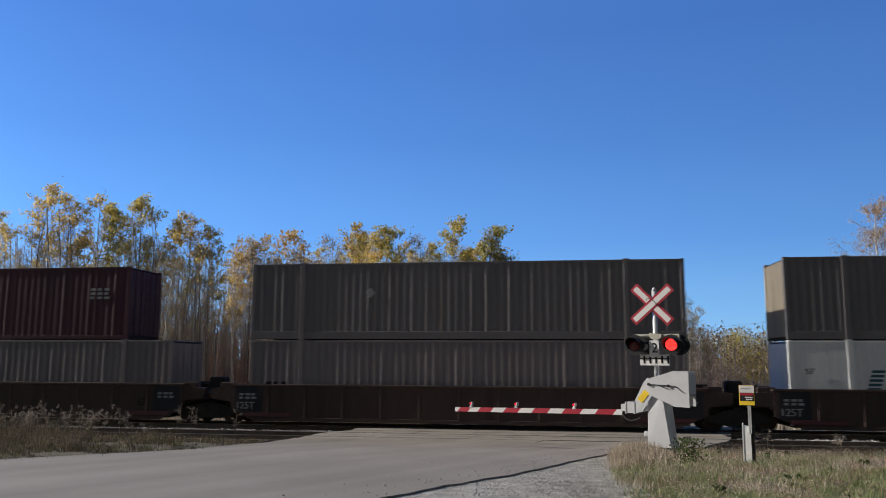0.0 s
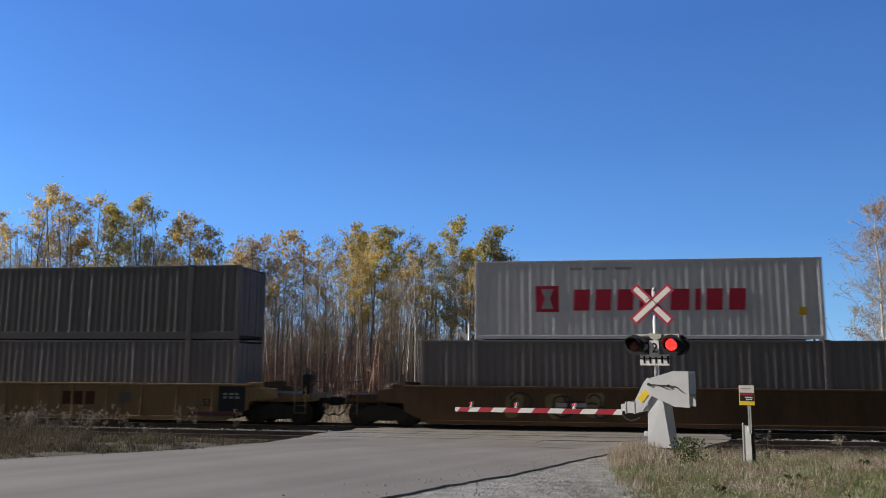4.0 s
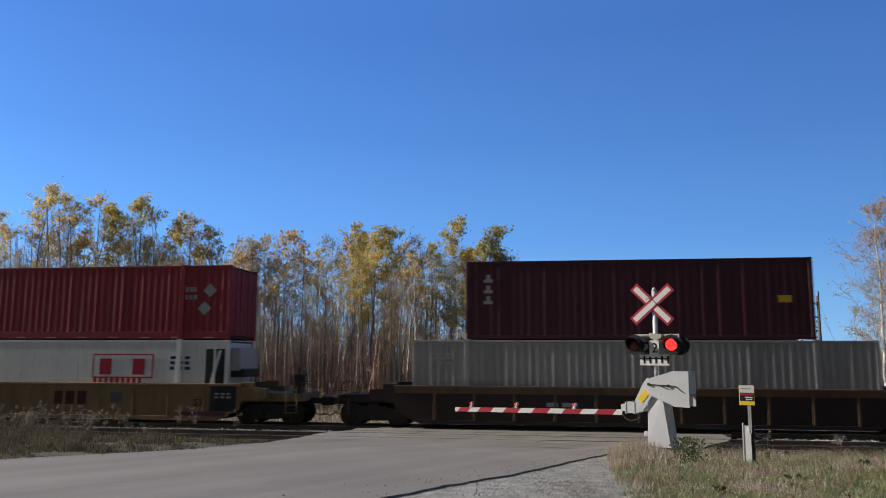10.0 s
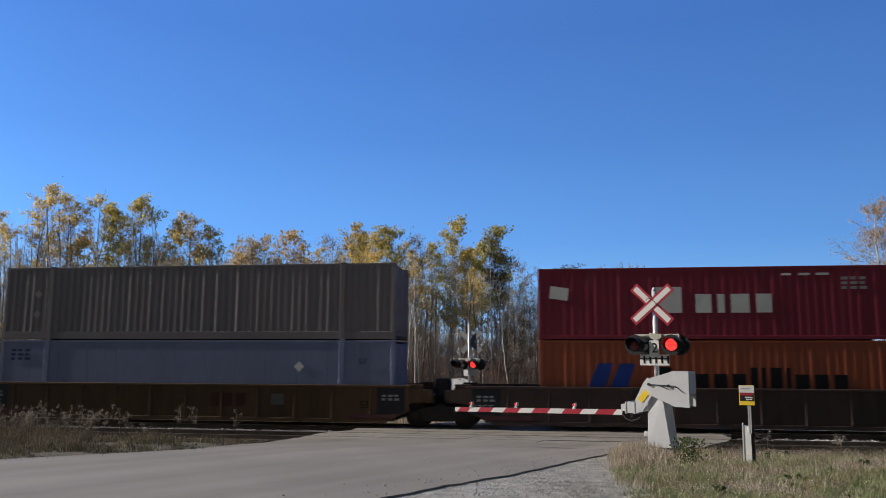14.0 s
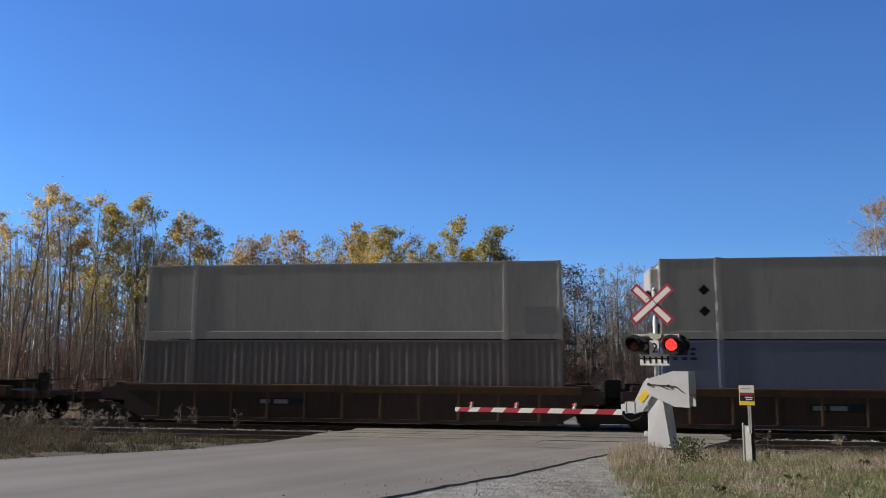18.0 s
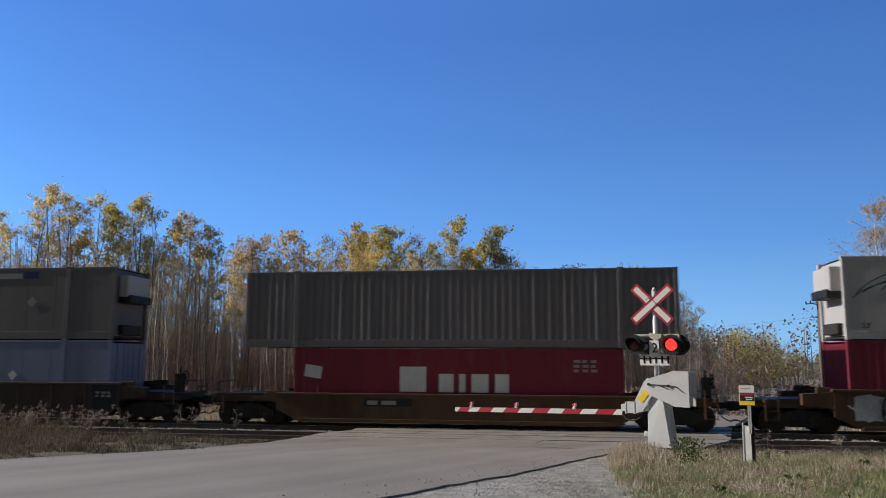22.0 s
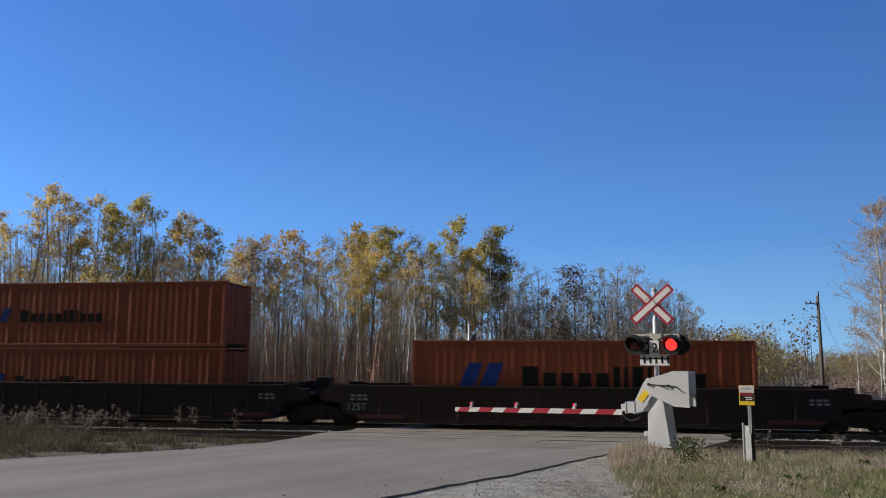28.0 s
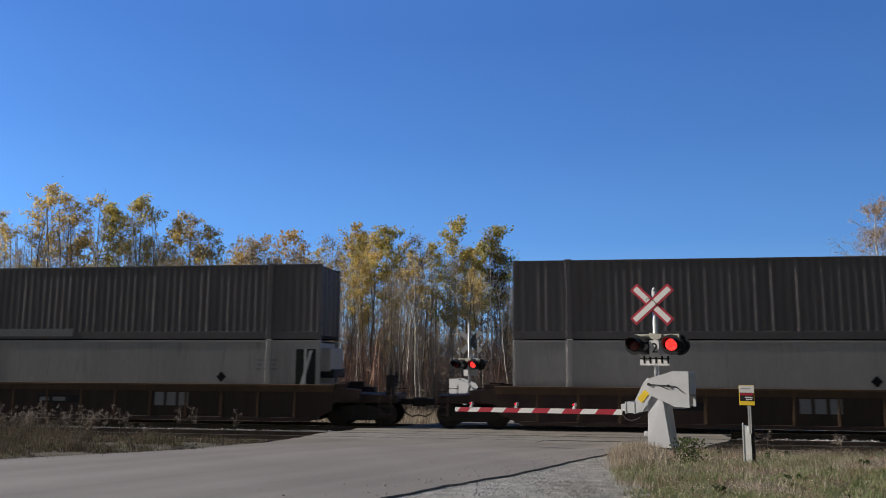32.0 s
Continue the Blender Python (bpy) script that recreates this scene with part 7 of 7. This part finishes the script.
grass("dry_grass", 1700, 15, patch(tan_field, -0.15, 31.0), (0.08, 0.36), 0.07, grass_dry, "dry tan autumn grass beside the crossing signal", 0.0045, 0.5)
grass("russet_grass", 1500, 15, patch(right_field, -0.02, 47.0), (0.08, 0.32), 0.07, russet_grass, "reddish dead grass in the verge", 0.004, 0.4)
grass("dry_grass", 700, 24, dead_clump, (0.15, 0.46), 0.10, grass_dry, "clump of tall bleached grass by the signal", 0.0045, 0.4)
grass("green_grass", 5200, 16, patch(green_field, -0.35, 63.0), (0.06, 0.24), 0.07, grass_green, "short green and brown grass of the verge", 0.005, 0.6)
grass("dry_grass", 700, 12, left_verge, (0.2, 0.66), 0.08, grass_dry, "tall dry grass between road and track", 0.0055, 0.45)
grass("dead_weeds", 3400, 12, left_verge, (0.25, 0.95), 0.08, brown_weed, "brown dead weeds between road and track", 0.006, 0.25)
grass("green_weeds", 1700, 13, left_verge, (0.1, 0.5), 0.09, rough_green, "green weeds between road and track", 0.007, 0.5)


def far_verge():
    y = rng.uniform(32.6, 45.5)
    x = rng.uniform(-48, 22)
    return None if at(ROAD_L, y) - 0.4 < x < at(ROAD_R, y) + 0.4 else (x, y)


grass("dry_grass", 4200, 6, far_verge, (0.3, 0.95), 0.10, grass_dry, "tall pale dry grass beyond the tracks", 0.014)


# weeds with pale seed heads along the near track
def weeds(name, spots, label):
    paths, radii, cen = [], [], []
    for x, y, h in spots:
        b = np.array([x, y, ground_z(x, y)])
        e = b + np.array([rng.normal(0, 0.06), rng.normal(0, 0.05), h])
        paths.append(np.stack([b, (b + e) / 2 + rng.normal(0, 0.02, 3), e])); radii.append(np.array([0.006, 0.005, 0.003]))
        for j in range(6):
            q = rng.uniform(0.55, 1.0)
            s = b + (e - b) * q
            t_ = s + np.array([rng.normal(0, 0.07), rng.normal(0, 0.07), rng.uniform(0.02, 0.12)])
            paths.append(np.stack([s, t_])); radii.append(np.array([0.004, 0.002]))
            cen.append(t_ + rng.normal(0, 0.028, (24, 3)))
    wv, wf = strands(paths, radii, 3)
    tagged(soup(name, wv, wf, grass_dry), label, "weed", kind="stuff")
    lv = leaf_quads(np.concatenate(cen), 0.024)
    return tagged(soup("seed_heads", lv[0], lv[1], weed_mat), "pale fluffy seed heads of dead weeds", "weed", kind="stuff")


spots = [(x + rng.normal(0, 0.5), y + rng.normal(0, 0.25), rng.uniform(0.7, 1.15)) for x, y in [(-17.5, 22.6)] * 6 + [(-16.3, 22.5)] * 9 + [(-15.2, 22.3)] * 7 + [(-13.9, 22.3)] * 9 + [(-11.2, 22.3)] * 2 + [(-10.4, 22.4)] * 2 + [(-19.0, 22.0)] * 6]
spots += [(x + rng.normal(0, 0.9), y + rng.normal(0, 0.4), h * rng.uniform(0.7, 1.1)) for x, y, h in list(spots) if x < -12.5]
spots += [(rng.uniform(4.5, 9.0), rng.uniform(19.5, 22.4), rng.uniform(0.4, 0.6)) for i in range(7)]


# leafy dark-green weeds in the verge
def leafy(n):
    cen = []
    for i in range(n):
        x, y = (rng.normal(2.62, 0.10), rng.normal(16.9, 0.14)) if i < 12 else (rng.uniform(2.0, 8.5), rng.uniform(12.0, 20.5))
        if x < at(SHOULDER, min(y, 21.5)) + 0.2:
            continue
        h = 0.55 if i < 12 else rng.uniform(0.06, 0.16)
        cen.append(np.array([x, y, ground_z(x, y)]) + np.stack([rng.normal(0, 0.22 * h, 70), rng.normal(0, 0.22 * h, 70), rng.uniform(0.02, h, 70)], 1))
    lv = leaf_quads(np.concatenate(cen), 0.045)
    return tagged(soup("leafy_weeds", lv[0], lv[1], leaves_weed), "small dark green leafy weeds in the verge", "weed", kind="stuff")


def litter(name, n, field, height, size, material, label, share=6):
    """Small leaves and seed scraps caught among the blades, in loose bunches."""
    cen = []
    while len(cen) * share < n:
        p = field()
        if p:
            k = p[2] if len(p) > 2 else 1.0
            cen.append(np.array([p[0], p[1], ground_z(p[0], p[1])]) + np.stack([rng.normal(0, 0.06, share), rng.normal(0, 0.06, share), rng.uniform(0.02, 0.02 + height * max(0.2, k) * rng.uniform(0.5, 1.0), share)], 1))
    lv = leaf_quads(np.concatenate(cen), size)
    return tagged(soup(name, lv[0], lv[1], material), label, "weed", kind="stuff")


litter("grass_seed_heads", 5000, patch(tan_field, -0.3, 12.0), 0.45, 0.022, grass_dry, "pale seed heads among the dry grass")
litter("dead_leaves", 3500, patch(right_field, -0.1, 22.0), 0.36, 0.024, russet_grass, "reddish withered leaves in the verge")
litter("small_weeds", 9000, patch(green_field, -0.2, 52.0), 0.24, 0.028, grass_green, "small green leaves among the grass")
litter("small_weeds", 9000, left_verge, 0.5, 0.05, rough_green, "dull green weed leaves between road and track")
litter("dead_leaves", 9000, left_verge, 0.75, 0.045, brown_weed, "brown withered weed leaves between road and track")
leaves_weed = leaf_mat("weed_leaves", [(0.06, 0.085, 0.035), (0.11, 0.14, 0.06), (0.20, 0.19, 0.10)], 0.3)
leafy(42)
weeds("dead_weeds", spots, "dead standing weeds along the track")


# stones: ballast beside the rails and gravel on the shoulder
def stones(name, n, place, size, material, label):
    ico = [(0, 0, 1), (0.9, 0, 0.3), (0.28, 0.85, 0.3), (-0.72, 0.53, 0.3), (-0.72, -0.53, 0.3), (0.28, -0.85, 0.3), (0, 0, -0.6)]
    fc = np.array([(0, 1, 2), (0, 2, 3), (0, 3, 4), (0, 4, 5), (0, 5, 1), (6, 2, 1), (6, 3, 2), (6, 4, 3), (6, 5, 4), (6, 1, 5)])
    ico = np.array(ico, float)
    pts = np.array([place() for _ in range(n)])
    s = rng.uniform(size[0], size[1], n)
    v = ico[None] * s[:, None, None] * rng.uniform(0.6, 1.3, (n, 1, 3)) + rng.normal(0, 0.12, (n, 7, 3)) * s[:, None, None]
    a = rng.uniform(0, 2 * np.pi, n)
    ca, sa = np.cos(a)[:, None], np.sin(a)[:, None]
    v = np.stack([v[..., 0] * ca - v[..., 1] * sa, v[..., 0] * sa + v[..., 1] * ca, v[..., 2]], -1) + pts[:, None, :]
    f = (fc[None] + 7 * np.arange(n)[:, None, None]).reshape(-1, 3)
    return tagged(soup(name, v.reshape(-1, 3), f, material), label, "stones", kind="stuff")


def on_ballast():
    while True:
        x = rng.uniform(-27, 17)
        y = rng.choice([rng.uniform(23.2, 24.9), rng.uniform(25.1, 26.3), rng.uniform(26.6, 28.7), rng.uniform(30.7, 33.0)])
        if not (at(ROAD_L, y) - 0.1 < x < at(ROAD_R, y) + 0.1):
            z = at([(22.9, -0.42), (23.7, -0.24), (24.3, -0.185), (27.1, -0.19), (27.7, -0.26), (28.3, -0.185), (31.1, -0.19), (31.8, -0.26), (33.2, -0.55)], y)
            return x, y, z + 0.01


def on_shoulder():
    y = 9.5 + 12.0 * rng.random() ** 1.3
    a, b = at(ROAD_R, y), at(SHOULDER, y)
    u = rng.random() ** 0.8
    return a - 0.05 + (b - a + 0.25) * u, y, at(SZ, y) + 0.005


def on_road_edge():
    y = rng.uniform(10.0, 20.0)
    if rng.random() < 0.5:
        return at(ROAD_R, y) - abs(rng.normal(0, 0.8)), y, at(RZ, y) + 0.004
    return at(ROAD_L, y) + abs(rng.normal(0, 0.3)), y, at(RZ, y) + 0.004


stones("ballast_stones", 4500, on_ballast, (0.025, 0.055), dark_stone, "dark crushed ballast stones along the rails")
def on_crest():
    while True:
        x, y = rng.uniform(-27, 17), rng.normal(26.98, 0.10)
        if not (at(ROAD_L, y) - 0.1 < x < at(ROAD_R, y) + 0.1) and noise.noise(Vector((x * 0.7, 0.0, 3.0))) > (0.0 if x > 9 else -0.25):
            return x, y, -0.06 - 0.9 * abs(y - 26.98) * 0.3 + abs(rng.normal(0, 0.02))


# the crest's sunlight is put into its paler stone colour
stones("ballast_stones", 2800, on_crest, (0.02, 0.045), sunlit_stone_mat, "pale sunlit ballast stones heaped between the tracks")
def on_heap():
    while True:
        x, y, z = on_shoulder()
        if y < 13.5 and x > at(SHOULDER, y) - 1.6 * rng.random():
            return x, y, z + 0.01


stones("gravel_stones", 3200, on_heap, (0.010, 0.022), gravel_mat, "coarser loose gravel at the edge of the grass")
stones("gravel_stones", 12000, on_shoulder, (0.005, 0.015), gravel_mat, "loose grey gravel on the road shoulder")
stones("loose_stones", 420, on_road_edge, (0.008, 0.02), gravel_mat, "small stray stones on the asphalt")


# ---------- all that moves ----------
def motions():
    for thing, s, z in moving:
        walk(thing, [(t, pose(s + V * t, FAR_TRACK, z)) for t in (0.0, 16.0, END)])
    step = 1.0 / FPS
    turn = math.degrees(V * step / WHEEL_R)
    for w, x, s in wheelsets:
        first = max(0, int((-27.0 - s) / V / step))
        last = min(int(END * FPS), int((17.0 - s) / V / step))
        rows = [(0.0, pose(x, 0, WHEEL_R))] if first > 0 else []
        for k in range(first, max(first, last) + 1):
            rows.append((k * step, pose(x, 0, WHEEL_R) @ Matrix.Rotation(radians(turn * (k - first)), 4, "Y")))
        if rows[-1][0] < END:
            rows.append((END, rows[-1][1]))
        walk(w, rows)


motions()
